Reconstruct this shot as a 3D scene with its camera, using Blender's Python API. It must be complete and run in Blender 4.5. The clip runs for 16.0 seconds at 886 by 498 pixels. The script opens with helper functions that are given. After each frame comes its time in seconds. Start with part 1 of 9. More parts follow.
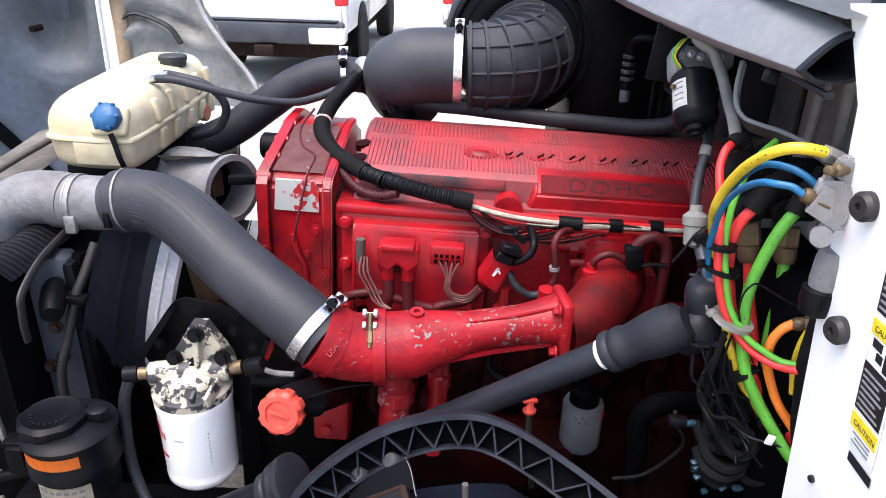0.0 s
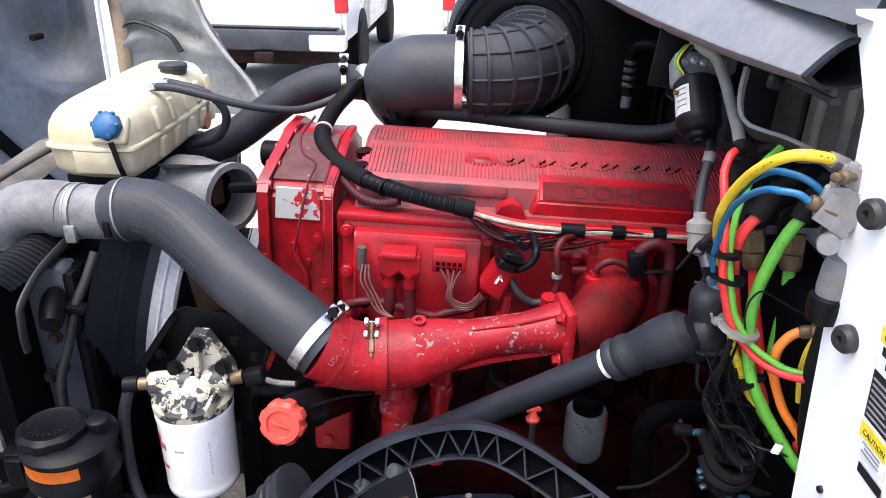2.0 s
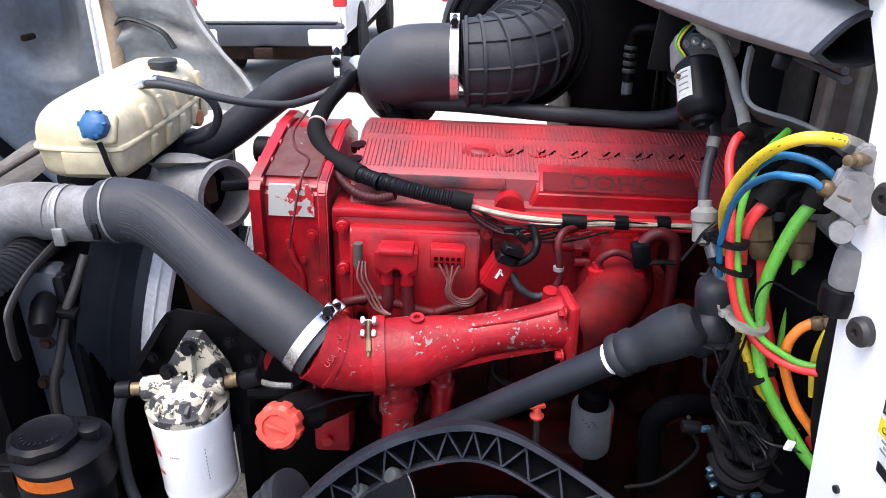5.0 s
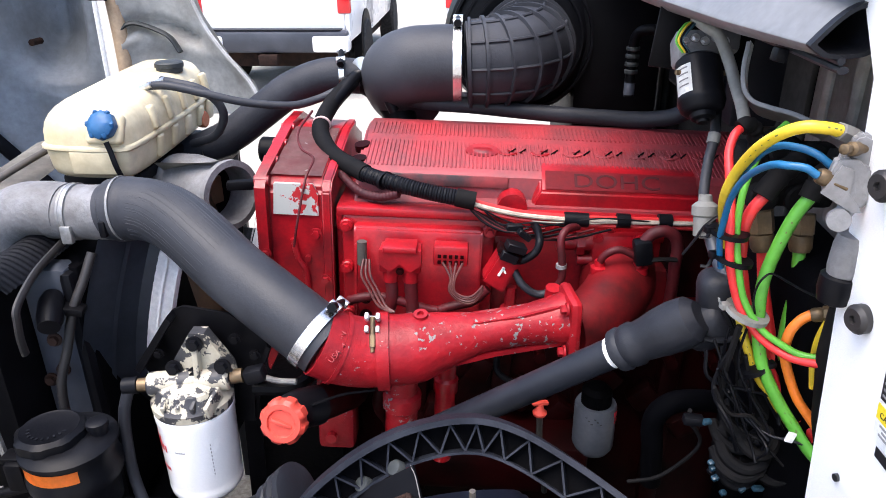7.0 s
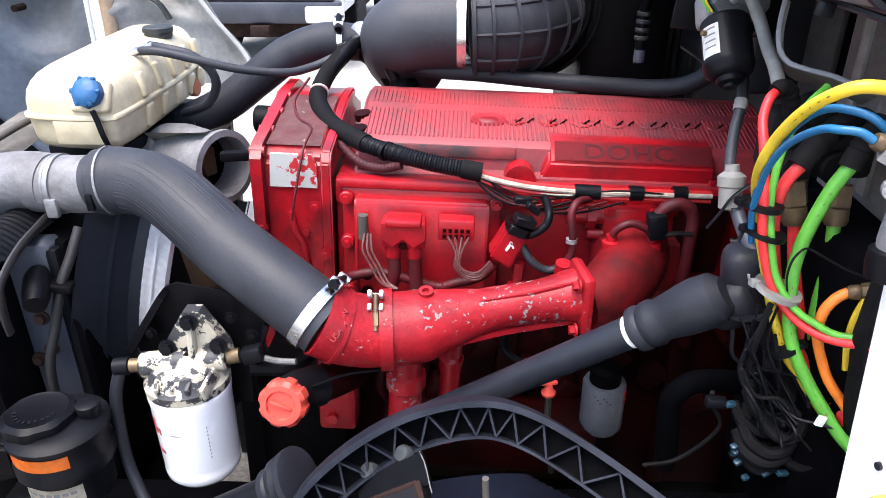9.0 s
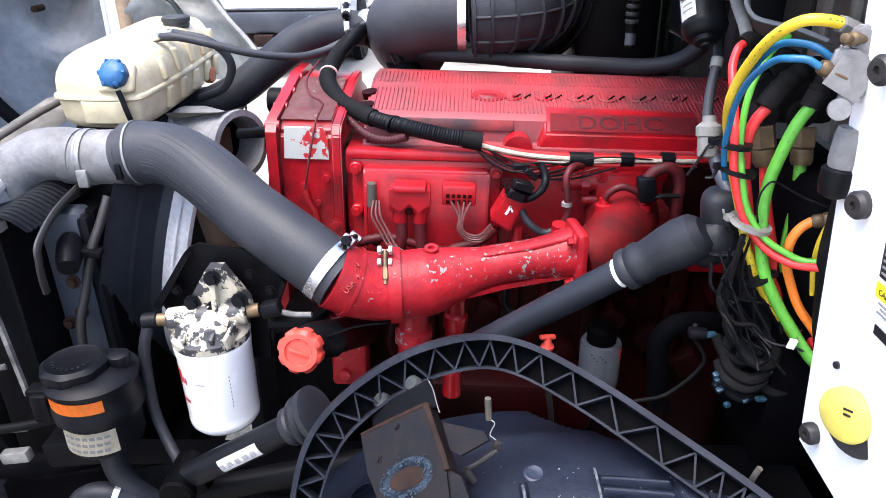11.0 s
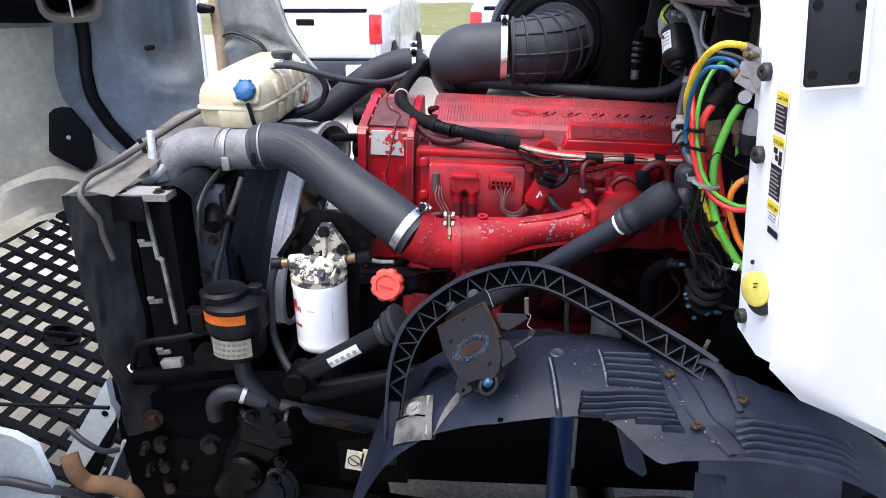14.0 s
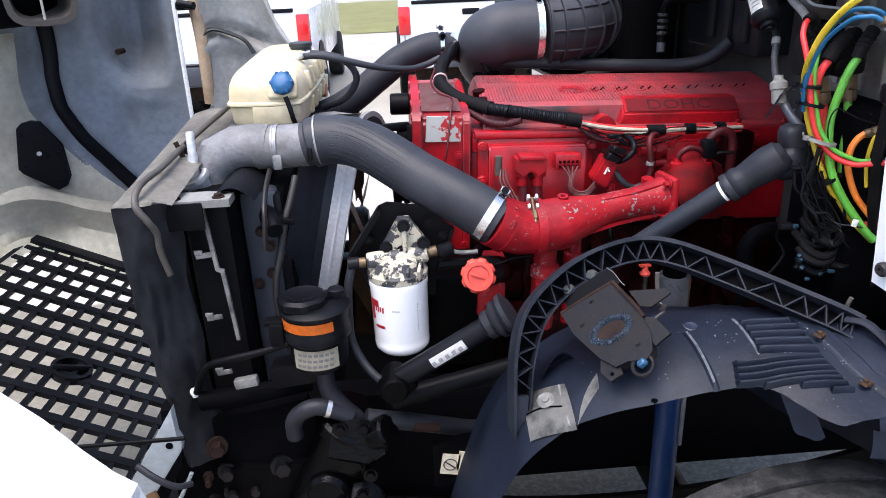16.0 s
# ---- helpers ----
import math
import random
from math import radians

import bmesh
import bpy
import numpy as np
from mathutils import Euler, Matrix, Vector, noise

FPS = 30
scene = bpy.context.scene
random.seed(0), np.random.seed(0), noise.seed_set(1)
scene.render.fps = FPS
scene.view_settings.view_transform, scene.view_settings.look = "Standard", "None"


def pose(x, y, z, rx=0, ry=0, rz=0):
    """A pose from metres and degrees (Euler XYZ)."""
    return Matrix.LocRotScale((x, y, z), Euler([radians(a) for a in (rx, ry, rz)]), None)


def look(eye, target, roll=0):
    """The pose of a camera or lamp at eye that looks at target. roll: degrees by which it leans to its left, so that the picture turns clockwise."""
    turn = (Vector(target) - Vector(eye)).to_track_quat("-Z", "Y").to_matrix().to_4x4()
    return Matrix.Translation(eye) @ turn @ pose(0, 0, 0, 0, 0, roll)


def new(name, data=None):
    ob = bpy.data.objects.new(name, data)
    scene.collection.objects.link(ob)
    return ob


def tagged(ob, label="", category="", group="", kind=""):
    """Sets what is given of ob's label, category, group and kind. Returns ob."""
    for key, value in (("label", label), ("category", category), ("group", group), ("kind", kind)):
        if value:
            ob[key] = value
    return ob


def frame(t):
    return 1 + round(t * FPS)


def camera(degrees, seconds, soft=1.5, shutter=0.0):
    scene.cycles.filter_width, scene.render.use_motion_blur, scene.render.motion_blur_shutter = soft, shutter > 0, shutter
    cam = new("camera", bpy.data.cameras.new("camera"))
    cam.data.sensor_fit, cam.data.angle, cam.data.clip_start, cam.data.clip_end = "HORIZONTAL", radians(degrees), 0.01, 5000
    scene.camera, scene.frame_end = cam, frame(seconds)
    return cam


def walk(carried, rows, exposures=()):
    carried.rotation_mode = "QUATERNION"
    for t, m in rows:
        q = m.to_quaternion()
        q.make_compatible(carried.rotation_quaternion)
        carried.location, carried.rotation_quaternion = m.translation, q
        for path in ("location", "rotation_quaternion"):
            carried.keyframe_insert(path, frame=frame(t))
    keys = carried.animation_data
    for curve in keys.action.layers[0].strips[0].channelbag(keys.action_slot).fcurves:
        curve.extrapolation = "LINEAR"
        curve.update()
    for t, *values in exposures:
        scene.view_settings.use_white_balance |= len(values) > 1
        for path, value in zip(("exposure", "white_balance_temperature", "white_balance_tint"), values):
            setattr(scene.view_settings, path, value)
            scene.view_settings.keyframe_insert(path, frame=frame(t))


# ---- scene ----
cam = camera(64.5, 16.0, soft=0.9)
PATH = [
    (0, (0.032, -0.032, 1.753), (-0.016, 1.786, 0.921), 1.7),
    (0.5, (0.031, -0.036, 1.754), (-0.02, 1.784, 0.928), 1.3),
    (1, (0.029, -0.033, 1.752), (-0.019, 1.79, 0.93), 1.9),
    (1.5, (0.032, -0.028, 1.754), (-0.018, 1.796, 0.936), 1.2),
    (2, (0.03, -0.024, 1.753), (-0.021, 1.801, 0.936), 1.4),
    (2.5, (0.03, -0.019, 1.751), (-0.029, 1.804, 0.93), 1.1),
    (3, (0.024, -0.004, 1.745), (-0.024, 1.814, 0.913), 1.2),
    (3.5, (0.022, 0.014, 1.74), (-0.018, 1.822, 0.887), 1.5),
    (4, (0.032, 0.02, 1.743), (-0.008, 1.83, 0.892), 0.5),
    (6.5, (0.046, -0.01, 1.736), (-0.036, 1.813, 0.917), -0.1),
    (7, (0.045, -0.006, 1.732), (-0.034, 1.817, 0.913), -0.3),
    (7.5, (0.045, 0.001, 1.729), (-0.018, 1.821, 0.904), -0.4),
    (8, (0.042, 0.019, 1.72), (-0.007, 1.837, 0.887), -0.6),
    (8.5, (0.035, 0.035, 1.715), (-0.018, 1.842, 0.859), -0.3),
    (9, (0.023, 0.043, 1.708), (-0.037, 1.836, 0.824), -0.1),
    (9.2, (0.025, 0.054, 1.717), (-0.054, 1.829, 0.8), -0.3),
    (11.3, (0.025, -0.121, 1.646), (-0.044, 1.702, 0.826), -0.9),
    (11.5, (0.065, -0.16, 1.631), (-0.03, 1.68, 0.854), 0.6),
    (12, (0.121, -0.254, 1.622), (-0.076, 1.594, 0.885), 2.9),
    (12.5, (0.077, -0.325, 1.629), (-0.176, 1.502, 0.855), -0.1),
    (13, (0.012, -0.41, 1.644), (-0.234, 1.398, 0.824), -1.6),
    (13.5, (-0.013, -0.482, 1.662), (-0.184, 1.34, 0.855), -1.4),
    (14, (-0.024, -0.536, 1.677), (-0.149, 1.324, 0.953), -0.2),
    (14.5, (-0.048, -0.563, 1.676), (-0.128, 1.315, 0.993), 0.0),
    (15, (-0.103, -0.556, 1.657), (-0.193, 1.299, 0.915), 0.2),
    (15.5, (-0.2, -0.536, 1.65), (-0.286, 1.29, 0.84), -0.3),
    (16, (-0.384, -0.47, 1.635), (-0.287, 1.388, 0.902), -2.6),
]
walk(cam, [(t, look(eye, target, roll)) for t, eye, target, roll in PATH],
     [(0, 1.66, 6520, 13), (6.3, 1.68, 6420, 13), (8.0, 1.71, 6400, 13), (9.0, 1.91, 6350, 13), (11.5, 2.02, 6250, 13), (12.0, 1.74, 6220, 13), (12.5, 1.60, 6220, 13), (13.5, 1.62, 6220, 13),
      (14.0, 1.56, 6280, 13), (14.5, 1.47, 6430, 13), (15.0, 1.42, 6380, 13), (16.0, 1.48, 6250, 13)])

# ---- world, sun, exposure ----
world = bpy.data.worlds.new("sky")
scene.world = world
world.use_nodes = True
wn, wl = world.node_tree.nodes, world.node_tree.links
sky = wn.new("ShaderNodeTexSky")
sky.sky_type = "NISHITA"
sky.sun_disc = False
sky.sun_elevation, sky.sun_rotation = radians(70), radians(219)
sky.air_density, sky.dust_density = 1.0, 3.0
wl.new(sky.outputs[0], wn["Background"].inputs[0])
wn["Background"].inputs[1].default_value = 0.15
sun = new("sun", bpy.data.lights.new("sun", "SUN"))
sun.data.energy, sun.data.angle, sun.data.color = 1.5, radians(50), (1.0, 0.97, 0.93)
sun.matrix_world = look((-0.5, -0.62, 2.2), (0, 0, 0))
# ---- materials ----
def mat(name, col, rough=0.5, metal=0.0, dirt=None, amount=0.5, scale=6.0, grain=90.0, bump=0.15, chips=None, chip_scale=28.0, chip_at=0.62,
        coat=0.0, vary=0.0, gloss=0.5, bumpsize=0.002, cluster=0.0):
    """Painted, moulded or cast surface: base colour, dirt in large patches, fine grain, and paint chips."""
    m = bpy.data.materials.new(name)
    m.use_nodes = True
    n, l = m.node_tree.nodes, m.node_tree.links
    b = n["Principled BSDF"]
    pos = n.new("ShaderNodeNewGeometry").outputs["Position"]

    def noise_at(size, detail=4.0, rough_=0.6):
        t = n.new("ShaderNodeTexNoise")
        t.inputs["Scale"].default_value, t.inputs["Detail"].default_value, t.inputs["Roughness"].default_value = size, detail, rough_
        l.new(pos, t.inputs["Vector"])
        return t.outputs["Fac"]

    def ramp(src, a, z):
        r = n.new("ShaderNodeMapRange")
        r.inputs["From Min"].default_value, r.inputs["From Max"].default_value = a, z
        l.new(src, r.inputs["Value"])
        return r.outputs["Result"]

    def mix(fac, a, z, kind="MIX"):
        x = n.new("ShaderNodeMix")
        x.data_type, x.blend_type = "RGBA", kind
        for sock, v in ((x.inputs["Factor"], fac), (x.inputs["A"], a), (x.inputs["B"], z)):
            if isinstance(v, (int, float)):
                sock.default_value = v
            elif isinstance(v, tuple):
                sock.default_value = (*v, 1.0)
            else:
                l.new(v, sock)
        return x.outputs["Result"]

    big, fine = noise_at(scale, 6.0), noise_at(grain, 3.0)
    c = mix(ramp(fine, 0.25, 0.75), tuple(v * 0.82 for v in col), tuple(min(1.0, v * 1.14) for v in col))
    if dirt:
        f = n.new("ShaderNodeMath")
        f.operation = "MULTIPLY"
        l.new(ramp(big, 0.42, 0.68), f.inputs[0])
        f.inputs[1].default_value = amount
        c = mix(f.outputs[0], c, dirt)
    if vary:
        info = n.new("ShaderNodeObjectInfo").outputs["Random"]
        r = n.new("ShaderNodeMapRange")
        r.inputs["To Min"].default_value, r.inputs["To Max"].default_value = 1 - vary, 1 + vary
        l.new(info, r.inputs["Value"])
        c = mix(1.0, c, r.outputs["Result"], "MULTIPLY")
    ro = n.new("ShaderNodeMapRange")
    ro.inputs["To Min"].default_value, ro.inputs["To Max"].default_value = max(0.05, rough - 0.1), min(1.0, rough + 0.14)
    l.new(big, ro.inputs["Value"])
    height = fine
    if chips:
        chip = noise_at(chip_scale, 5.0, 0.65)
        if cluster:
            area = n.new("ShaderNodeMath")
            area.operation = "MULTIPLY_ADD"
            l.new(noise_at(cluster, 3.0), area.inputs[0])
            area.inputs[1].default_value = 0.9
            l.new(chip, area.inputs[2])
            chip = area.outputs[0]
        k = ramp(chip, chip_at, chip_at + 0.015)
        c = mix(k, c, chips)
    l.new(c, b.inputs["Base Color"])
    l.new(ro.outputs["Result"], b.inputs["Roughness"])
    b.inputs["Metallic"].default_value = metal
    b.inputs["Specular IOR Level"].default_value = gloss
    b.inputs["Coat Weight"].default_value = coat
    if bump:
        bp = n.new("ShaderNodeBump")
        bp.inputs["Strength"].default_value, bp.inputs["Distance"].default_value = bump, bumpsize
        l.new(height, bp.inputs["Height"])
        l.new(bp.outputs["Normal"], b.inputs["Normal"])
    return m


RED = mat("engine red paint", (0.35, 0.006, 0.012), 0.32, gloss=0.46, dirt=(0.07, 0.005, 0.008), amount=0.8, scale=10, grain=140, bump=0.25)
RED_TOP = mat("dusty red cover paint", (0.33, 0.030, 0.038), 0.5, dirt=(0.085, 0.036, 0.040), amount=0.9, scale=6, grain=120, bump=0.2)
RED_WORN = mat("chipped red manifold paint", (0.345, 0.010, 0.016), 0.38, gloss=0.3, dirt=(0.13, 0.006, 0.010), amount=0.7, scale=11, chips=(0.23, 0.22, 0.21), chip_scale=130, chip_at=1.145, cluster=15.0, bump=0.3, bumpsize=0.004)
# Engine red taken near black: the shade below the manifold is in it.
RED_DARK = mat("red block paint darkened for shade", (0.016, 0.0008, 0.0012), 0.5, gloss=0.08, dirt=(0.0018, 0.0008, 0.0008), amount=0.85, scale=10, bump=0.3)
RED_PATCH = mat("flaked red paint on alloy", (0.48, 0.012, 0.016), 0.42, dirt=(0.25, 0.005, 0.01), chips=(0.40, 0.40, 0.37), chip_scale=60, chip_at=0.86, cluster=13.0, bump=0.3)
DUSTY_RED = mat("dust and grime over red paint", (0.22, 0.10, 0.095), 0.6, dirt=(0.17, 0.03, 0.032), amount=0.8, scale=18, chips=(0.45, 0.42, 0.4), chip_scale=30, chip_at=0.66)
# Near black on purpose: carries the bay's deep shade in its colour.
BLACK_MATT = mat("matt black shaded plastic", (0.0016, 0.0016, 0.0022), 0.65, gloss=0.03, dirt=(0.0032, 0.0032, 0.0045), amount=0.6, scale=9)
PIPE_BROWN = mat("dull brown coated line", (0.075, 0.064, 0.053), 0.55, dirt=(0.05, 0.045, 0.04), amount=0.6, scale=12)
FLAKES = mat("blue grey rubber flakes", (0.026, 0.043, 0.064), 0.6, dirt=(0.010, 0.017, 0.028), amount=0.9, scale=120, bump=0)
RED_CAP = mat("faded red plastic", (0.66, 0.062, 0.040), 0.5, dirt=(0.40, 0.05, 0.035), amount=0.6, scale=30)
RUBBER = mat("black rubber hose", (0.017, 0.0185, 0.0235), 0.54, gloss=0.38, dirt=(0.042, 0.044, 0.052), amount=0.8, scale=5, grain=160, bump=0.2)
RUBBER_DUSTY = mat("dusty ribbed rubber", (0.016, 0.0175, 0.023), 0.58, gloss=0.3, dirt=(0.042, 0.044, 0.052), amount=0.8, scale=6, grain=200, bump=0.3)
PLASTIC = mat("black moulded plastic", (0.0032, 0.0034, 0.0048), 0.4, gloss=0.13, dirt=(0.008, 0.0085, 0.011), amount=0.6, scale=8, grain=120)
PLASTIC_GREY = mat("weathered grey black plastic", (0.0062, 0.0070, 0.0098), 0.5, gloss=0.26, dirt=(0.016, 0.017, 0.022), amount=0.6, scale=7, grain=80, bump=0.3)
LINER = mat("scuffed inner fender plastic", (0.0105, 0.0150, 0.030), 0.46, gloss=0.38, dirt=(0.030, 0.040, 0.068), amount=0.8, scale=7, grain=70, chips=(0.085, 0.095, 0.12), chip_scale=190, chip_at=1.28, cluster=12.0, bump=0.35)
STEEL_BLACK = mat("black painted steel", (0.0026, 0.0026, 0.0034), 0.45, gloss=0.08, dirt=(0.007, 0.0068, 0.0078), amount=0.6, scale=10)
# Albedo lowered so the colour holds the shade low in the bay.
LOW_BLACK = mat("near black low casting, shade included", (0.0013, 0.0013, 0.0017), 0.4, gloss=0.035, dirt=(0.003, 0.0027, 0.0027), amount=0.7, scale=14, bump=0.4, bumpsize=0.004)
RUST = mat("rusty steel", (0.026, 0.014, 0.0105), 0.75, gloss=0.12, dirt=(0.007, 0.0055, 0.006), amount=0.85, scale=16, bump=0.4)
STEEL = mat("bright zinc steel", (0.62, 0.62, 0.62), 0.3, 0.9, dirt=(0.22, 0.21, 0.2), amount=0.5, scale=30)
BAND = mat("polished clamp band", (0.78, 0.78, 0.78), 0.22, 1.0, dirt=(0.45, 0.42, 0.4), amount=0.4, scale=40)
ALLOY = mat("dull cast aluminium", (0.36, 0.36, 0.365), 0.5, 0.35, dirt=(0.17, 0.165, 0.165), amount=0.8, scale=9, grain=90, bump=0.5, bumpsize=0.003)
ALLOY_BRIGHT = mat("clean aluminium", (0.68, 0.68, 0.69), 0.35, 0.6, dirt=(0.4, 0.4, 0.4), amount=0.5, scale=20)
# Near-white diffuse replaces the metal's reflection of the sky.
SILVER = mat("silver band, sky reflection in its colour", (0.90, 0.91, 0.93), 0.3, 0.0, dirt=(0.7, 0.7, 0.72), amount=0.3, scale=25)
BRASS = mat("dirty brass", (0.17, 0.115, 0.06), 0.45, 0.6, dirt=(0.05, 0.038, 0.028), amount=0.75, scale=40)
CREAM = mat("yellowed tank plastic", (0.61, 0.53, 0.355), 0.42, dirt=(0.42, 0.33, 0.18), amount=0.7, scale=9, grain=40, bump=0.08)
CREAM_CHIP = mat("cream paint flaking to black", (0.41, 0.375, 0.29), 0.5, dirt=(0.28, 0.25, 0.185), amount=0.6, chips=(0.03, 0.03, 0.033), chip_scale=34, chip_at=0.49, bump=0.35)
BLUE_CAP = mat("blue plastic", (0.006, 0.08, 0.21), 0.45, dirt=(0.015, 0.09, 0.2), amount=0.6, scale=30)
BLUE_CLIP = mat("dark blue grey plastic", (0.02, 0.07, 0.14), 0.3)
CLIP_PALE = mat("pale blue plastic", (0.012, 0.04, 0.062), 0.4)
LINE_DARK = mat("dark grimy steel line", (0.018, 0.016, 0.0155), 0.5, dirt=(0.012, 0.011, 0.011), amount=0.8, scale=14)
# Soot patches over a red base lowered for the plenum's shaded spot.
RED_SOOT = mat("sooty red paint, dimmed for shade", (0.17, 0.006, 0.009), 0.45, gloss=0.2, dirt=(0.012, 0.004, 0.004), amount=1.0, scale=7, bump=0.25)
HOOK_RUST = mat("orange brown rust", (0.105, 0.053, 0.019), 0.8, dirt=(0.045, 0.025, 0.013), amount=0.8, scale=18, bump=0.5)
HOOD_PALE = mat("pale blue white hood inside", (0.40, 0.44, 0.46), 0.45, dirt=(0.26, 0.285, 0.30), amount=0.6, scale=9)
MOUNT = mat("grimy brown black steel", (0.0036, 0.0040, 0.0056), 0.5, gloss=0.22, dirt=(0.015, 0.0080, 0.0055), amount=0.6, scale=30, bump=0.5)
GEAR = mat("oily black casting", (0.0012, 0.0012, 0.0017), 0.16, gloss=0.10, dirt=(0.0022, 0.0020, 0.0022), amount=0.8, scale=24, bump=0.5, bumpsize=0.003)
# Ground colour tuned to the light that reaches under the hood.
HOOD_GROUND = mat("tan ground tone under the hood", (0.40, 0.362, 0.29), 0.9, dirt=(0.30, 0.27, 0.215), amount=0.7, scale=4, grain=60, bump=0.5)
SHROUD = mat("smooth blue black plastic", (0.034, 0.040, 0.054), 0.42, gloss=0.40, dirt=(0.060, 0.066, 0.080), amount=0.7, scale=6, grain=60)
CAP_YELLOW = mat("faded yellow plastic", (0.56, 0.47, 0.09), 0.5, dirt=(0.42, 0.36, 0.10), amount=0.5, scale=30)
DARK_LOOM = mat("dusty black tape", (0.0045, 0.0045, 0.005), 0.7, gloss=0.1, dirt=(0.012, 0.011, 0.011), amount=0.7, scale=25)
ALLOY_DUSTY = mat("dusty weathered casting", (0.20, 0.20, 0.205), 0.62, 0.1, dirt=(0.095, 0.09, 0.085), amount=0.85, scale=13, grain=110, bump=0.6, bumpsize=0.003)
DUST_TAN = mat("tan road dust on rubber", (0.30, 0.28, 0.245), 0.8, dirt=(0.13, 0.12, 0.11), amount=0.8, scale=9, bump=0.3)
SCRAPED = mat("scraped grey plate", (0.21, 0.205, 0.19), 0.55, dirt=(0.018, 0.019, 0.024), amount=1.0, scale=18, bump=0.3)
GRIME = mat("grey brown grime", (0.12, 0.115, 0.105), 0.75, dirt=(0.2, 0.2, 0.2), amount=0.5, scale=20)
CAN = mat("white enamelled can", (0.93, 0.935, 0.945), 0.22, dirt=(0.82, 0.825, 0.84), amount=0.25, scale=12, grain=600, bump=0.02, coat=0.3)
# White enamel with the dim light low on the engine mixed in.
CAN_DIM = mat("white can dimmed for shade", (0.085, 0.095, 0.118), 0.4, dirt=(0.055, 0.066, 0.080), amount=0.7, scale=20)
PRINT_RED = mat("red print", (0.55, 0.02, 0.03), 0.4, bump=0)
PRINT_BLACK = mat("black print", (0.012, 0.012, 0.014), 0.45, bump=0)
PRINT_GREY = mat("grey print", (0.25, 0.25, 0.26), 0.5, bump=0)
PAPER = mat("white sticker", (0.82, 0.82, 0.80), 0.5, dirt=(0.6, 0.58, 0.54), amount=0.4, scale=40, bump=0.03)
PAPER_OLD = mat("aged sticker", (0.55, 0.50, 0.38), 0.6, dirt=(0.3, 0.26, 0.19), amount=0.6, scale=50)
STICKER_YELLOW = mat("yellow sticker", (0.80, 0.62, 0.03), 0.45, bump=0.02)
STICKER_ORANGE = mat("orange sticker", (0.86, 0.20, 0.02), 0.45, dirt=(0.65, 0.15, 0.02), amount=0.4, scale=40)
CAB_WHITE = mat("white cab paint", (0.96, 0.96, 0.955), 0.38, grain=900, bump=0.01, coat=0.15)
CAB_INNER = mat("dusty grey cab steel", (0.22, 0.218, 0.20), 0.6, dirt=(0.085, 0.082, 0.075), amount=0.8, scale=9, bump=0.2)
COWL_GREY = mat("grey weathered cowl plastic", (0.145, 0.150, 0.157), 0.5, dirt=(0.20, 0.205, 0.21), amount=0.6, scale=7, grain=60, bump=0.2)
HOOD_IN = mat("grey blue fibreglass inside", (0.27, 0.30, 0.34), 0.5, dirt=(0.13, 0.132, 0.132), amount=0.7, scale=3.2, grain=40, bump=0.3, bumpsize=0.004)
HOOD_CREAM = mat("stained pale fibreglass", (0.68, 0.65, 0.54), 0.55, dirt=(0.34, 0.325, 0.27), amount=0.7, scale=3.0, grain=40, bump=0.3)
HOOD_WHITE = mat("white hood paint", (0.84, 0.85, 0.86), 0.25, dirt=(0.7, 0.7, 0.7), amount=0.3, scale=4, bump=0.02, coat=0.5)
FENDER_IN = mat("streaked pale fender inside", (0.47, 0.465, 0.44), 0.6, dirt=(0.24, 0.225, 0.20), amount=0.8, scale=7, grain=50, bump=0.25)
CONCRETE = mat("pale concrete", (0.36, 0.335, 0.29), 0.85, dirt=(0.28, 0.26, 0.225), amount=0.6, scale=0.8, grain=25, bump=0.4, bumpsize=0.006)
ASPHALT = mat("stony brown gravel", (0.30, 0.265, 0.22), 0.85, dirt=(0.55, 0.49, 0.41), amount=0.8, scale=60, grain=200, bump=0.6)
TYRE = mat("dusty tyre rubber", (0.017, 0.017, 0.018), 0.85, gloss=0.2, dirt=(0.058, 0.057, 0.056), amount=0.9, scale=34, grain=260, chips=(0.10, 0.10, 0.10), chip_scale=260, chip_at=0.66, bump=0.7)
SHOCK_BLUE = mat("blue shock paint", (0.007, 0.028, 0.10), 0.4, dirt=(0.02, 0.05, 0.12), amount=0.7, scale=12)
GLASS_DARK = mat("dark car glass", (0.012, 0.014, 0.016), 0.06, bump=0)
LAMP_RED = mat("red lamp lens", (0.62, 0.015, 0.02), 0.15, bump=0, coat=0.5)
TRUCK_WHITE = mat("white pickup paint", (0.85, 0.85, 0.86), 0.25, dirt=(0.72, 0.72, 0.72), amount=0.3, scale=1.5, bump=0.01, coat=0.5)
BUMPER_DARK = mat("dark bumper cover", (0.03, 0.034, 0.045), 0.4, dirt=(0.07, 0.075, 0.09), amount=0.6, scale=3)
H_YELLOW = mat("yellow air line", (0.66, 0.46, 0.02), 0.38, dirt=(0.55, 0.42, 0.06), amount=0.4, scale=20)
H_BLUE = mat("blue air line", (0.006, 0.105, 0.24), 0.38, dirt=(0.02, 0.14, 0.27), amount=0.4, scale=20)
H_RED = mat("red air line", (0.72, 0.03, 0.03), 0.38, dirt=(0.4, 0.03, 0.03), amount=0.5, scale=20)
H_GREEN = mat("green air line", (0.10, 0.38, 0.035), 0.38, dirt=(0.08, 0.30, 0.05), amount=0.5, scale=20)
H_ORANGE = mat("orange air line", (0.82, 0.20, 0.02), 0.38, dirt=(0.5, 0.13, 0.03), amount=0.4, scale=20)
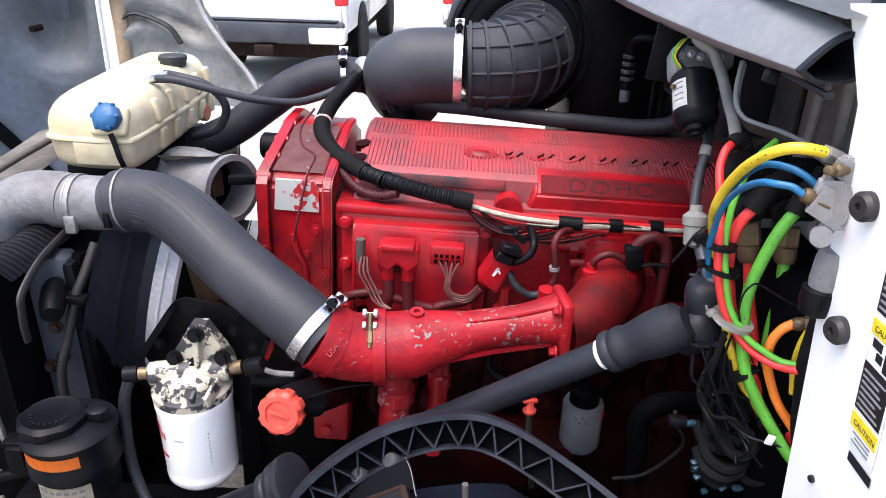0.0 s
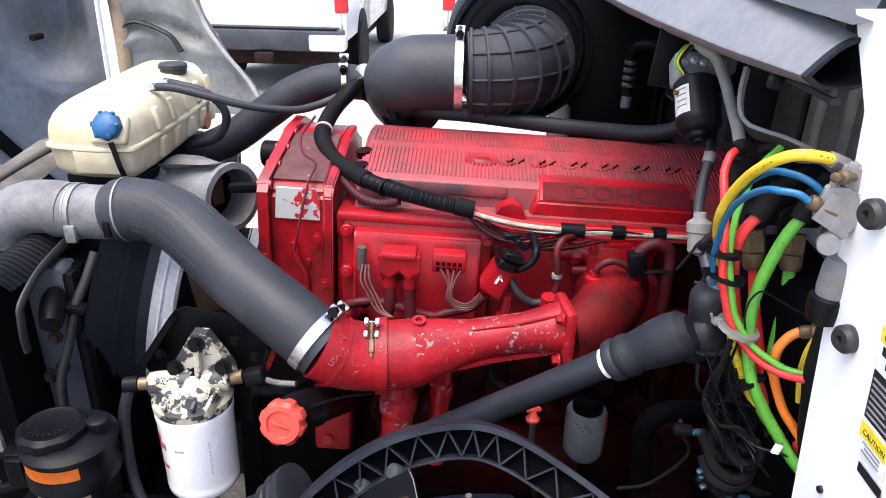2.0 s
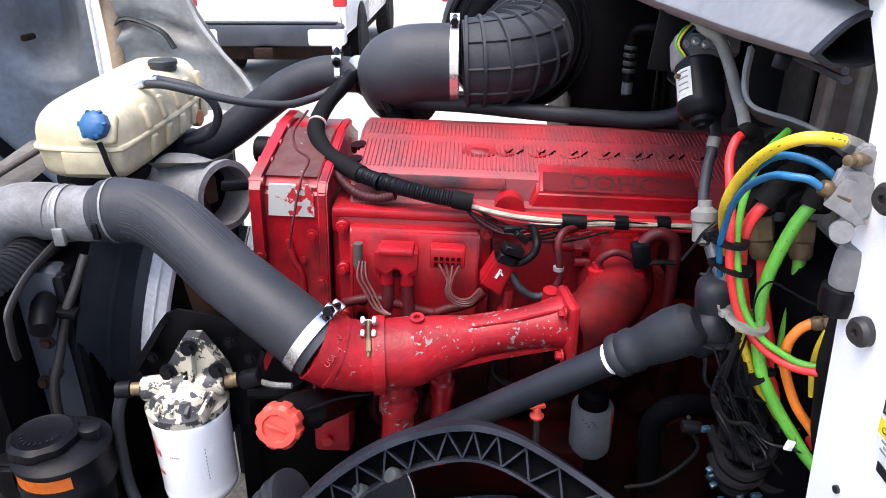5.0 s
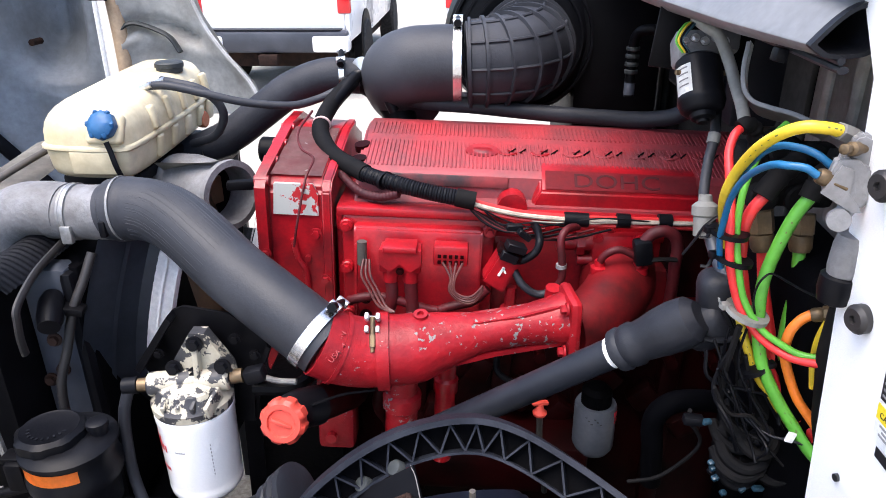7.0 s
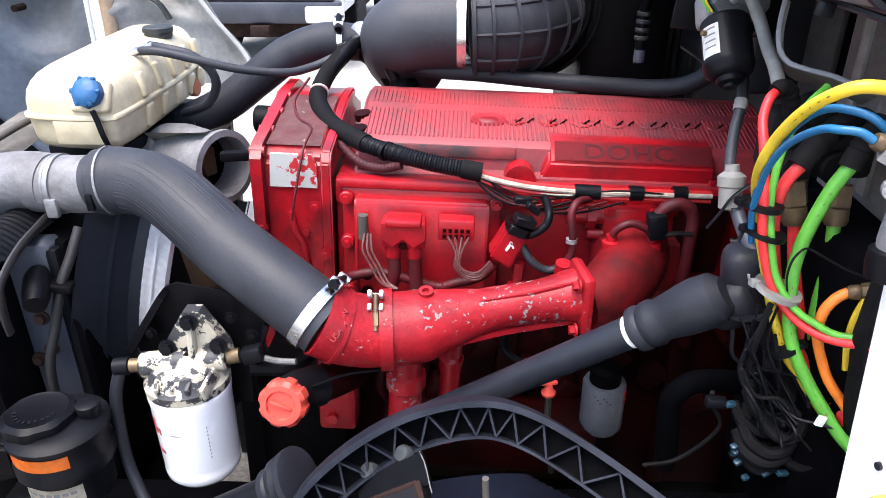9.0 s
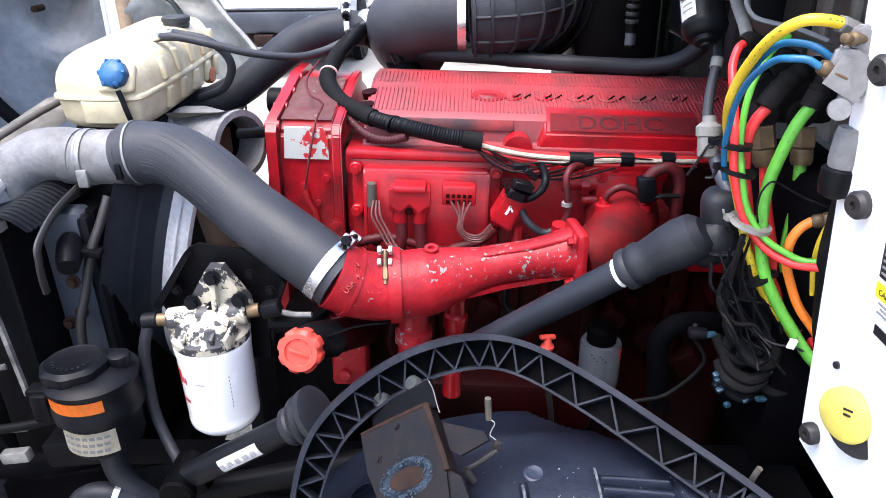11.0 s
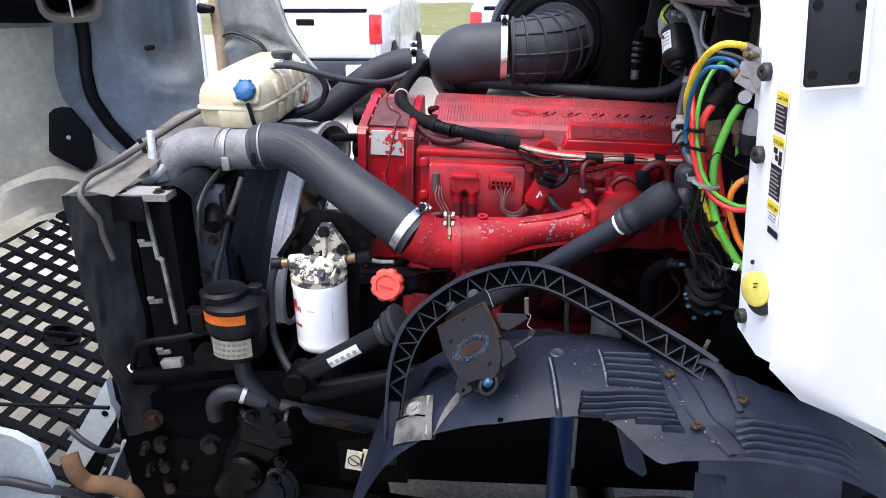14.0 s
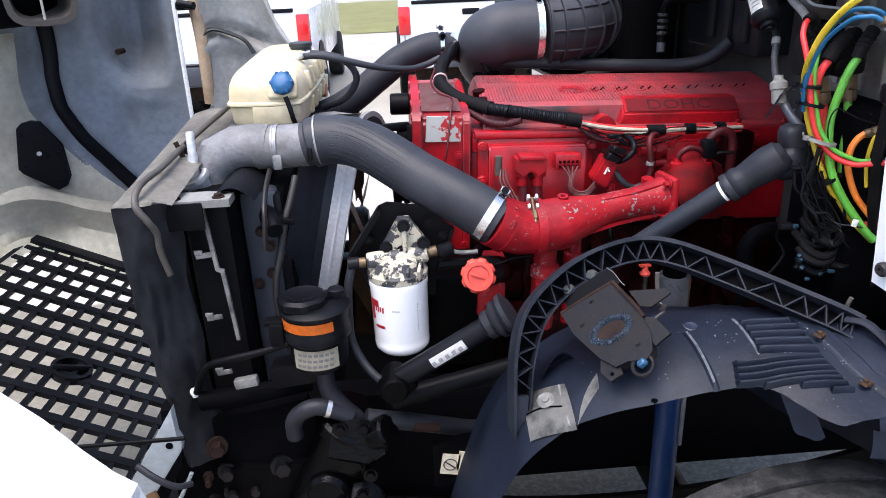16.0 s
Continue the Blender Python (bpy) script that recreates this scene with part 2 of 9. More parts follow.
W_RED = mat("red wire", (0.5, 0.02, 0.02), 0.45, bump=0)
W_CREAM = mat("cream wire tape", (0.46, 0.38, 0.30), 0.5, dirt=(0.15, 0.12, 0.10), amount=0.7, scale=60)
W_DARKRED = mat("red sprayed conduit", (0.085, 0.007, 0.010), 0.5, gloss=0.3, dirt=(0.022, 0.005, 0.006), amount=0.7, scale=20)
AMBER = mat("amber fan plastic", (0.10, 0.06, 0.025), 0.5, dirt=(0.03, 0.022, 0.015), amount=0.7, scale=10)
CAB_DUSTY = mat("dust streaked grey steel", (0.30, 0.295, 0.27), 0.65, dirt=(0.14, 0.135, 0.12), amount=0.8, scale=14, bump=0.2)
DARK_RED_LOOM = mat("dark red dusted conduit", (0.05, 0.009, 0.012), 0.55, gloss=0.25, dirt=(0.02, 0.006, 0.008), amount=0.8, scale=18)
HOOD_TAN = mat("tan stained fibreglass edge", (0.42, 0.30, 0.19), 0.65, dirt=(0.24, 0.15, 0.09), amount=0.8, scale=14, bump=0.3)
BOOT = mat("dull black soft rubber", (0.010, 0.011, 0.015), 0.5, gloss=0.3, dirt=(0.022, 0.024, 0.031), amount=0.7, scale=9, grain=120, bump=0.3)
PRINT_FADED = mat("faded dark print", (0.12, 0.13, 0.03), 0.5, bump=0)
SOOT_STRIP = mat("red strip blackened by soot", (0.035, 0.018, 0.019), 0.55, dirt=(0.30, 0.03, 0.035), amount=0.9, scale=11, grain=120, bump=0.2)
STAIN_ORANGE = mat("rust stained plastic", (0.40, 0.085, 0.03), 0.6, dirt=(0.50, 0.26, 0.12), amount=0.6, scale=40)
BRACE = mat("weathered black composite", (0.0085, 0.0105, 0.0165), 0.6, gloss=0.16, dirt=(0.022, 0.025, 0.034), amount=0.8, scale=16, grain=110, bump=0.4)
SCUFF = mat("plastic scuffed white", (0.28, 0.30, 0.33), 0.7, dirt=(0.03, 0.037, 0.055), amount=0.8, scale=110, grain=300, bump=0.4)
TORN_RUBBER = mat("perished blue black rubber", (0.006, 0.009, 0.014), 0.7, gloss=0.15, dirt=(0.022, 0.036, 0.055), amount=0.9, scale=60, bump=0.8, bumpsize=0.004)
# Firewall black holds the shade behind the hoses and lines.
FIREWALL = mat("firewall black, shade included", (0.0020, 0.0020, 0.0026), 1.0, gloss=0.0, dirt=(0.004, 0.004, 0.005), amount=0.6, scale=10)
CLIP_RUST = mat("dull rusty clip steel", (0.050, 0.027, 0.014), 0.7, gloss=0.2, dirt=(0.020, 0.012, 0.009), amount=0.8, scale=60, bump=0.4)
SHAFT = mat("smooth black shaft paint", (0.0095, 0.0112, 0.0165), 0.42, gloss=0.36, dirt=(0.020, 0.022, 0.028), amount=0.7, scale=8, grain=60)
RED_CHIPPED = mat("red pipe paint worn to grey specks", (0.345, 0.010, 0.016), 0.38, gloss=0.3, dirt=(0.13, 0.006, 0.010), amount=0.7, scale=11, chips=(0.20, 0.195, 0.19), chip_scale=120, chip_at=1.075, cluster=15.0, bump=0.3, bumpsize=0.004)
CAP_GREY = mat("weathered dark grey plastic", (0.022, 0.026, 0.027), 0.55, gloss=0.4, dirt=(0.05, 0.055, 0.055), amount=0.7, scale=30, bump=0.2)
ZINC_DULL = mat("dulled zinc clamp", (0.30, 0.30, 0.295), 0.45, 0.5, dirt=(0.13, 0.125, 0.12), amount=0.8, scale=40)
INSULATION = mat("dusty grey firewall insulation", (0.050, 0.050, 0.047), 0.95, gloss=0.05, dirt=(0.022, 0.021, 0.020), amount=0.9, scale=6, bump=0.3)
BOSS_RED = mat("dull sloped red paint", (0.26, 0.016, 0.024), 0.6, gloss=0.2, dirt=(0.13, 0.022, 0.028), amount=0.7, scale=14, grain=120, bump=0.2)
# Darker than the boss: the shading of the relief is coloured in.
LETTER_RED = mat("raised red letters, shading in the colour", (0.065, 0.010, 0.013), 0.65, gloss=0.15, dirt=(0.05, 0.016, 0.018), amount=0.7, scale=40, bump=0.2)
W_TAN = mat("faded tan red wire", (0.11, 0.034, 0.030), 0.5, dirt=(0.05, 0.010, 0.012), amount=0.7, scale=60)
GRASS = mat("dry grass", (0.34, 0.34, 0.14), 0.9, dirt=(0.28, 0.25, 0.12), amount=0.7, scale=0.7, grain=20)
PINK = mat("pale pink cable tie", (0.7, 0.45, 0.42), 0.5, bump=0)

# ---- builders ----
def org(ob):
    v = Vector((0, 0, 0))
    while ob:
        v, ob = v + ob.location, ob.parent
    return v


def thing(name, at, label, category, group="", kind=""):
    ob = new(name)
    ob.location = at
    ob.empty_display_size = 0.02
    return tagged(ob, label, category, group, kind)


def shaded(bm, angle=38):
    bmesh.ops.recalc_face_normals(bm, faces=bm.faces)
    lim = radians(angle)
    for f in bm.faces:
        f.smooth = True
    for e in bm.edges:
        e.smooth = len(e.link_faces) == 2 and e.calc_face_angle(4) < lim


def part(name, bm, material, parent, label="", at=None):
    """Links a bmesh, built in world coordinates, as one mesh under a thing or a part."""
    shaded(bm)
    me = bpy.data.meshes.new(name)
    at = Vector(at) if at is not None else org(parent)
    bmesh.ops.translate(bm, verts=bm.verts, vec=-at)
    bm.to_mesh(me)
    bm.free()
    me.materials.append(material)
    ob = new(name, me)
    ob.parent = parent
    ob.location = at - org(parent)
    if label:
        tagged(ob, label)
    return ob


def lone(name, bm, material, at, label, category, group="", kind=""):
    """A thing that is one mesh."""
    shaded(bm)
    me = bpy.data.meshes.new(name)
    bmesh.ops.translate(bm, verts=bm.verts, vec=-Vector(at))
    bm.to_mesh(me)
    bm.free()
    me.materials.append(material)
    ob = new(name, me)
    ob.location = at
    return tagged(ob, label, category, group, kind)


def B():
    return bmesh.new()


def merge(bm, tmp, m=None):
    if m is not None:
        bmesh.ops.transform(tmp, matrix=m, verts=tmp.verts)
    me = bpy.data.meshes.new("tmp")
    tmp.to_mesh(me)
    tmp.free()
    bm.from_mesh(me)
    bpy.data.meshes.remove(me)
    return bm


def box(bm, c, s, rot=(0, 0, 0), bev=0.0, seg=2):
    t = bmesh.new()
    bmesh.ops.create_cube(t, size=1)
    bmesh.ops.scale(t, vec=s, verts=t.verts)
    if bev:
        bmesh.ops.bevel(t, geom=t.edges[:], offset=min(bev, 0.45 * min(s)), segments=seg, affect="EDGES", profile=0.5)
    return merge(bm, t, pose(*c, *rot))


def span(bm, lo, hi, bev=0.0, seg=2):
    return box(bm, [(a + b) / 2 for a, b in zip(lo, hi)], [abs(b - a) for a, b in zip(lo, hi)], bev=bev, seg=seg)


def basis(d, up=(0, 0, 1)):
    d = Vector(d).normalized()
    u = Vector(up)
    if abs(d.dot(u)) > 0.95:
        u = Vector((0, 1, 0))
    x = u.cross(d).normalized()
    return x, d.cross(x).normalized(), d


def lathe(bm, prof, p0, axis, seg=24, wob=None):
    """Turned shape: rows of (radius, distance along the axis from p0)."""
    x, y, d = basis(axis)
    p0 = Vector(p0)
    rings = []
    for r, h in prof:
        if r < 1e-6:
            rings.append([bm.verts.new(p0 + d * h)])
            continue
        ring = []
        for i in range(seg):
            a = 2 * math.pi * i / seg
            k = r * (wob(i, h) if wob else 1)
            ring.append(bm.verts.new(p0 + d * h + x * (k * math.cos(a)) + y * (k * math.sin(a))))
        rings.append(ring)
    for a, b in zip(rings, rings[1:]):
        for i in range(seg):
            j = (i + 1) % seg
            if len(a) == 1 and len(b) > 1:
                bm.faces.new((a[0], b[i], b[j]))
            elif len(b) == 1 and len(a) > 1:
                bm.faces.new((a[i], a[j], b[0]))
            elif len(a) > 1:
                bm.faces.new((a[i], a[j], b[j], b[i]))
    for ring in (rings[0], rings[-1]):
        if len(ring) > 1:
            bm.faces.new(ring)
    return bm


def rod(bm, p0, p1, r, r1=None, seg=16, bev=0.0):
    d = Vector(p1) - Vector(p0)
    n, r1 = d.length, r if r1 is None else r1
    prof = [(r - bev, 0), (r, bev), (r1, n - bev), (r1 - bev, n)] if bev else [(r, 0), (r1, n)]
    return lathe(bm, prof, p0, d, seg)


def curve_pts(pts, n=8):
    p = [Vector(q) for q in pts]
    p = [2 * p[0] - p[1]] + p + [2 * p[-1] - p[-2]]
    out = []
    for i in range(1, len(p) - 2):
        a, b, c, d = p[i - 1:i + 3]
        for k in range(n):
            t = k / n
            out.append(0.5 * (2 * b + (c - a) * t + (2 * a - 5 * b + 4 * c - d) * t * t + (3 * b - 3 * c + d - a) * t ** 3))
    return out + [p[-2]]


def tube(bm, pts, r, seg=12, n=8, shape=None, flat=1.0):
    """A hose along a smooth line. shape(s): factor on the radius at s from 0 to 1."""
    c = curve_pts(pts, n)
    rings, up = [], None
    for i, q in enumerate(c):
        d = (c[min(i + 1, len(c) - 1)] - c[max(i - 1, 0)]).normalized()
        if up is None:
            up = basis(d)[1]
        x = up.cross(d).normalized()
        up = d.cross(x).normalized()
        s = i / (len(c) - 1)
        k = (r[0] + (r[1] - r[0]) * s if isinstance(r, tuple) else r) * (shape(s) if shape else 1)
        rings.append([bm.verts.new(q + x * (k * math.cos(2 * math.pi * j / seg)) + up * (k * flat * math.sin(2 * math.pi * j / seg))) for j in range(seg)])
    for a, b in zip(rings, rings[1:]):
        for j in range(seg):
            bm.faces.new((a[j], a[(j + 1) % seg], b[(j + 1) % seg], b[j]))
    bm.faces.new(rings[0])
    bm.faces.new(rings[-1])
    return bm


def prism(bm, poly, place, w0, w1):
    """A plate: a 2D outline, set into space by place(u, v, w) and given its thickness from w0 to w1."""
    a = [bm.verts.new(place(u, v, w0)) for u, v in poly]
    b = [bm.verts.new(place(u, v, w1)) for u, v in poly]
    bm.faces.new(a)
    bm.faces.new(b[::-1])
    for i in range(len(poly)):
        j = (i + 1) % len(poly)
        bm.faces.new((a[i], a[j], b[j], b[i]))
    return bm


def sheet(bm, fn, nu, nv, thick):
    """A bent panel: fn(u, v) for u and v from 0 to 1, with a thickness."""
    g = [[bm.verts.new(fn(i / nu, j / nv)) for j in range(nv + 1)] for i in range(nu + 1)]
    fs = [bm.faces.new((g[i][j], g[i + 1][j], g[i + 1][j + 1], g[i][j + 1])) for i in range(nu) for j in range(nv)]
    bmesh.ops.solidify(bm, geom=fs, thickness=thick)
    return bm


def hexbolt(bm, p, d, r=0.008, h=0.007, washer=True):
    d = Vector(d).normalized()
    p = Vector(p)
    if washer:
        rod(bm, p, p + d * h * 0.3, r * 1.45, seg=14)
    rod(bm, p + d * h * 0.25, p + d * h, r, r * 0.94, seg=6)
    return bm


def letters(bm, text, size, depth, m, bend=None):
    cu = bpy.data.curves.new("letters", "FONT")
    cu.body, cu.size, cu.extrude, cu.resolution_u = text, size, depth, 3
    ob = bpy.data.objects.new("letters", cu)
    me = bpy.data.meshes.new_from_object(ob)
    t = bmesh.new()
    t.from_mesh(me)
    bpy.data.objects.remove(ob)
    bpy.data.curves.remove(cu)
    bpy.data.meshes.remove(me)
    return merge(bm, t, m)


def band(bm, p, axis, r, w, t=0.0015, seg=28):
    """A flat strap round a hose."""
    return lathe(bm, [(r, -w / 2), (r + t, -w / 2), (r + t, w / 2), (r, w / 2), (r, -w / 2)][:4], p, axis, seg)


def lerp(table, x):
    return float(np.interp(x, [a for a, _ in table], [b for _, b in table]))

# ---- ground and distance ----
GROUND = -0.16
bm = B()
span(bm, (-300, -300, GROUND - 0.3), (300, 300, GROUND))
lone("ground", bm, CONCRETE, (0, 0, GROUND), "pale dusty concrete yard under the trucks", "ground", kind="structure")
# Patch whose colour sets the tone of the shaded ground below the engine.
bm = B()
sheet(bm, lambda u, v: (-1.0 + 2.6 * u, 0.25 + 2.15 * v, GROUND + 0.006 + 0.004 * noise.noise((u * 20, v * 20, 3))), 40, 24, 0.003)
lone("wet_patch", bm, ASPHALT, (0, 1.4, GROUND), "gravelly patch under the engine, its tone set for the shaded ground", "oil stain", kind="structure")
# Patch added so the ground's colour carries the light under the hood.
bm = B()
sheet(bm, lambda u, v: (-4.2 + 3.25 * u + 0.35 * noise.noise((v * 6, 1, 4)) * (1 - u), -0.2 + 3.7 * v + 0.35 * noise.noise((u * 7, 2, 9)) * abs(2 * v - 1), GROUND + 0.005 + 0.003 * noise.noise((u * 20, v * 20, 5))), 40, 24, 0.003)
lone("dirt_patch", bm, HOOD_GROUND, (-2, 1.2, GROUND), "tan ground patch added under the hood to match the light there", "dirt", kind="structure")
bm = B()
sheet(bm, lambda u, v: (-30 + 60 * u, 24 + 30 * v, GROUND + 0.03 + 0.05 * noise.noise((u * 90, v * 50, 1))), 80, 40, -0.05)
lone("grass_strip", bm, GRASS, (0, 39, GROUND), "dry grass strip behind the parked pickups", "grass", kind="stuff")


def wheel(parent, c, r, w, name="wheel"):
    """Tyre and rim on an axle along x."""
    t = part(name, lathe(B(), [(r * 0.62, -w / 2), (r * 0.93, -w / 2), (r, -w * 0.36), (r, w * 0.36), (r * 0.93, w / 2), (r * 0.62, w / 2)], c, (1, 0, 0), 32), TYRE, parent, "black road tyre", at=c)
    part("rim", lathe(B(), [(r * 0.2, -w * 0.42), (r * 0.6, -w * 0.46), (r * 0.61, w * 0.46), (r * 0.2, w * 0.42)], c, (1, 0, 0), 24), ALLOY, t, "dull steel rim")


def pickup(x, y):
    """White full-size pickup, tail towards the engine bay. x: middle, y: tailgate."""
    g = GROUND
    p = thing("pickup_truck", (x, y + 2.9, g), "white full-size pickup truck parked tail first on the yard", "pickup truck", "parked pickups")
    part("tailgate", span(B(), (x - 0.925, y, g + 0.62), (x + 0.925, y + 0.06, g + 1.42), 0.03), TRUCK_WHITE, p)
    for s in (-1, 1):
        part("bed_side", span(B(), (x + s * 0.99, y, g + 0.66), (x + s * 0.93, y + 2.2, g + 1.44), 0.03), TRUCK_WHITE, p)
    part("bed_floor", span(B(), (x - 0.925, y + 0.065, g + 0.8), (x + 0.925, y + 2.2, g + 0.86)), TRUCK_WHITE, p)
    bm = B()
    prof = [(2.2, 0.55), (2.2, 1.45), (2.35, 1.95), (3.6, 1.97), (4.25, 1.45), (5.7, 1.32), (5.85, 0.6)]
    prism(bm, prof, lambda u, v, w: (x + w, y + u, g + v), -0.97, 0.97)
    bmesh.ops.bevel(bm, geom=bm.edges[:], offset=0.04, segments=2, affect="EDGES")
    part("cab", bm, TRUCK_WHITE, p)
    part("rear_window", span(B(), (x - 0.75, y + 2.22, g + 1.5), (x + 0.75, y + 2.26, g + 1.88)), GLASS_DARK, p)
    for s in (-1, 1):
        part("side_window", span(B(), (x + s * 0.965, y + 2.5, g + 1.48), (x + s * 0.985, y + 3.9, g + 1.85), 0.01), GLASS_DARK, p)
        part("tail_light", span(B(), (x + s * 0.84, y - 0.025, g + 1.0), (x + s * 1.005, y + 0.1, g + 1.38), 0.025), LAMP_RED, p, "tall red tail light")
        part("wheel_arch", rod(B(), (x + s * 0.9, y + 1.3, g + 0.45), (x + s * 1.005, y + 1.3, g + 0.45), 0.5, seg=28), STEEL_BLACK, p)
        for yy in (1.3, 4.95):
            wheel(p, (x + s * 0.9, y + yy, g + 0.41), 0.41, 0.26)
        part("mirror", box(B(), (x + s * 1.17, y + 4.0, g + 1.6), (0.24, 0.12, 0.3), bev=0.04), PLASTIC, p, "black tow mirror")
    b = part("bumper", span(B(), (x - 0.98, y - 0.24, g + 0.56), (x + 0.98, y - 0.02, g + 0.82), 0.04), BUMPER_DARK, p, "dark step bumper")
    for s in (-1, 1):
        part("bumper_end", span(B(), (x + s * 0.55, y - 0.27, g + 0.57), (x + s * 1.0, y - 0.0, g + 0.77), 0.04), TRUCK_WHITE, b, "white bumper corner")
    part("step_pad", span(B(), (x - 0.9, y - 0.22, g + 0.822), (x + 0.9, y - 0.03, g + 0.835), 0.005), PLASTIC, b)
    part("tow_hitch", span(B(), (x - 0.12, y - 0.3, g + 0.42), (x + 0.12, y - 0.05, g + 0.55), 0.02), RUST, p, "rusty tow hitch")
    part("tailgate_handle", span(B(), (x - 0.12, y - 0.015, g + 1.24), (x + 0.12, y + 0.02, g + 1.32), 0.01), PLASTIC, p)
    part("tailgate_trim", span(B(), (x - 0.82, y - 0.02, g + 1.40), (x + 0.82, y + 0.07, g + 1.45), 0.015), PLASTIC, p, "black tailgate top trim")
    part("underbody", span(B(), (x - 0.8, y + 0.1, g + 0.35), (x + 0.8, y + 5.5, g + 0.6)), RUST, p, "dark brown underbody")
    return p


pickup(-2.47, 9.0)
pickup(0.68, 9.7)

# ---- hood, tilted forward ----
hood = thing("truck_hood", (-1.6, 2.0, GROUND), "white fibreglass truck hood tilted forward, grey inside", "hood")


GROOVE = [(-1.655, 1.80), (-1.650, 1.45), (-1.660, 1.33), (-1.655, 1.22), (-1.61, 1.10), (-1.545, 0.99), (-1.48, 0.88)]
POCKET = [(-1.485, 1.72), (-1.505, 1.50), (-1.49, 1.36), (-1.445, 1.28), (-1.37, 1.245), (-1.27, 1.24), (-1.235, 1.30), (-1.225, 1.72)]


def to_line(x, z, line, closed=False):
    """Distance from a point to a bent line."""
    best = 9.0
    for (ax, az), (bx, bz) in zip(line, line[1:] + (line[:1] if closed else [])) if closed else zip(line, line[1:]):
        dx, dz = bx - ax, bz - az
        t = max(0.0, min(1.0, ((x - ax) * dx + (z - az) * dz) / (dx * dx + dz * dz)))
        best = min(best, math.hypot(x - ax - t * dx, z - az - t * dz))
    return best


def inside(x, z, poly):
    odd = False
    for (ax, az), (bx, bz) in zip(poly, poly[1:] + poly[:1]):
        if (az > z) != (bz > z) and x < ax + (z - az) * (bx - ax) / (bz - az):
            odd = not odd
    return odd


def wall_y(x):
    return lerp([(-2.52, 0.45), (-2.35, 1.35), (-2.0, 2.0), (-1.75, 2.2), (-1.45, 2.36), (-1.13, 2.42)], x)


def hood_wall(u, v):
    x, z = -2.35 + 1.13 * u, 0.78 + 1.10 * v
    y = wall_y(x) + 0.012 * math.sin(v * 5 + u * 4)
    y += 0.055 * math.exp(-(to_line(x, z, GROOVE) / 0.030) ** 2)
    d = to_line(x, z, POCKET, True)
    if inside(x, z, POCKET):
        k = min(1.0, d / 0.07)
        y += 0.20 * k * k * (3 - 2 * k) * max(0.0, min(1.0, (z - 1.24) / 0.18)) * max(0.0, min(1.0, (-1.225 - x) / 0.18))
    y -= 0.010 * math.exp(-((to_line(x, z, POCKET[:6]) - 0.02) / 0.025) ** 2) * max(0.0, min(1.0, (-1.25 - x) / 0.08))
    return x, y, z


part("inner_panel", sheet(B(), hood_wall, 130, 90, 0.02), HOOD_IN, hood, "stained grey blue inside of the hood")
# Dark tube laid in the groove as its painted shade.
part("channel_seal", tube(B(), [(x, wall_y(x) + 0.040, z) for x, z in GROOVE], 0.034, 10), PLASTIC, hood, "dark strip standing in for shade in the hood channel")
# Short rusty stub drawn for a rust spot.
part("pocket_bolt", rod(B(), (-1.442, wall_y(-1.442) + 0.07, 1.404), (-1.442, wall_y(-1.442) + 0.015, 1.404), 0.011, seg=12), RUST, hood, "rust spot in the pocket")
part("grime_streak", sheet(B(), lambda u, v: (-1.43 + 0.05 * (u - 0.5) * (1 - 0.75 * v) + 0.02 * v, wall_y(-1.43) + 0.016 - 0.02 * (1 - v) + 0.03 * (v - 0.4) ** 2 - 0.012 + 0.1 * 0.05 * u, 1.225 - 0.15 * v), 6, 10, 0.002), GRIME, hood, "grime run down the panel")


def cream_side(u, v):
    z = 0.84 + 0.66 * v
    xr = lerp([(0.84, -1.48), (0.90, -1.53), (0.977, -1.59), (1.116, -1.666), (1.223, -1.705), (1.313, -1.712), (1.422, -1.70), (1.5, -1.70)], z)
    x = -2.52 + (xr + 2.52) * u
    return x, wall_y(x) - 0.034 + 0.012 * math.sin(u * 9) + 0.03 * max(0.0, u - 0.93) / 0.07, z


part("cream_panel", sheet(B(), cream_side, 60, 12, 0.012), HOOD_CREAM, hood, "pale cream fibreglass corner panel")
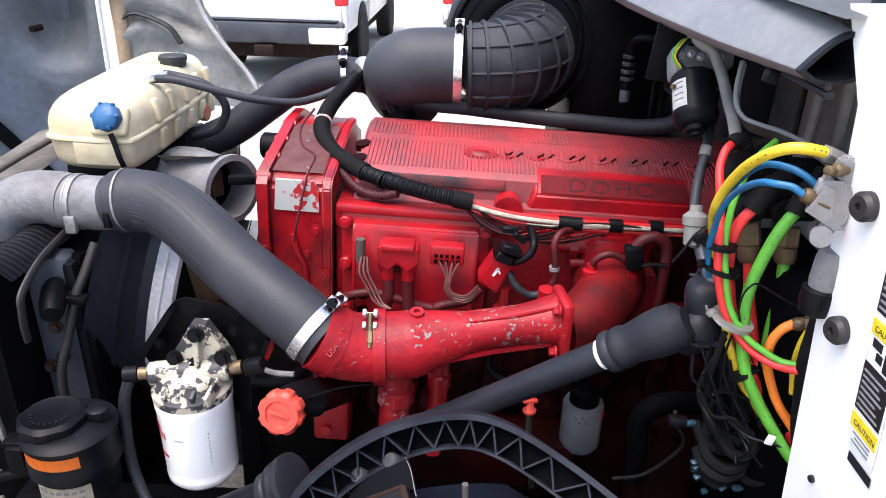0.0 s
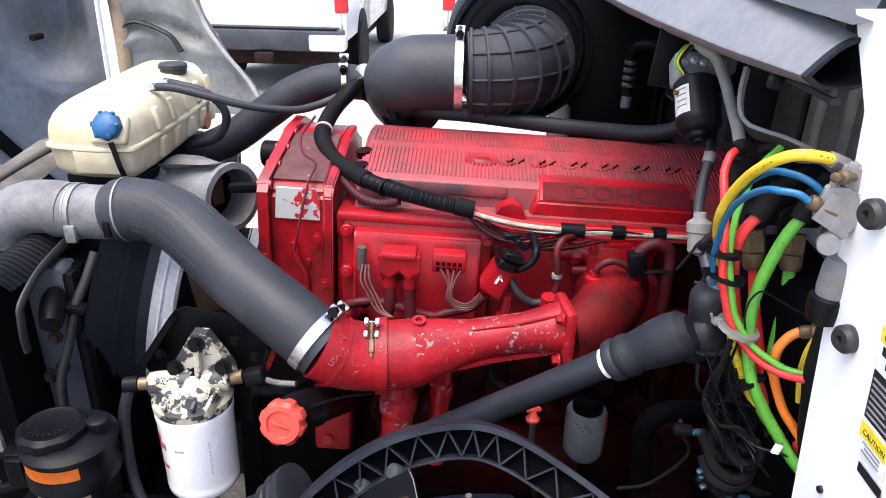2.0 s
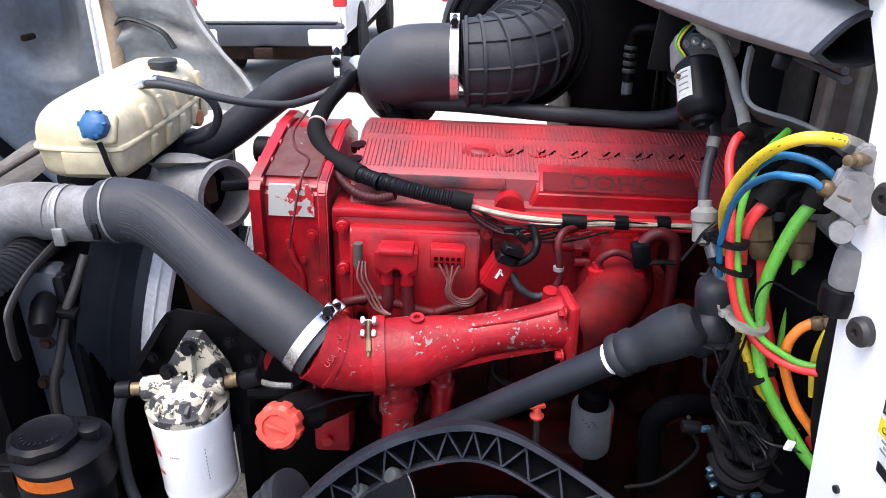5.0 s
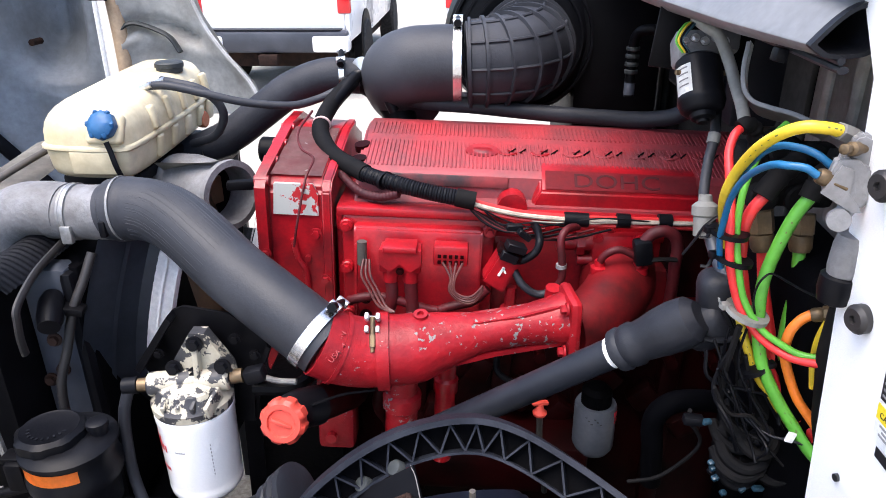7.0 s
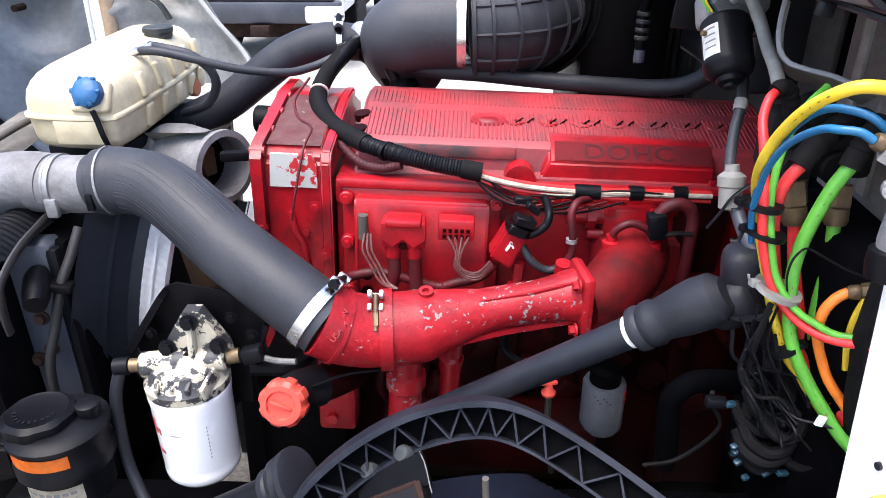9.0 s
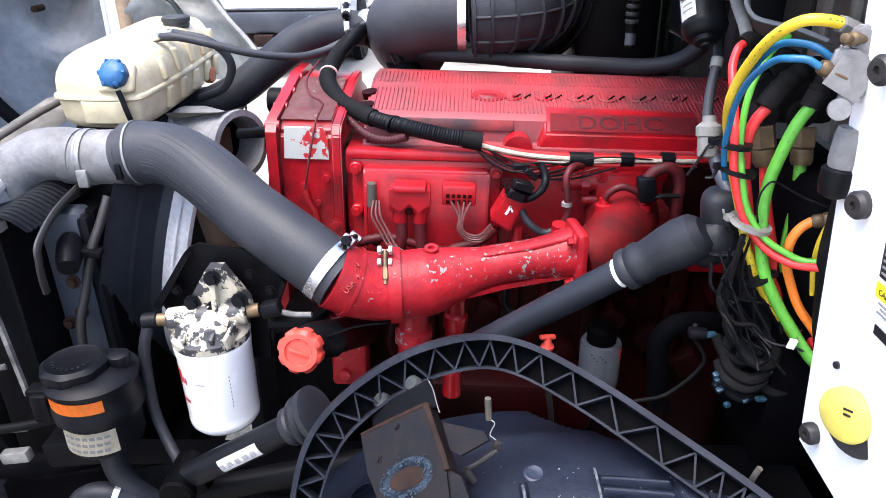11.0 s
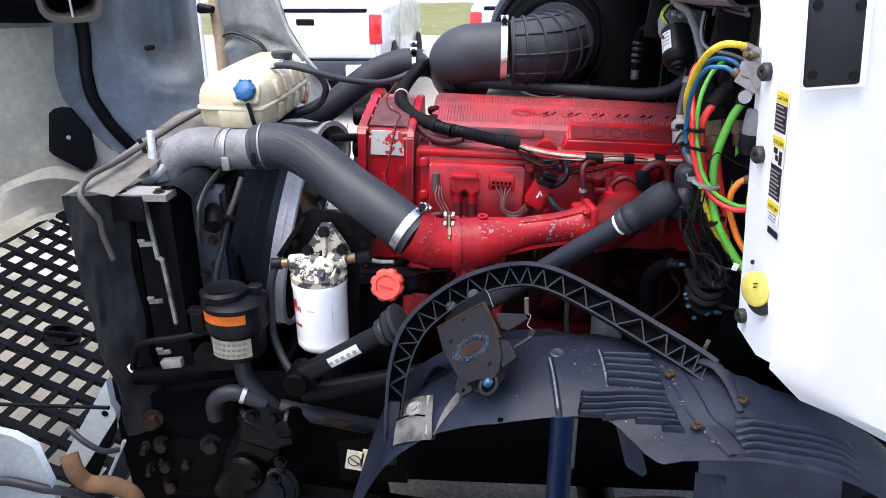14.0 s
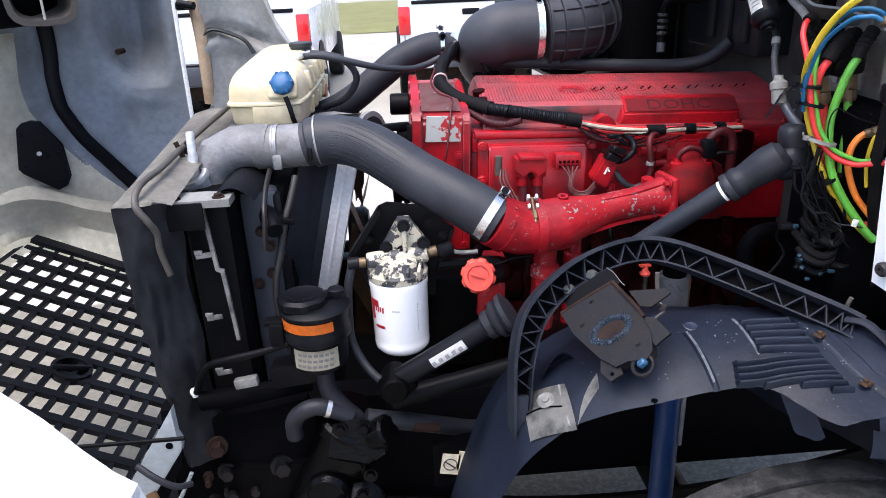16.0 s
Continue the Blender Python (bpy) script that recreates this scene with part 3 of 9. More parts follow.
LEDGE = [[(-2.50, 0.50, 0.86), (-2.4, 0.5, 0.80), (-2.25, 0.5, 0.785), (-1.90, 0.5, 0.80), (-1.82, 0.5, 0.765)],
         [(-2.30, 1.35, 0.86), (-2.2, 1.30, 0.80), (-2.1, 1.25, 0.785), (-1.87, 1.20, 0.785), (-1.80, 1.15, 0.755)],
         [(-2.05, 1.95, 0.90), (-2.0, 1.86, 0.84), (-1.93, 1.72, 0.80), (-1.80, 1.60, 0.752), (-1.72, 1.49, 0.72)],
         [(-1.93, 2.06, 0.95), (-1.90, 1.99, 0.90), (-1.88, 1.98, 0.80), (-1.843, 1.91, 0.775), (-1.76, 1.75, 0.737)],
         [(-1.82, 2.15, 0.985), (-1.80, 2.08, 0.925), (-1.81, 2.10, 0.83), (-1.82, 2.11, 0.772), (-1.775, 2.04, 0.742)],
         [(-1.72, 2.22, 0.95), (-1.70, 2.14, 0.90), (-1.71, 2.17, 0.80), (-1.74, 2.17, 0.738), (-1.69, 2.07, 0.706)],
         [(-1.62, 2.28, 0.876), (-1.59, 2.19, 0.84), (-1.60, 2.21, 0.75), (-1.62, 2.15, 0.683), (-1.575, 2.06, 0.655)],
         [(-1.40, 2.37, 0.80), (-1.40, 2.29, 0.76), (-1.40, 2.27, 0.66), (-1.40, 2.19, 0.577), (-1.40, 2.09, 0.577)],
         [(-1.10, 2.43, 0.68), (-1.1, 2.36, 0.64), (-1.1, 2.30, 0.53), (-1.1, 2.2, 0.44), (-1.1, 2.10, 0.44)]]


def ledge_fn(u, v):
    """Moulded border between the hood wall and the grille, with a rounded step."""
    a = u * (len(LEDGE) - 1)
    b = v * 4
    rows_ = [Vector(np.array([[np.interp(b, range(5), [p[k] for p in col])] for k in range(3)]).ravel()) for col in LEDGE]
    i = min(int(a), len(LEDGE) - 2)
    t = a - i
    p0, p1, p2, p3 = rows_[max(i - 1, 0)], rows_[i], rows_[i + 1], rows_[min(i + 2, len(LEDGE) - 1)]
    return 0.5 * (2 * p1 + (p2 - p0) * t + (2 * p0 - 5 * p1 + 4 * p2 - p3) * t * t + (3 * p1 - 3 * p2 + p3 - p0) * t ** 3)


part("lower_ledge", sheet(B(), ledge_fn, 48, 16, 0.014), HOOD_CREAM, hood, "pale stained fibreglass ledge round the grille")
g = part("gusset", prism(B(), [(-1.765, 1.175), (-1.75, 1.192), (-1.726, 1.197), (-1.70, 1.19), (-1.651, 1.095), (-1.648, 0.975), (-1.665, 0.940), (-1.69, 0.929), (-1.775, 1.01), (-1.785, 1.03)],
         lambda u, v, w: (u, wall_y(u) - 0.042 + w, v), -0.008, 0.008), PLASTIC, hood, "black pentagonal cover plate")
for u, v in ((-1.72, 1.075), (-1.70, 1.065), (-1.755, 1.15), (-1.765, 1.04), (-1.675, 0.965), (-1.665, 1.07)):
    part("bolt", hexbolt(B(), (u, wall_y(u) - 0.050, v), (0.4, -1, 0), 0.006), STEEL if u == -1.72 else STEEL_BLACK, g)
# air duct at the top of the hood
DC, DA = Vector((-1.50, 1.98, 1.635)), Vector((0.45, -0.88, -0.12)).normalized()
duct = part("air_duct", lathe(B(), [(0.10, -0.42), (0.10, -0.06), (0.093, -0.05), (0.093, 0.0), (0.106, 0.0), (0.106, 0.022), (0.088, 0.022), (0.082, -0.02), (0.075, -0.25), (0.0, -0.26)], DC, DA, 32,
            wob=lambda i, h: 1.0 + 0.16 * abs(math.sin(4 * math.pi * i / 32)) ** 3), PIPE_BROWN, hood, "dusty brown grey air intake duct")
x, y, _ = basis(DA)
part("duct_bar", rod(B(), DC + DA * 0.01 - x * 0.09, DC + DA * 0.01 + x * 0.09, 0.004), HOOD_CREAM, duct)
part("duct_bar", rod(B(), DC + DA * 0.01 - y * 0.09, DC + DA * 0.01 + y * 0.09, 0.004), HOOD_CREAM, duct)
part("duct_body", tube(B(), [DC - DA * 0.1, DC + Vector((-0.25, 0.1, 0.0)), DC + Vector((-0.6, 0.05, 0.02))], 0.115, 20), BLACK_MATT, duct, "dark duct body")
# far fender of the hood, with its curved rear edge
def fender_far(u, v):
    z = 1.16 + 0.75 * v
    x0 = -1.10
    x1 = lerp([(1.16, -0.64), (1.28, -0.685), (1.40, -0.775), (1.5, -0.83), (1.65, -0.87), (1.95, -0.9)], z)
    x = x0 + (x1 - x0) * u
    zc = lerp([(-1.10, 1.45), (-1.05, 1.475), (-0.99, 1.462), (-0.88, 1.415)], x)
    g_ = math.exp(-((z - zc) / 0.018) ** 2) * max(0.0, min(1.0, (-0.85 - x) / 0.05))
    return x, 2.32 + 0.10 * math.sin(u * 2.6) - 0.03 * u + 0.045 * g_ - 0.015 * math.exp(-((z - zc + 0.05) / 0.03) ** 2), z


fend = part("far_fender", sheet(B(), fender_far, 40, 60, 0.02), FENDER_IN, hood, "streaked pale inside of the far fender")
# Grey bar paints the shadow in the fender's moulded recess.
part("fender_channel", tube(B(), [(-1.105, 2.325, 1.452), (-1.085, 2.335, 1.468), (-1.055, 2.345, 1.470), (-1.00, 2.355, 1.450), (-0.955, 2.355, 1.424), (-0.925, 2.35, 1.378)], 0.016, 10, 8, flat=0.45), CAP_GREY, fend, "dark bar standing in for a shaded moulded recess")
part("fender_flange", tube(B(), [(-0.64, 2.30, 1.16), (-0.685, 2.30, 1.28), (-0.775, 2.30, 1.40), (-0.83, 2.30, 1.5), (-0.87, 2.30, 1.65), (-0.9, 2.30, 1.95)], 0.008, 8), FENDER_IN, fend)
part("fender_post", tube(B(), [(-1.115, 2.34, 1.20), (-1.11, 2.33, 1.33), (-1.11, 2.33, 1.44), (-1.12, 2.34, 1.6), (-1.13, 2.34, 1.9)], 0.024, 12), HOOD_TAN, fend, "rust stained tan fender edge")
part("edge_trim", tube(B(), [(-1.215, 2.40, 1.0), (-1.212, 2.40, 1.4), (-1.205, 2.40, 1.9)], 0.009, 8), HOOD_WHITE, hood, "white edge of the hood")
bm = B()
box(bm, (-1.145, 2.30, 1.56), (0.06, 0.05, 0.03), (0, 0, 20), 0.008)
rod(bm, (-1.16, 2.28, 1.57), (-1.10, 2.26, 1.56), 0.014)
part("latch", bm, PLASTIC, hood, "black hood latch")

# grille: flat bars in a frame, sloping down to the radiator
SLOPE = 0.45


def gp(x, y, h=0.0):
    return x + h * 0.41, y, 0.58 - SLOPE * (x + 1.414) + h * 0.91


grille = thing("grille", gp(-1.41, 1.45), "black mesh grille in the open hood with a round badge", "grille")
part("frame", prism(B(), [(-1.80, 0.72), (-1.00, 0.72), (-1.00, 2.14), (-1.80, 2.14), (-1.80, 2.09), (-1.05, 2.09), (-1.05, 0.77), (-1.80, 0.77)], lambda u, v, w: gp(u, v, w), -0.02, 0.02), PLASTIC, grille)
for i in range(16):
    x = -1.8115 + 0.0515 * i
    part("bar", prism(B(), [(x - 0.007, 0.75), (x + 0.007, 0.75), (x + 0.007, 2.1), (x - 0.007, 2.1)], lambda u, v, w: gp(u, v, w), -0.012, 0.004), PLASTIC, grille)
for i in range(14):
    y = 0.815 + 0.0955 * i
    part("crossbar", prism(B(), [(-1.8, y - 0.0135), (-1.03, y - 0.0135), (-1.03, y + 0.0135), (-1.8, y + 0.0135)], lambda u, v, w: gp(u, v, w), -0.010, 0.006), PLASTIC, grille)
bm = B()
n = Vector((0.41, 0, 0.91))
lathe(bm, [(0.058, -0.012), (0.058, 0.012), (0.046, 0.012), (0.046, -0.012)], gp(-1.41, 1.42), n, 28)
part("badge_ring", bm, PLASTIC, grille, "round black badge ring")
part("badge_bar", box(B(), gp(-1.41, 1.42, 0.008), (0.11, 0.016, 0.02), (0, 24, 35), 0.003), PLASTIC, grille)
part("stay_rod", rod(B(), (-1.30, 0.77, 0.762), (-0.862, 0.75, 0.778), 0.0045), STEEL_BLACK, grille, "thin black stay rod")
# near lip of the hood and bumper bracket, bottom corner
part("near_fender", prism(B(), [(-1.75, 1.80), (-0.921, 1.25), (-0.833, 1.157), (-0.798, 1.109), (-0.767, 1.073), (-0.743, 1.053), (-0.742, 1.041), (-0.759, 0.997), (-0.755, 0.967), (-0.764, 0.946), (-0.792, 0.88), (-0.884, 0.741), (-1.1, 0.25), (-1.75, 0.15)], lambda u, v, w: (u, 0.25 + w, v), -0.02, 0.02), HOOD_WHITE, hood, "white painted near fender of the hood")
part("torn_corner", prism(B(), [(-0.95, 0.885), (-0.905, 0.876), (-0.865, 0.857), (-0.832, 0.797), (-0.829, 0.765), (-0.861, 0.676), (-0.895, 0.60), (-0.93, 0.50), (-1.05, 0.50), (-1.02, 0.80)], lambda u, v, w: (u, 0.50 + w + 0.015 * math.sin(v * 30), v), -0.006, 0.012), HOOD_PALE, hood, "pale torn corner of the hood")
part("rail_end", prism(B(), [(-0.914, 0.79), (-0.913, 0.724), (-0.905, 0.704), (-0.911, 0.677), (-1.012, 0.475), (-1.066, 0.56)], lambda u, v, w: (u, 0.85 + w, v), -0.012, 0.012), HOOD_PALE, hood, "pale grey bracket with a bolt hole")
# Black plug stands in for the dark bolt hole.
part("bracket_hole", rod(B(), (-0.932, 0.845, 0.700), (-0.932, 0.836, 0.700), 0.008, seg=14), BLACK_MATT, hood)
# Thin black plate drawn where a shadow stripe crosses the bracket.
part("dark_channel", prism(B(), [(-0.905, 0.69), (-0.911, 0.655), (-1.02, 0.44), (-1.045, 0.49)], lambda u, v, w: (u, 0.835 + w, v), -0.006, 0.006), BLACK_MATT, hood, "black plate painting the shadow along the bracket")
part("white_edge", rod(B(), (-0.898, 0.84, 0.622), (-0.968, 0.84, 0.492), 0.0045, seg=8), HOOD_PALE, hood, "bare bright edge")

# ---- cab front, cowl ----
cab = thing("truck_cab", (0.9, 1.4, GROUND), "white truck cab front with cowl flange and dusty firewall", "truck cab")


def cx(z):
    """The flange's lean: where its face stands at a height."""
    return 0.392 + (1.42 - z) * 0.078


bm = B()
prism(bm, [(0.60, 1.10), (0.60, 1.62), (0.66, 1.70), (0.44, 1.72), (0.44, 1.12), (0.5, 1.10)], lambda u, v, w: (cx(v) + w + 0.12 * max(0, u - 0.58), u, v), 0.0, 0.02)
part("flange", bm, CAB_WHITE, cab, "white cowl flange")


def cab_side(u, v):
    z = 0.86 + 0.94 * v
    lo = lerp([(0.86, 0.66), (0.955, 0.67), (0.98, 0.62), (1.02, 0.55), (1.05, 0.475), (1.11, 0.415), (1.13, cx(1.13)), (1.8, cx(1.8))], z)
    x = lo + (1.5 - lo) * u ** 1.6
    return x, 0.442 - 0.03 * min(1, (x - lo) / 0.05) - 0.02 * (x - lo), z


part("side_panel", sheet(B(), cab_side, 26, 34, -0.02), CAB_WHITE, cab, "glossy white cab side")
part("firewall", span(B(), (0.62, 0.60, 0.75), (0.66, 2.4, 1.70), 0.005), FIREWALL, cab, "firewall coloured black for the shade around it")
ins = part("insulation_panel", span(B(), (0.606, 1.20, 0.95), (0.618, 2.12, 1.72), 0.004), INSULATION, cab, "dusty grey firewall insulation")
for k, y in enumerate((2.115, 2.02, 1.90)):
    part("seam", span(B(), (0.598 - 0.004 * (k == 0), y, 1.0), (0.607, y + 0.018, 1.71), 0.003), CAB_INNER if k == 0 else INSULATION, ins, "raised seam")
fp = part("firewall_panel", span(B(), (0.52, 1.30, 1.40), (0.63, 1.75, 1.80), 0.01), PLASTIC_GREY, cab, "dusty grey upper firewall panel")
for y in (1.36, 1.46, 1.56):
    part("panel_rib", box(B(), (0.516, y, 1.58), (0.02, 0.035, 0.30), bev=0.008), PLASTIC_GREY, fp)
wall = part("cowl_wall", sheet(B(), lambda u, v: (0.488 + 0.025 * u, 0.62 + 0.36 * u, 1.36 + 0.31 * v), 10, 4, 0.008), CAB_DUSTY, cab, "dusty grey cowl side wall")
for k in range(4):
    part("wall_rib", box(B(), (0.490 + 0.007 * k, 0.68 + 0.085 * k, 1.53), (0.014, 0.022, 0.28), (0, 0, 0), 0.006), CAB_DUSTY, wall)
RAIL = [Vector(p) for p in ((0.371, 0.640, 1.650), (0.364, 0.80, 1.657), (0.355, 1.00, 1.668), (0.344, 1.22, 1.684), (0.328, 1.5, 1.71))]
D_OUT = [(-0.040, -0.012), (-0.036, -0.004), (-0.014, 0.020), (0.004, 0.032), (0.016, 0.033), (0.027, 0.024), (0.033, 0.006), (0.031, -0.012), (0.022, -0.021), (0.0, -0.024), (-0.025, -0.022)]

D_OUT = [tuple(p)[:2] for p in curve_pts([(a, b, 0) for a, b in D_OUT[-2:] + D_OUT + D_OUT[:2]], 4)][8:-8][:44]


def rail_ring(p, k, back=0.0):
    d = Vector((-0.06, 1.0, 0.04)).normalized()
    x, y, _ = basis(d)
    k *= 0.80
    return [p + d * back - x * (a * k) + y * (b * k) for a, b in D_OUT]


bm = B()
rows = [rail_ring(p, 1.0 + 0.5 * k) for k, p in reversed(list(enumerate(RAIL)))]
rows = [[bm.verts.new(q) for q in r] for r in rows]
for a, b in zip(rows, rows[1:]):
    for i in range(len(D_OUT)):
        j = (i + 1) % len(D_OUT)
        bm.faces.new((a[i], a[j], b[j], b[i]))
bm.faces.new(rows[0])
cowl = part("cowl_rail", bm, COWL_GREY, cab, "weathered grey hollow cowl rail")
# Rim and inside get a darker colour; the hollow's shade is in it.
bm = B()
rows = [[bm.verts.new(q) for q in r] for r in (rail_ring(RAIL[0], 1.01, 0.012), rail_ring(RAIL[0], 1.03, -0.003), rail_ring(RAIL[0], 0.84, -0.003), rail_ring(RAIL[0], 0.80, 0.02), rail_ring(RAIL[0], 0.72, 0.14))]
for a, b in zip(rows, rows[1:]):
    for i in range(len(D_OUT)):
        j = (i + 1) % len(D_OUT)
        bm.faces.new((a[i], a[j], b[j], b[i]))
bm.faces.new(rows[-1])
part("rail_lining", bm, PLASTIC_GREY, cowl, "dark rim and open end of the rail, inner shade coloured in")
part("seal", tube(B(), [(0.371, 0.637, 1.620), (0.365, 0.74, 1.625), (0.358, 0.9, 1.629), (0.350, 1.05, 1.636), (0.34, 1.2, 1.645)], 0.0055, 8, flat=0.7), RUBBER, cowl, "black rubber weather seal")
part("seal_stem", tube(B(), [(0.368, 0.637, 1.628), (0.362, 0.74, 1.632), (0.355, 0.9, 1.637), (0.347, 1.05, 1.646)], 0.0038, 8), RUBBER, cowl)
part("seal_clip", box(B(), (0.352, 0.73, 1.620), (0.012, 0.016, 0.014), (0, 10, 0), 0.002), PLASTIC, cowl, "black seal clip")
part("cowl_top", sheet(B(), lambda u, v: (0.36 + 0.75 * u - 0.1 * v, 0.62 + 1.9 * v, 1.69 + 0.12 * u + 0.03 * v + 0.02 * math.sin(v * 3)), 12, 20, 0.012), COWL_GREY, cab, "grey cowl panel under the windscreen")
bm = B()
box(bm, (0.44, 0.60, 1.69), (0.10, 0.10, 0.05), (0, 0, 10), 0.012)
box(bm, (0.425, 0.59, 1.735), (0.05, 0.05, 0.06), (10, 0, 0), 0.01)
part("hinge_block", bm, PLASTIC, cab, "black moulded hinge block")
part("hinge_bolt", hexbolt(B(), (0.405, 0.575, 1.70), (-0.5, -0.85, 0.2), 0.010, 0.01), STEEL, cab)
for y, z, r in ((0.546, 1.545, 0.0135), (0.548, 1.421, 0.0135), (0.567, 1.138, 0.0125)):
    q = Vector((cx(z), y, z))
    part("rubber_bumper", lathe(B(), [(r, 0), (r, 0.008), (r * 0.75, 0.012), (r * 0.3, 0.012), (r * 0.25, 0.008), (0, 0.008)], q, (-1, -0.25, 0), 18), LINE_DARK, cab, "round grey rubber bumper")
# Black stub paints the dark of the flange hole.
part("flange_hole", rod(B(), (cx(1.245) + 0.002, 0.545, 1.245), (cx(1.245) - 0.0025, 0.544, 1.245), 0.004, seg=10), PRINT_BLACK, cab)
# vent on the cab side
v0 = Vector((0.403, 0.405, 1.601))
vent = part("side_vent", box(B(), v0, (0.065, 0.012, 0.112), (0, -6, -9), 0.004), PLASTIC_GREY, cab, "dark grey rectangular side plate")
for dx in (-0.024, 0.024):
    for dz in (-0.042, 0.042):
        part("vent_screw", rod(B(), v0 + Vector((dx - 0.1 * dz, -0.004 - 0.16 * dx, dz)), v0 + Vector((dx - 0.1 * dz, -0.0078 - 0.16 * dx, dz)), 0.006, seg=9), PLASTIC, vent)
part("vent_frame", box(B(), v0 + Vector((0.004, 0.0025, 0)), (0.074, 0.010, 0.120), (0, -6, -9), 0.004), CAB_WHITE, vent)


def flange_at(y, z, h=0.0):
    return Vector((cx(z) - 0.0015 - h, y, z))


def sticker(name, y0, y1, z0, z1, material, parent, label="", h=0.0):
    return part(name, prism(B(), [(y0, z0), (y1, z0), (y1, z1), (y0, z1)], lambda u, v, w: flange_at(u, v, h + w), 0.0, 0.0006), material, parent, label)


lab = thing("warning_label", flange_at(0.479, 1.41), "white warning label with yellow headings on the cowl flange", "sticker")
LY0, LY1 = 0.457, 0.501
sticker("paper", LY0, LY1, 1.335, 1.534, PAPER, lab)
for z0, z1 in ((1.510, 1.526), (1.449, 1.463), (1.352, 1.367)):
    sticker("yellow_heading", LY0 + 0.001, LY1 - 0.001, z0, z1, STICKER_YELLOW, lab, "yellow heading bar", 0.0007)
for z0, z1 in ((1.470, 1.508), (1.372, 1.421)):
    blk = sticker("black_panel", LY0 + 0.002, LY1 - 0.002, z0, z1, PRINT_BLACK, lab, "black text panel", 0.0007)
    for k in range(int((z1 - z0) / 0.0062)):
        sticker("text_line", LY0 + 0.006 + 0.004 * (k % 3), LY1 - 0.005, z0 + 0.004 + k * 0.006, z0 + 0.006 + k * 0.006, PRINT_GREY, blk, "", 0.0014)
for k in range(3):
    sticker("grey_line", LY0 + 0.008, LY1 - 0.008 - 0.004 * (k % 2), 1.338 + k * 0.0045, 1.340 + k * 0.0045, PRINT_GREY, lab, "", 0.0007)
for y0, y1, z0, z1 in ((0.463, 0.474, 1.424, 1.444), (0.477, 0.486, 1.428, 1.436), (0.480, 0.494, 1.438, 1.446)):
    sticker("pictogram", y0, y1, z0, z1, PRINT_BLACK, lab, "black pictogram", 0.0007)
sticker("serial_strip", LY0 - 0.002, LY1 - 0.008, 1.316, 1.326, PRINT_BLACK, lab, "black strip", 0.0)
for zc in (1.5145, 1.4525, 1.356):
    bm = B()
    letters(bm, "CAUTION", 0.0078, 0.0002, Matrix.Translation(flange_at(LY1 - 0.006, zc, 0.0016)) @ Matrix(((0, 0, -1, 0), (-1, 0, 0, 0), (0, 1, 0, 0), (0, 0, 0, 1))))
    part("heading_text", bm, PRINT_BLACK, lab, "CAUTION in black")
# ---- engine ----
CAM_EYE = Vector((0.035, 0.0, 1.74))


def scale_from_cam(k):
    """Scales a group about the camera's spot, so it keeps its place in the view."""
    return Matrix.Translation(CAM_EYE) @ Matrix.Scale(k, 4) @ Matrix.Translation(-CAM_EYE)


ETILT = scale_from_cam(1.02) @ Matrix.Translation((-0.2, 1.2, 1.2)) @ Matrix.Rotation(radians(2.0), 4, "Y") @ Matrix.Translation((0.2, -1.2, -1.2))
engine = thing("diesel_engine", (0.1, 1.45, 0.55), "red painted six cylinder truck diesel engine, dusty on top", "engine")


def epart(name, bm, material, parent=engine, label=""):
    """A part of the engine, lower at the rear and scaled back from the camera's spot."""
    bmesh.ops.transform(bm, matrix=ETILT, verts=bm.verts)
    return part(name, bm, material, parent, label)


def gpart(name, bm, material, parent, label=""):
    """A part of the fuel and sensor group, pushed deeper along the camera's view."""
    bmesh.ops.transform(bm, matrix=scale_from_cam(1.055), verts=bm.verts)
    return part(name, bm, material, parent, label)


block = epart("block", span(B(), (-0.21, 1.23, 0.55), (0.66, 1.66, 1.06), 0.012), RED_DARK, label="red cylinder block, shade put into its dark paint")
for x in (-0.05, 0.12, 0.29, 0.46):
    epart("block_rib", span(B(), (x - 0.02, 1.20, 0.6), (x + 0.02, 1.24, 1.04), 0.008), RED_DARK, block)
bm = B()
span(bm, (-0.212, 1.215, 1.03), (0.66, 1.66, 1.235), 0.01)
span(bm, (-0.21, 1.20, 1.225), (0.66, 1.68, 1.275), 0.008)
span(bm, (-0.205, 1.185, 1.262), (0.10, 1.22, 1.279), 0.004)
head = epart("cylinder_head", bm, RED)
for x in (-0.19, 0.06, 0.12, 0.2, 0.3, 0.4, 0.5):
    epart("head_bolt", hexbolt(B(), (x, 1.20, 1.25), (0, -1, 0), 0.007, 0.008), RED, head)
# gear housing at the front
bm = B()
prism(bm, [(1.195, 0.93), (1.195, 1.305), (1.21, 1.322), (1.42, 1.362), (1.50, 1.362), (1.66, 1.30), (1.68, 0.93)], lambda u, v, w: (w, u, v), -0.335, -0.225)
bmesh.ops.bevel(bm, geom=bm.edges[:], offset=0.008, segments=2, affect="EDGES")
gh = epart("gear_housing", bm, RED, label="red front gear housing")
bm = B()
prism(bm, [(1.18, 0.93), (1.18, 1.31), (1.20, 1.332), (1.42, 1.374), (1.51, 1.374), (1.67, 1.31), (1.70, 0.93)], lambda u, v, w: (w, u, v), -0.352, -0.332)
for y, z in ((1.20, 1.322), (1.27, 1.338), (1.34, 1.352), (1.41, 1.366)):
    rod(bm, (-0.355, y, z - 0.004), (-0.328, y, z - 0.004), 0.010, seg=12)
epart("front_flange", bm, RED, gh)
bm = B()
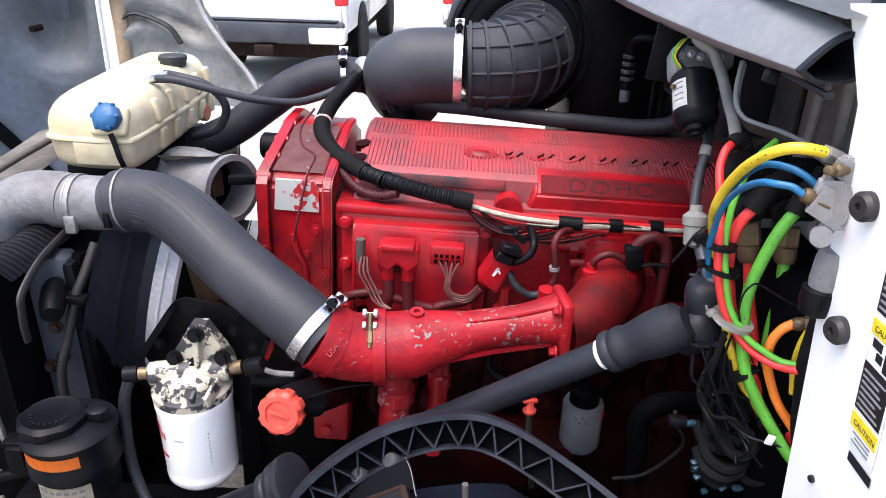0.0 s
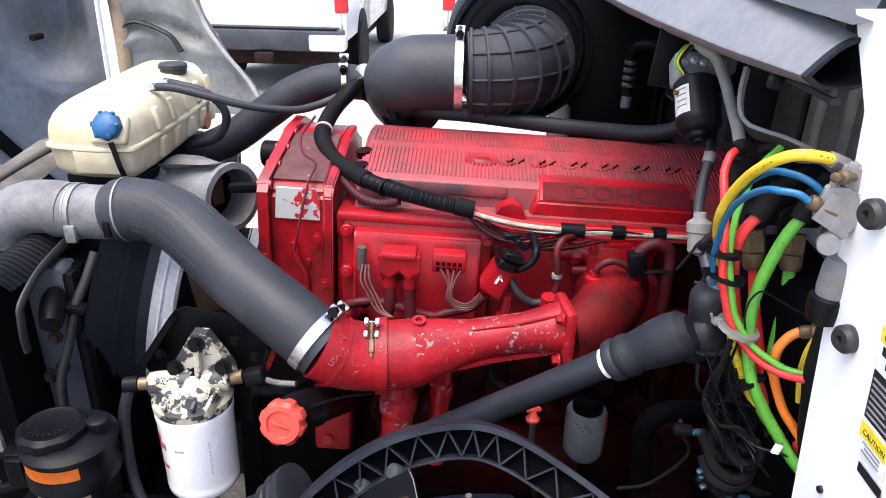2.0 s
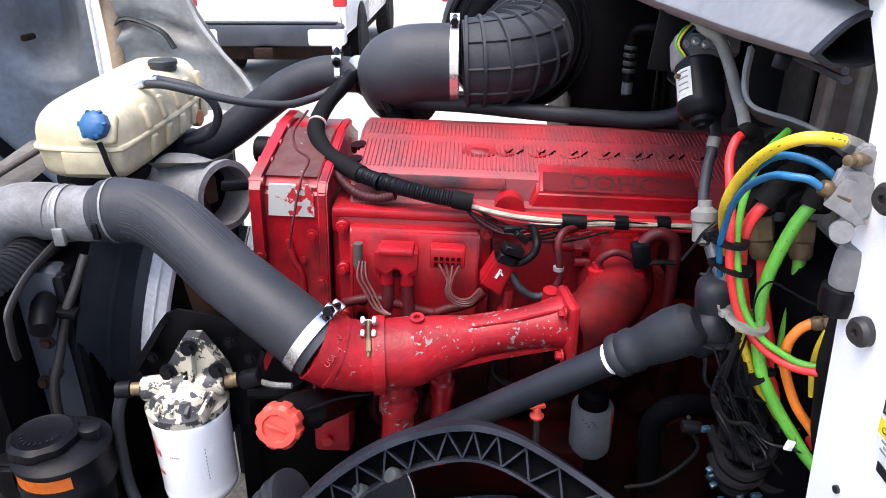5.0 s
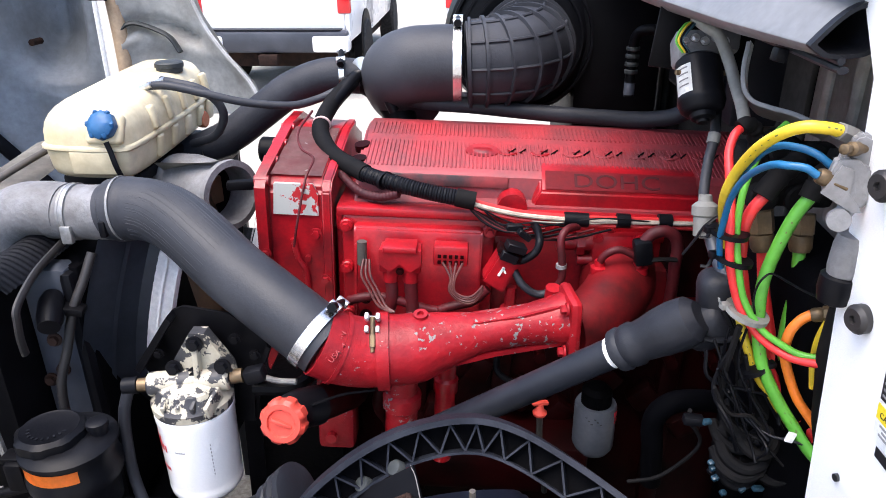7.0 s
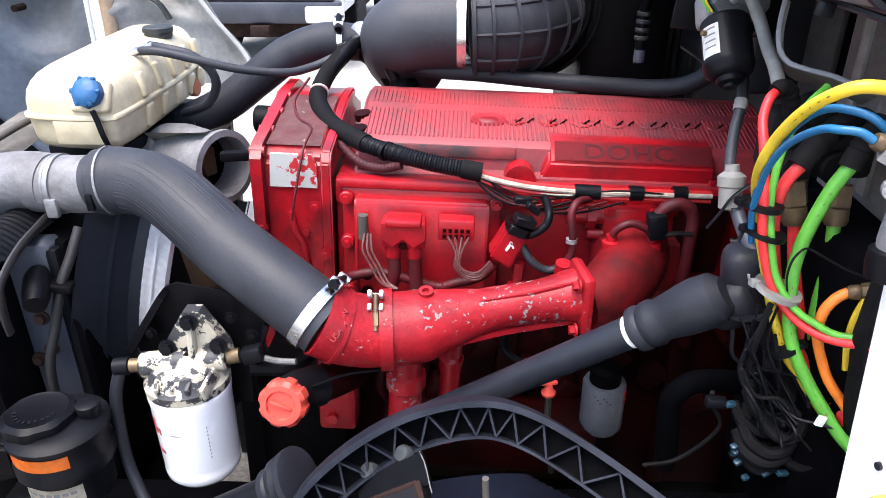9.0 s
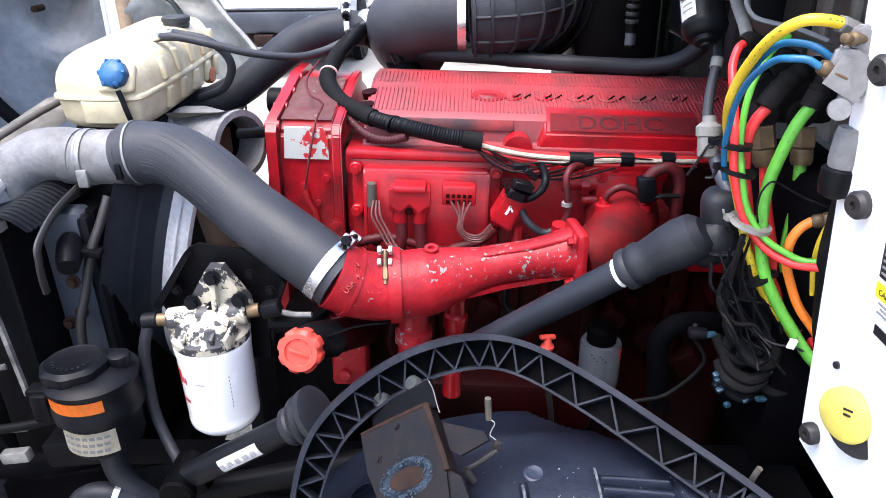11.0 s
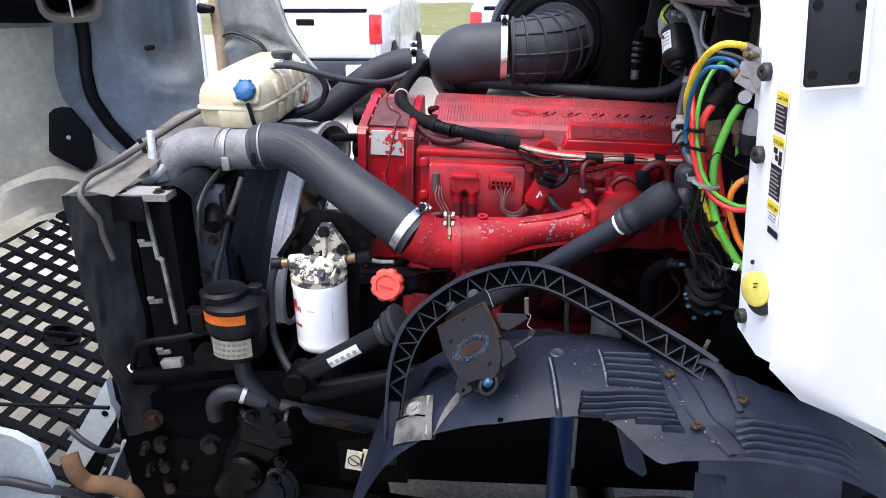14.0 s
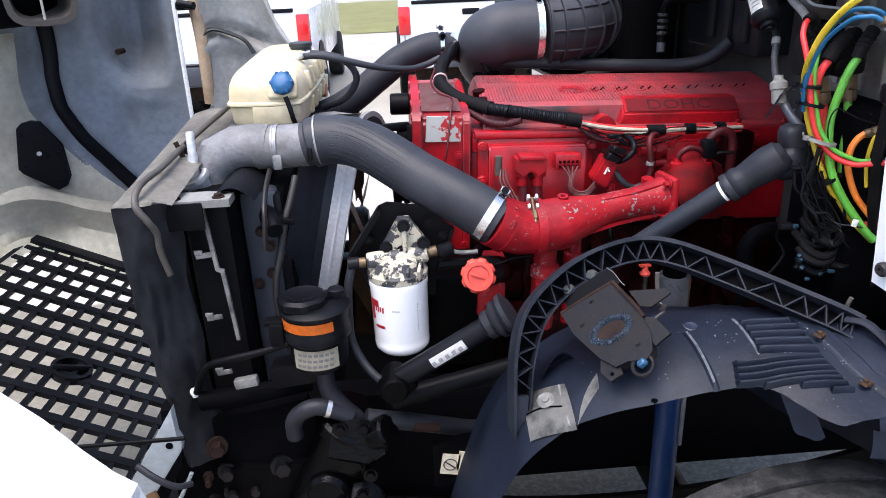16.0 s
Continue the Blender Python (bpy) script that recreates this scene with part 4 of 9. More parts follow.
prism(bm, [(1.19, 0.93), (1.19, 1.303), (1.205, 1.321), (1.42, 1.364), (1.50, 1.364), (1.5, 1.28), (1.21, 1.28), (1.21, 0.93)], lambda u, v, w: (w, u, v), -0.232, -0.214)
bmesh.ops.bevel(bm, geom=bm.edges[:], offset=0.003, segments=2, affect="EDGES")
epart("rear_flange", bm, RED, gh)
# Same red as the housing, with the shade low down coloured in.
epart("lower_case", span(B(), (-0.345, 1.19, 0.58), (-0.22, 1.69, 0.932), 0.01), RED_DARK, gh, "lower gear case, red paint darkened for shade")
bm = B()
prism(bm, [(-0.322, 1.258), (-0.238, 1.258), (-0.238, 1.300), (-0.248, 1.318), (-0.318, 1.318)], lambda u, v, w: (u, 1.193 + w, v), -0.004, 0.004)
epart("front_pad", bm, RED_PATCH, gh, "pad with paint flaked to grey alloy")
for x, z in ((-0.242, 1.225), (-0.228, 1.13), (-0.228, 1.0), (-0.34, 1.18), (-0.34, 1.05), (-0.34, 0.93)):
    epart("housing_bolt", hexbolt(B(), (x, 1.182, z), (0, -1, 0), 0.008, 0.009), RED, gh)
epart("housing_top", sheet(B(), lambda u, v: (-0.330 + 0.095 * u, 1.215 + 0.20 * v, 1.3265 + 0.0385 * v), 4, 6, 0.003), DUSTY_RED, gh, "dust covered housing top")
epart("housing_rib", tube(B(), [(-0.288, 1.19, 1.21), (-0.28, 1.188, 1.17), (-0.265, 1.188, 1.13), (-0.265, 1.188, 1.0)], 0.006, 8), RED, gh)
for z in (1.17, 1.08, 0.99):
    epart("core_plug", rod(B(), (-0.262, 1.197, z), (-0.262, 1.186, z), 0.006, seg=12), RED, gh)
# accessory drive nose and pulley
bm = B()
lathe(bm, [(0.05, 0), (0.085, 0.005), (0.088, 0.02), (0.078, 0.026), (0.088, 0.032), (0.088, 0.05), (0.04, 0.055)], (-0.352, 1.43, 1.12), (-1, 0, 0), 28)
epart("pulley", bm, STEEL_BLACK, label="black belt pulley")
for x, y, z, r in ((-0.39, 1.33, 1.245, 0.03), (-0.405, 1.42, 1.31, 0.028)):
    epart("idler", rod(B(), (x, y, z), (-0.352, y, z), r, seg=18, bev=0.004), STEEL_BLACK)
# valve cover
cover_prof = [(1.222, 1.262), (1.225, 1.280), (1.245, 1.286), (1.252, 1.326), (1.262, 1.334), (1.40, 1.366), (1.455, 1.374), (1.485, 1.372), (1.60, 1.325), (1.64, 1.262)]
bm = B()
prism(bm, cover_prof, lambda u, v, w: (w, u, v), -0.178, 0.72)
bmesh.ops.bevel(bm, geom=[e for e in bm.edges if abs(e.verts[0].co.x - e.verts[1].co.x) < 1e-4], offset=0.006, segments=2, affect="EDGES")
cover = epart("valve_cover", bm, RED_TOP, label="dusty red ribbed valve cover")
slope = math.atan2(0.032, 0.138)
for y0, y1, tag in ((1.268, 1.366, "front_ribs"), (1.390, 1.446, "rear_ribs")):
    bm = B()
    k, x = 0, -0.165
    while x < 0.70:
        za, zb = lerp(cover_prof[4:8], y0), lerp(cover_prof[4:8], y1)
        v = [bm.verts.new(p) for p in ((x, y0, za - 0.001), (x + 0.0042, y0, za - 0.001), (x + 0.0042, y1, zb - 0.001), (x, y1, zb - 0.001),
                                       (x + 0.0008, y0 + 0.001, za + 0.0026), (x + 0.0034, y0 + 0.001, za + 0.0026), (x + 0.0034, y1 - 0.001, zb + 0.0026), (x + 0.0008, y1 - 0.001, zb + 0.0026))]
        for q in ((4, 5, 6, 7), (0, 1, 5, 4), (1, 2, 6, 5), (2, 3, 7, 6), (3, 0, 4, 7)):
            bm.faces.new([v[i] for i in q])
        x += 0.0082
    r = epart(tag, bm, RED_TOP, cover)
    tagged(r, kind="stuff")
# raised maker's mark, left as plain flat strokes
for k in range(8):
    x = 0.052 + k * 0.063
    bm = B()
    y = 1.333 + 0.0012 * k
    z = lerp(cover_prof[4:8], y)
    t = math.degrees(slope)
    if k == 0:
        lathe(bm, [(0.033, 0), (0.031, 0.004), (0.024, 0.004), (0.021, 0.0035), (0.016, 0.0035), (0.014, 0.0045), (0, 0.0045)], (x + 0.008, y, z), (0, -0.23, 1), 26)
        bmesh.ops.scale(bm, vec=(1.05, 0.62, 1), verts=bm.verts, space=Matrix.Translation((-x, -y, 0)))
    else:
        tube(bm, [(x - 0.022, y - 0.002, z + 0.001), (x - 0.014, y - 0.010, z - 0.001), (x, y - 0.012, z - 0.001), (x + 0.012, y - 0.006, z + 0.001)], 0.0030, 8, flat=0.8)
        tube(bm, [(x - 0.004, y + 0.002, z + 0.002), (x + 0.004, y + 0.010, z + 0.001)], 0.0028, 6)
    m = epart("raised_mark", bm, RED if k < 3 else RED_TOP, cover, "raised stroke of a maker's mark")
    # Dark bars paint the shadow edges of the raised strokes.
    if k > 0:
        for s in (0.004, 0.024):
            epart("mark_shadow_edge", box(B(), (x + s, y + 0.002, z + 0.003), (0.0032, 0.021, 0.003), (t, 0, -42), 0.001), RED_DARK if k < 3 else BLACK_MATT, m)
epart("dark_strip", box(B(), (-0.008, 1.2485, 1.3165), (0.235, 0.006, 0.022), (-10, 0, 0), 0.002), SOOT_STRIP, cover, "blackened plain strip")
bm = B()
prism(bm, [(1.245, 1.266), (1.231, 1.270), (1.231, 1.309), (1.266, 1.339), (1.300, 1.344), (1.300, 1.27)], lambda u, v, w: (w, u, v), 0.150, 0.462)
for v in bm.verts:
    if v.co.z > 1.30 and v.co.x < 0.2:
        v.co.x += 0.018
bmesh.ops.bevel(bm, geom=bm.edges[:], offset=0.004, segments=2, affect="EDGES")
boss = epart("cover_boss", bm, RED, cover, "raised lettered boss")
epart("boss_face", sheet(B(), lambda u, v: (0.178 + 0.280 * u, 1.2335 + 0.030 * v, 1.3135 + 0.0258 * v), 6, 3, 0.0012), BOSS_RED, boss, "dusty sloped face of the boss")
bm = B()
letters(bm, "DOHC", 0.044, 0.0021, pose(0.228, 1.2390, 1.3165, 41, 0, 0) @ Matrix.Diagonal((1.24, 0.95, 1, 1)))
epart("lettering", bm, LETTER_RED, boss, "raised letters reading DOHC")
epart("cover_notch", lathe(B(), [(0.028, 0), (0.028, 0.05), (0.0, 0.05)], (0.118, 1.212, 1.279), (0, 1, 0), 20), RED, cover, "rounded coil recess")
for x in (-0.14, 0.02, 0.46, 0.58):
    epart("cover_bolt", hexbolt(B(), (x, 1.233, 1.28), (0, 0, 1), 0.007, 0.009), RED, cover)
# Flush discs: the shade of the bolt cut-outs is colour only.
for y in (1.29, 1.345):
    epart("end_scallop", rod(B(), (-0.176, y, lerp(cover_prof[4:8], y) - 0.012), (-0.178, y - 0.002, lerp(cover_prof[4:8], y) + 0.0012), 0.016, seg=18), RED_DARK, cover, "bolt recess with its shade painted on")
# control module on the side
bm = B()
span(bm, (-0.196, 1.190, 1.03), (0.088, 1.222, 1.262), 0.006)
for x, z in ((-0.186, 1.245), (0.078, 1.245), (-0.186, 1.16), (0.078, 1.06), (-0.186, 1.06)):
    rod(bm, (x, 1.196, z), (x, 1.178, z), 0.0125, seg=18, bev=0.002)
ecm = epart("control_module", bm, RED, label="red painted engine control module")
bm = B()
prism(bm, [(1.20, 1.03), (1.20, 1.252), (1.190, 1.2515), (1.173, 1.246), (1.168, 1.236), (1.160, 1.03)], lambda u, v, w: (w, u, v), -0.171, 0.065)
bmesh.ops.bevel(bm, geom=bm.edges[:], offset=0.004, segments=2, affect="EDGES")
epart("module_face", bm, RED, ecm, "ridged front of the module")
epart("module_rib", span(B(), (-0.166, 1.150, 1.05), (-0.162, 1.157, 1.222), 0.001), RED, ecm)
for x, z in ((-0.186, 1.245), (0.078, 1.245), (-0.186, 1.16), (-0.186, 1.06)):
    epart("module_bolt", hexbolt(B(), (x, 1.178, z), (0, -1, 0), 0.0075, 0.010), RED, ecm)
# Raised rings coloured dark to read as shaded recesses.
for z in (1.11, 1.075):
    epart("bolt_recess", lathe(B(), [(0.006, 0), (0.011, 0), (0.011, 0.004), (0.006, 0.004)], (-0.148, 1.155, z), (0, -1, 0), 16), RED_DARK, ecm, "bolt recess with its shade painted on")
bm = B()
span(bm, (-0.117, 1.112, 1.185), (-0.043, 1.15, 1.232), 0.004)
prism(bm, [(-0.117, 1.205), (-0.098, 1.19), (-0.08, 1.206), (-0.062, 1.19), (-0.043, 1.205), (-0.043, 1.232), (-0.117, 1.232)], lambda u, v, w: (u, 1.112 + w, v), -0.006, 0.004)
conn = epart("connector", bm, RED, ecm, "red W shaped module plug")
epart("plug_top", span(B(), (-0.11, 1.10, 1.228), (-0.05, 1.145, 1.240), 0.003), RED, conn)
for x in (-0.098, -0.062):
    epart("plug_stub", rod(B(), (x, 1.125, 1.165), (x, 1.125, 1.195), 0.014, seg=14), RED, conn)
epart("plug_screw", hexbolt(B(), (-0.08, 1.112, 1.19), (0, -1, 0), 0.005, 0.006), RED_DARK, conn)
conn = epart("connector", span(B(), (-0.022, 1.118, 1.20), (0.040, 1.15, 1.238), 0.004), RED, ecm, "red rectangular module plug")
# Dark red blocks stand in for the shaded pin slots.
for i in range(5):
    for j in range(2):
        epart("pin_slot", span(B(), (-0.014 + i * 0.010, 1.1155, 1.206 + j * 0.011), (-0.008 + i * 0.010, 1.119, 1.212 + j * 0.011)), RED_DARK, conn)
for x0, p in ((-0.062, [(-0.062, 1.125, 1.17), (-0.058, 1.12, 1.12), (-0.05, 1.11, 1.08), (-0.03, 1.10, 1.06)]), (-0.098, [(-0.098, 1.125, 1.17), (-0.095, 1.12, 1.14), (-0.10, 1.12, 1.11)])):
    epart("conduit", tube(B(), p, 0.012, 10, 10, shape=lambda s: 1 + 0.06 * math.sin(s * 120)), W_DARKRED, ecm)
bm = B()
rod(bm, (-0.152, 1.145, 1.185), (-0.152, 1.145, 1.23), 0.009, seg=12)
epart("sensor_plug", bm, PIPE_BROWN, ecm)
for k in range(3):
    epart("wire", tube(B(), [(-0.148 + k * 0.005, 1.135, 1.20), (-0.150 + k * 0.008, 1.12, 1.175), (-0.136 + k * 0.008, 1.112, 1.15), (-0.118 + k * 0.007, 1.10, 1.125), (-0.095 + k * 0.004, 1.09, 1.118)], 0.0024, 6), W_TAN, ecm)
for k in range(4):
    epart("wire", tube(B(), [(-0.005 + k * 0.012, 1.115, 1.21), (0.010 + k * 0.003, 1.105, 1.185), (0.009 + k * 0.003, 1.10, 1.162), (0.026 + k * 0.003, 1.098, 1.143 + k * 0.003), (0.052, 1.095, 1.142 + k * 0.005), (0.068, 1.095, 1.165 + k * 0.004)], 0.0022, 6), W_TAN, ecm)
# pressure sensor block beside the module
bm = B()
prism(bm, [(0.064, 1.186), (0.094, 1.240), (0.131, 1.233), (0.102, 1.159)], lambda u, v, w: (u, 1.09 + w, v), -0.012, 0.03)
bmesh.ops.bevel(bm, geom=bm.edges[:], offset=0.004, segments=2, affect="EDGES")
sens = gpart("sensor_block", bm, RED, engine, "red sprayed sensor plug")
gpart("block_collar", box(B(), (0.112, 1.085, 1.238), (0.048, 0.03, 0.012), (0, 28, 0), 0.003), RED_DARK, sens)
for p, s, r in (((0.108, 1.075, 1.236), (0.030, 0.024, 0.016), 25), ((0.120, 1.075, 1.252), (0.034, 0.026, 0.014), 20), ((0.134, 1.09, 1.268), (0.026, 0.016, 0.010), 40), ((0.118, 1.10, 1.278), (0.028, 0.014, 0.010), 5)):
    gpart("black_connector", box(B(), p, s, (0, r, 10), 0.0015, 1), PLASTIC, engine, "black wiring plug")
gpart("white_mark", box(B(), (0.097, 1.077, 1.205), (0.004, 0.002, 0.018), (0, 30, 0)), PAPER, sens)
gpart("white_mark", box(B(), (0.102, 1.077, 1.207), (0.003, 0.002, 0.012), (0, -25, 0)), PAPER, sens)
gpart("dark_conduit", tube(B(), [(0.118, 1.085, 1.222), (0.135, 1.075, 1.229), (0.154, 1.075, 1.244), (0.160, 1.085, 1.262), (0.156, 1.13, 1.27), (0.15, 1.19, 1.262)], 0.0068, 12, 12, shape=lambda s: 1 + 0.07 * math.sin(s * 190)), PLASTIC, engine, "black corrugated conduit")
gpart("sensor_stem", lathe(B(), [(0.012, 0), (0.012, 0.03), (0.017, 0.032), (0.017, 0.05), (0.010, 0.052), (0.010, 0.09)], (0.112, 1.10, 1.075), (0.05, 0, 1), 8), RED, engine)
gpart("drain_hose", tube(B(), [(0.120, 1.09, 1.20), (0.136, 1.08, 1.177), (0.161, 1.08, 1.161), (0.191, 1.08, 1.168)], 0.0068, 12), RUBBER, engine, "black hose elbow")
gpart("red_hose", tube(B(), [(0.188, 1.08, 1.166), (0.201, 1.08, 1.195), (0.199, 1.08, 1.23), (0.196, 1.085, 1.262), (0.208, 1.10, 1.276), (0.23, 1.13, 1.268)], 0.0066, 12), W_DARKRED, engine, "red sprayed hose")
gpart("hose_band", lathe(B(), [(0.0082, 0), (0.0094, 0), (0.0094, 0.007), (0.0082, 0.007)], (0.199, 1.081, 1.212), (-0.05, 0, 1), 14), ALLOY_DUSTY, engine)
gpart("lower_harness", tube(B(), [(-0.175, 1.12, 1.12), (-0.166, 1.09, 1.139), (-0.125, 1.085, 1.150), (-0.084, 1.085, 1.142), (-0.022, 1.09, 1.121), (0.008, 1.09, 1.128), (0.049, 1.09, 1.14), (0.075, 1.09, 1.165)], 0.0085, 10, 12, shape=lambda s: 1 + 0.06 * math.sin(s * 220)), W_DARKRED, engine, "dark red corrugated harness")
# fuel pump group towards the rear
bm = B()
span(bm, (0.258, 1.14, 1.185), (0.352, 1.22, 1.247), 0.010)
rod(bm, (0.198, 1.155, 1.228), (0.262, 1.155, 1.228), 0.015, seg=14)
rod(bm, (0.232, 1.155, 1.228), (0.246, 1.155, 1.228), 0.023, seg=6)
rod(bm, (0.235, 1.15, 1.196), (0.262, 1.15, 1.196), 0.010, seg=12)
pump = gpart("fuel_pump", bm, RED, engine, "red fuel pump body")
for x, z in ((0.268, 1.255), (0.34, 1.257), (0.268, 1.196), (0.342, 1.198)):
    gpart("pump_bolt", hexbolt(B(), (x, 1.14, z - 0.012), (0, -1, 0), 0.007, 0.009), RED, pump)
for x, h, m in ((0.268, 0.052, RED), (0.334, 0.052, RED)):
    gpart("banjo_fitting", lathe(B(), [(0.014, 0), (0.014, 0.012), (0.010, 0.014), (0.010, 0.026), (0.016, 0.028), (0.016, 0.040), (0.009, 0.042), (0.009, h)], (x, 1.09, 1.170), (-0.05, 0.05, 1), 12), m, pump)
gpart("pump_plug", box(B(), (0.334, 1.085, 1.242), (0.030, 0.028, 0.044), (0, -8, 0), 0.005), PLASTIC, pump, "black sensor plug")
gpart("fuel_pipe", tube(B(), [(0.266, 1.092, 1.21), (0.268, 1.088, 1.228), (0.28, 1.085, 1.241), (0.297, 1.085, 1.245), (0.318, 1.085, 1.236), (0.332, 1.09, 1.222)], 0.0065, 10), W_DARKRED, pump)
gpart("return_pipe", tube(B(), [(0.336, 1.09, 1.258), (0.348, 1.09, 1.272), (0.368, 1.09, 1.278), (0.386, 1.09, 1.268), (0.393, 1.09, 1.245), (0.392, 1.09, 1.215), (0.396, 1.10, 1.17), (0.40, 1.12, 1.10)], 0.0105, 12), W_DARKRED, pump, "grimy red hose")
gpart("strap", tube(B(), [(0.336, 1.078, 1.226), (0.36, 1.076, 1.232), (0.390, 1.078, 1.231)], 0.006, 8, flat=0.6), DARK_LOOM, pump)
epart("rear_casting", box(B(), (0.44, 1.20, 1.20), (0.08, 0.06, 0.14), bev=0.01), RED_DARK)
# intake manifold: elbow, pipe and rear plenum
bm = B()
tube(bm, [(-0.200, 0.963, 1.132), (-0.165, 0.970, 1.112), (-0.130, 0.980, 1.100), (-0.095, 0.987, 1.098)], 0.0585, 30)
band(bm, (-0.172, 0.969, 1.115), (0.86, 0.2, -0.45), 0.0590, 0.007, 0.0025)
elbow = part("manifold_elbow", bm, RED_WORN, engine, "red cast manifold elbow")
bm = B()
X_ = Vector((0.6, 0.53, 0.6)).normalized()
N_ = Vector((0.0, -0.75, 0.66)).normalized()
N_ = (N_ - X_ * N_.dot(X_)).normalized()
Y_ = N_.cross(X_)
q = Vector((-0.163, 0.922, 1.146)) - X_ * 0.024 + N_ * 0.001
letters(bm, "MADE IN\nUSA  4", 0.0125, 0.0014, Matrix(((X_.x, Y_.x, N_.x, q.x), (X_.y, Y_.y, N_.y, q.y), (X_.z, Y_.z, N_.z, q.z), (0, 0, 0, 1))))
part("cast_letters", bm, RED_WORN, elbow, "cast letters")
bm = B()
tube(bm, [(-0.095, 0.987, 1.098), (-0.05, 0.995, 1.10), (-0.005, 1.005, 1.108), (0.06, 1.015, 1.120), (0.12, 1.025, 1.127), (0.17, 1.035, 1.131), (0.215, 1.045, 1.134)], 0.06, 24, 8,
     shape=lambda s: lerp([(0, 1.0), (0.2, 0.98), (0.36, 0.8), (0.5, 0.58), (0.7, 0.56), (0.85, 0.66), (1, 0.80)], s))
pipe = part("manifold_pipe", bm, RED_CHIPPED, engine, "red manifold pipe with paint worn to grey")
part("vband", band(B(), (-0.098, 0.987, 1.098), (1, 0.1, 0), 0.0605, 0.02, 0.005), RED_WORN, pipe)
bm = B()
rod(bm, (-0.1085, 0.935, 1.128), (-0.111, 0.972, 1.172), 0.0042, seg=10)
rod(bm, (-0.1085, 0.940, 1.134), (-0.1095, 0.953, 1.149), 0.0065, seg=6)
part("vband_bolt", bm, BRASS, pipe, "dull V band bolt")
for k, (y, z) in enumerate(((0.973, 1.171), (0.963, 1.153))):
    bm = B()
    for x in (-0.1195, -0.1015):
        box(bm, (x, y - 0.004, z + 0.002), (0.007, 0.016, 0.011), (-48, 0, 0), 0.0015, 1)
    box(bm, (-0.1105, y + 0.004, z - 0.004), (0.024, 0.012, 0.004), (-48, 0, 0), 0.001, 1)
    part("vband_saddle", bm, ALLOY_BRIGHT, pipe, "bright V band saddle")
bm = B()
lathe(bm, [(0.017, 0), (0.017, 0.006), (0.012, 0.008), (0.012, 0.016), (0.006, 0.016), (0.005, 0.010), (0, 0.010)], (-0.036, 1.003, 1.148), (0, -0.2, 1), 18)
part("plug", bm, RED_WORN, pipe)
bm = B()
prism(bm, [(-0.035, 1.072), (0.0, 1.070), (0.09, 1.088), (0.20, 1.10), (0.20, 1.106), (0.09, 1.096), (0.0, 1.08), (-0.035, 1.08)], lambda u, v, w: (u, 0.985 + 0.16 * (u + 0.03) + w, v), -0.012, 0.02)
prism(bm, [(0.05, 1.142), (0.13, 1.15), (0.20, 1.166), (0.20, 1.172), (0.13, 1.158), (0.05, 1.15)], lambda u, v, w: (u, 0.99 + 0.16 * (u + 0.03) + w, v), -0.01, 0.03)
part("casting_rib", bm, RED_CHIPPED, pipe)
bm = B()
box(bm, (0.213, 1.04, 1.134), (0.022, 0.09, 0.105), (0, 0, 8), 0.01)
part("flange", bm, RED_WORN, pipe)
for z in (1.095, 1.175):
    part("flange_bolt", hexbolt(B(), (0.204, 1.0, z), (-1, -0.1, 0), 0.008, 0.012), RED_WORN, pipe)
bm = B()
lathe(bm, [(0.020, 0), (0.022, 0.004), (0.022, 0.016), (0.012, 0.018), (0.012, 0.026)], (0.185, 1.045, 1.145), (0, 0, 1), 14)
part("boost_sensor", bm, RED, pipe)
bm = B()
tube(bm, [(0.218, 1.045, 1.134), (0.26, 1.065, 1.14), (0.30, 1.11, 1.155), (0.33, 1.18, 1.165), (0.34, 1.25, 1.165)], 0.052, 22, 8, shape=lambda s: 1.0 + 0.25 * s)
box(bm, (0.335, 1.19, 1.145), (0.16, 0.08, 0.11), bev=0.03)
epart("plenum", bm, RED_SOOT, label="sooty red intake plenum, partly dimmed for shade")
epart("plenum_plug", rod(B(), (0.19, 1.09, 1.155), (0.19, 1.085, 1.185), 0.014, seg=12), RED)
# coolant and turbo pipes below the manifold
for (x, y, r, z0, z1, m, t) in ((-0.062, 0.995, 0.028, 0.86, 1.075, RED_WORN, "chipped red water pipe"), (0.012, 1.03, 0.018, 0.85, 1.085, RED, "red pipe with hex fitting")):
    bm = B()
    lathe(bm, [(r, 0), (r, z1 - z0 - 0.09), (r * 1.2, z1 - z0 - 0.085), (r * 1.2, z1 - z0 - 0.06), (r * 0.95, z1 - z0 - 0.055), (r * 0.95, z1 - z0)], (x - 0.005, y, z0), (0.02, 0, 1), 18)
    epart("water_pipe", bm, m, label=t)
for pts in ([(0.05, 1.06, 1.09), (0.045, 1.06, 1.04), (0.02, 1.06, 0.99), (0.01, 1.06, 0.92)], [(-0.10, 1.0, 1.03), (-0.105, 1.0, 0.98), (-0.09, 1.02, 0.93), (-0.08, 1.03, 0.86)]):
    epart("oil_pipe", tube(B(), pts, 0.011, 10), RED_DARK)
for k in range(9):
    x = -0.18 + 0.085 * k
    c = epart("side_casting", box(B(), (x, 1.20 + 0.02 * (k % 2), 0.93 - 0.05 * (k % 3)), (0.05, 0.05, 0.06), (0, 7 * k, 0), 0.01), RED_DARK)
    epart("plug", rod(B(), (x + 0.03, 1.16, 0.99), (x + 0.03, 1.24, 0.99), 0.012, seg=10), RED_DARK)
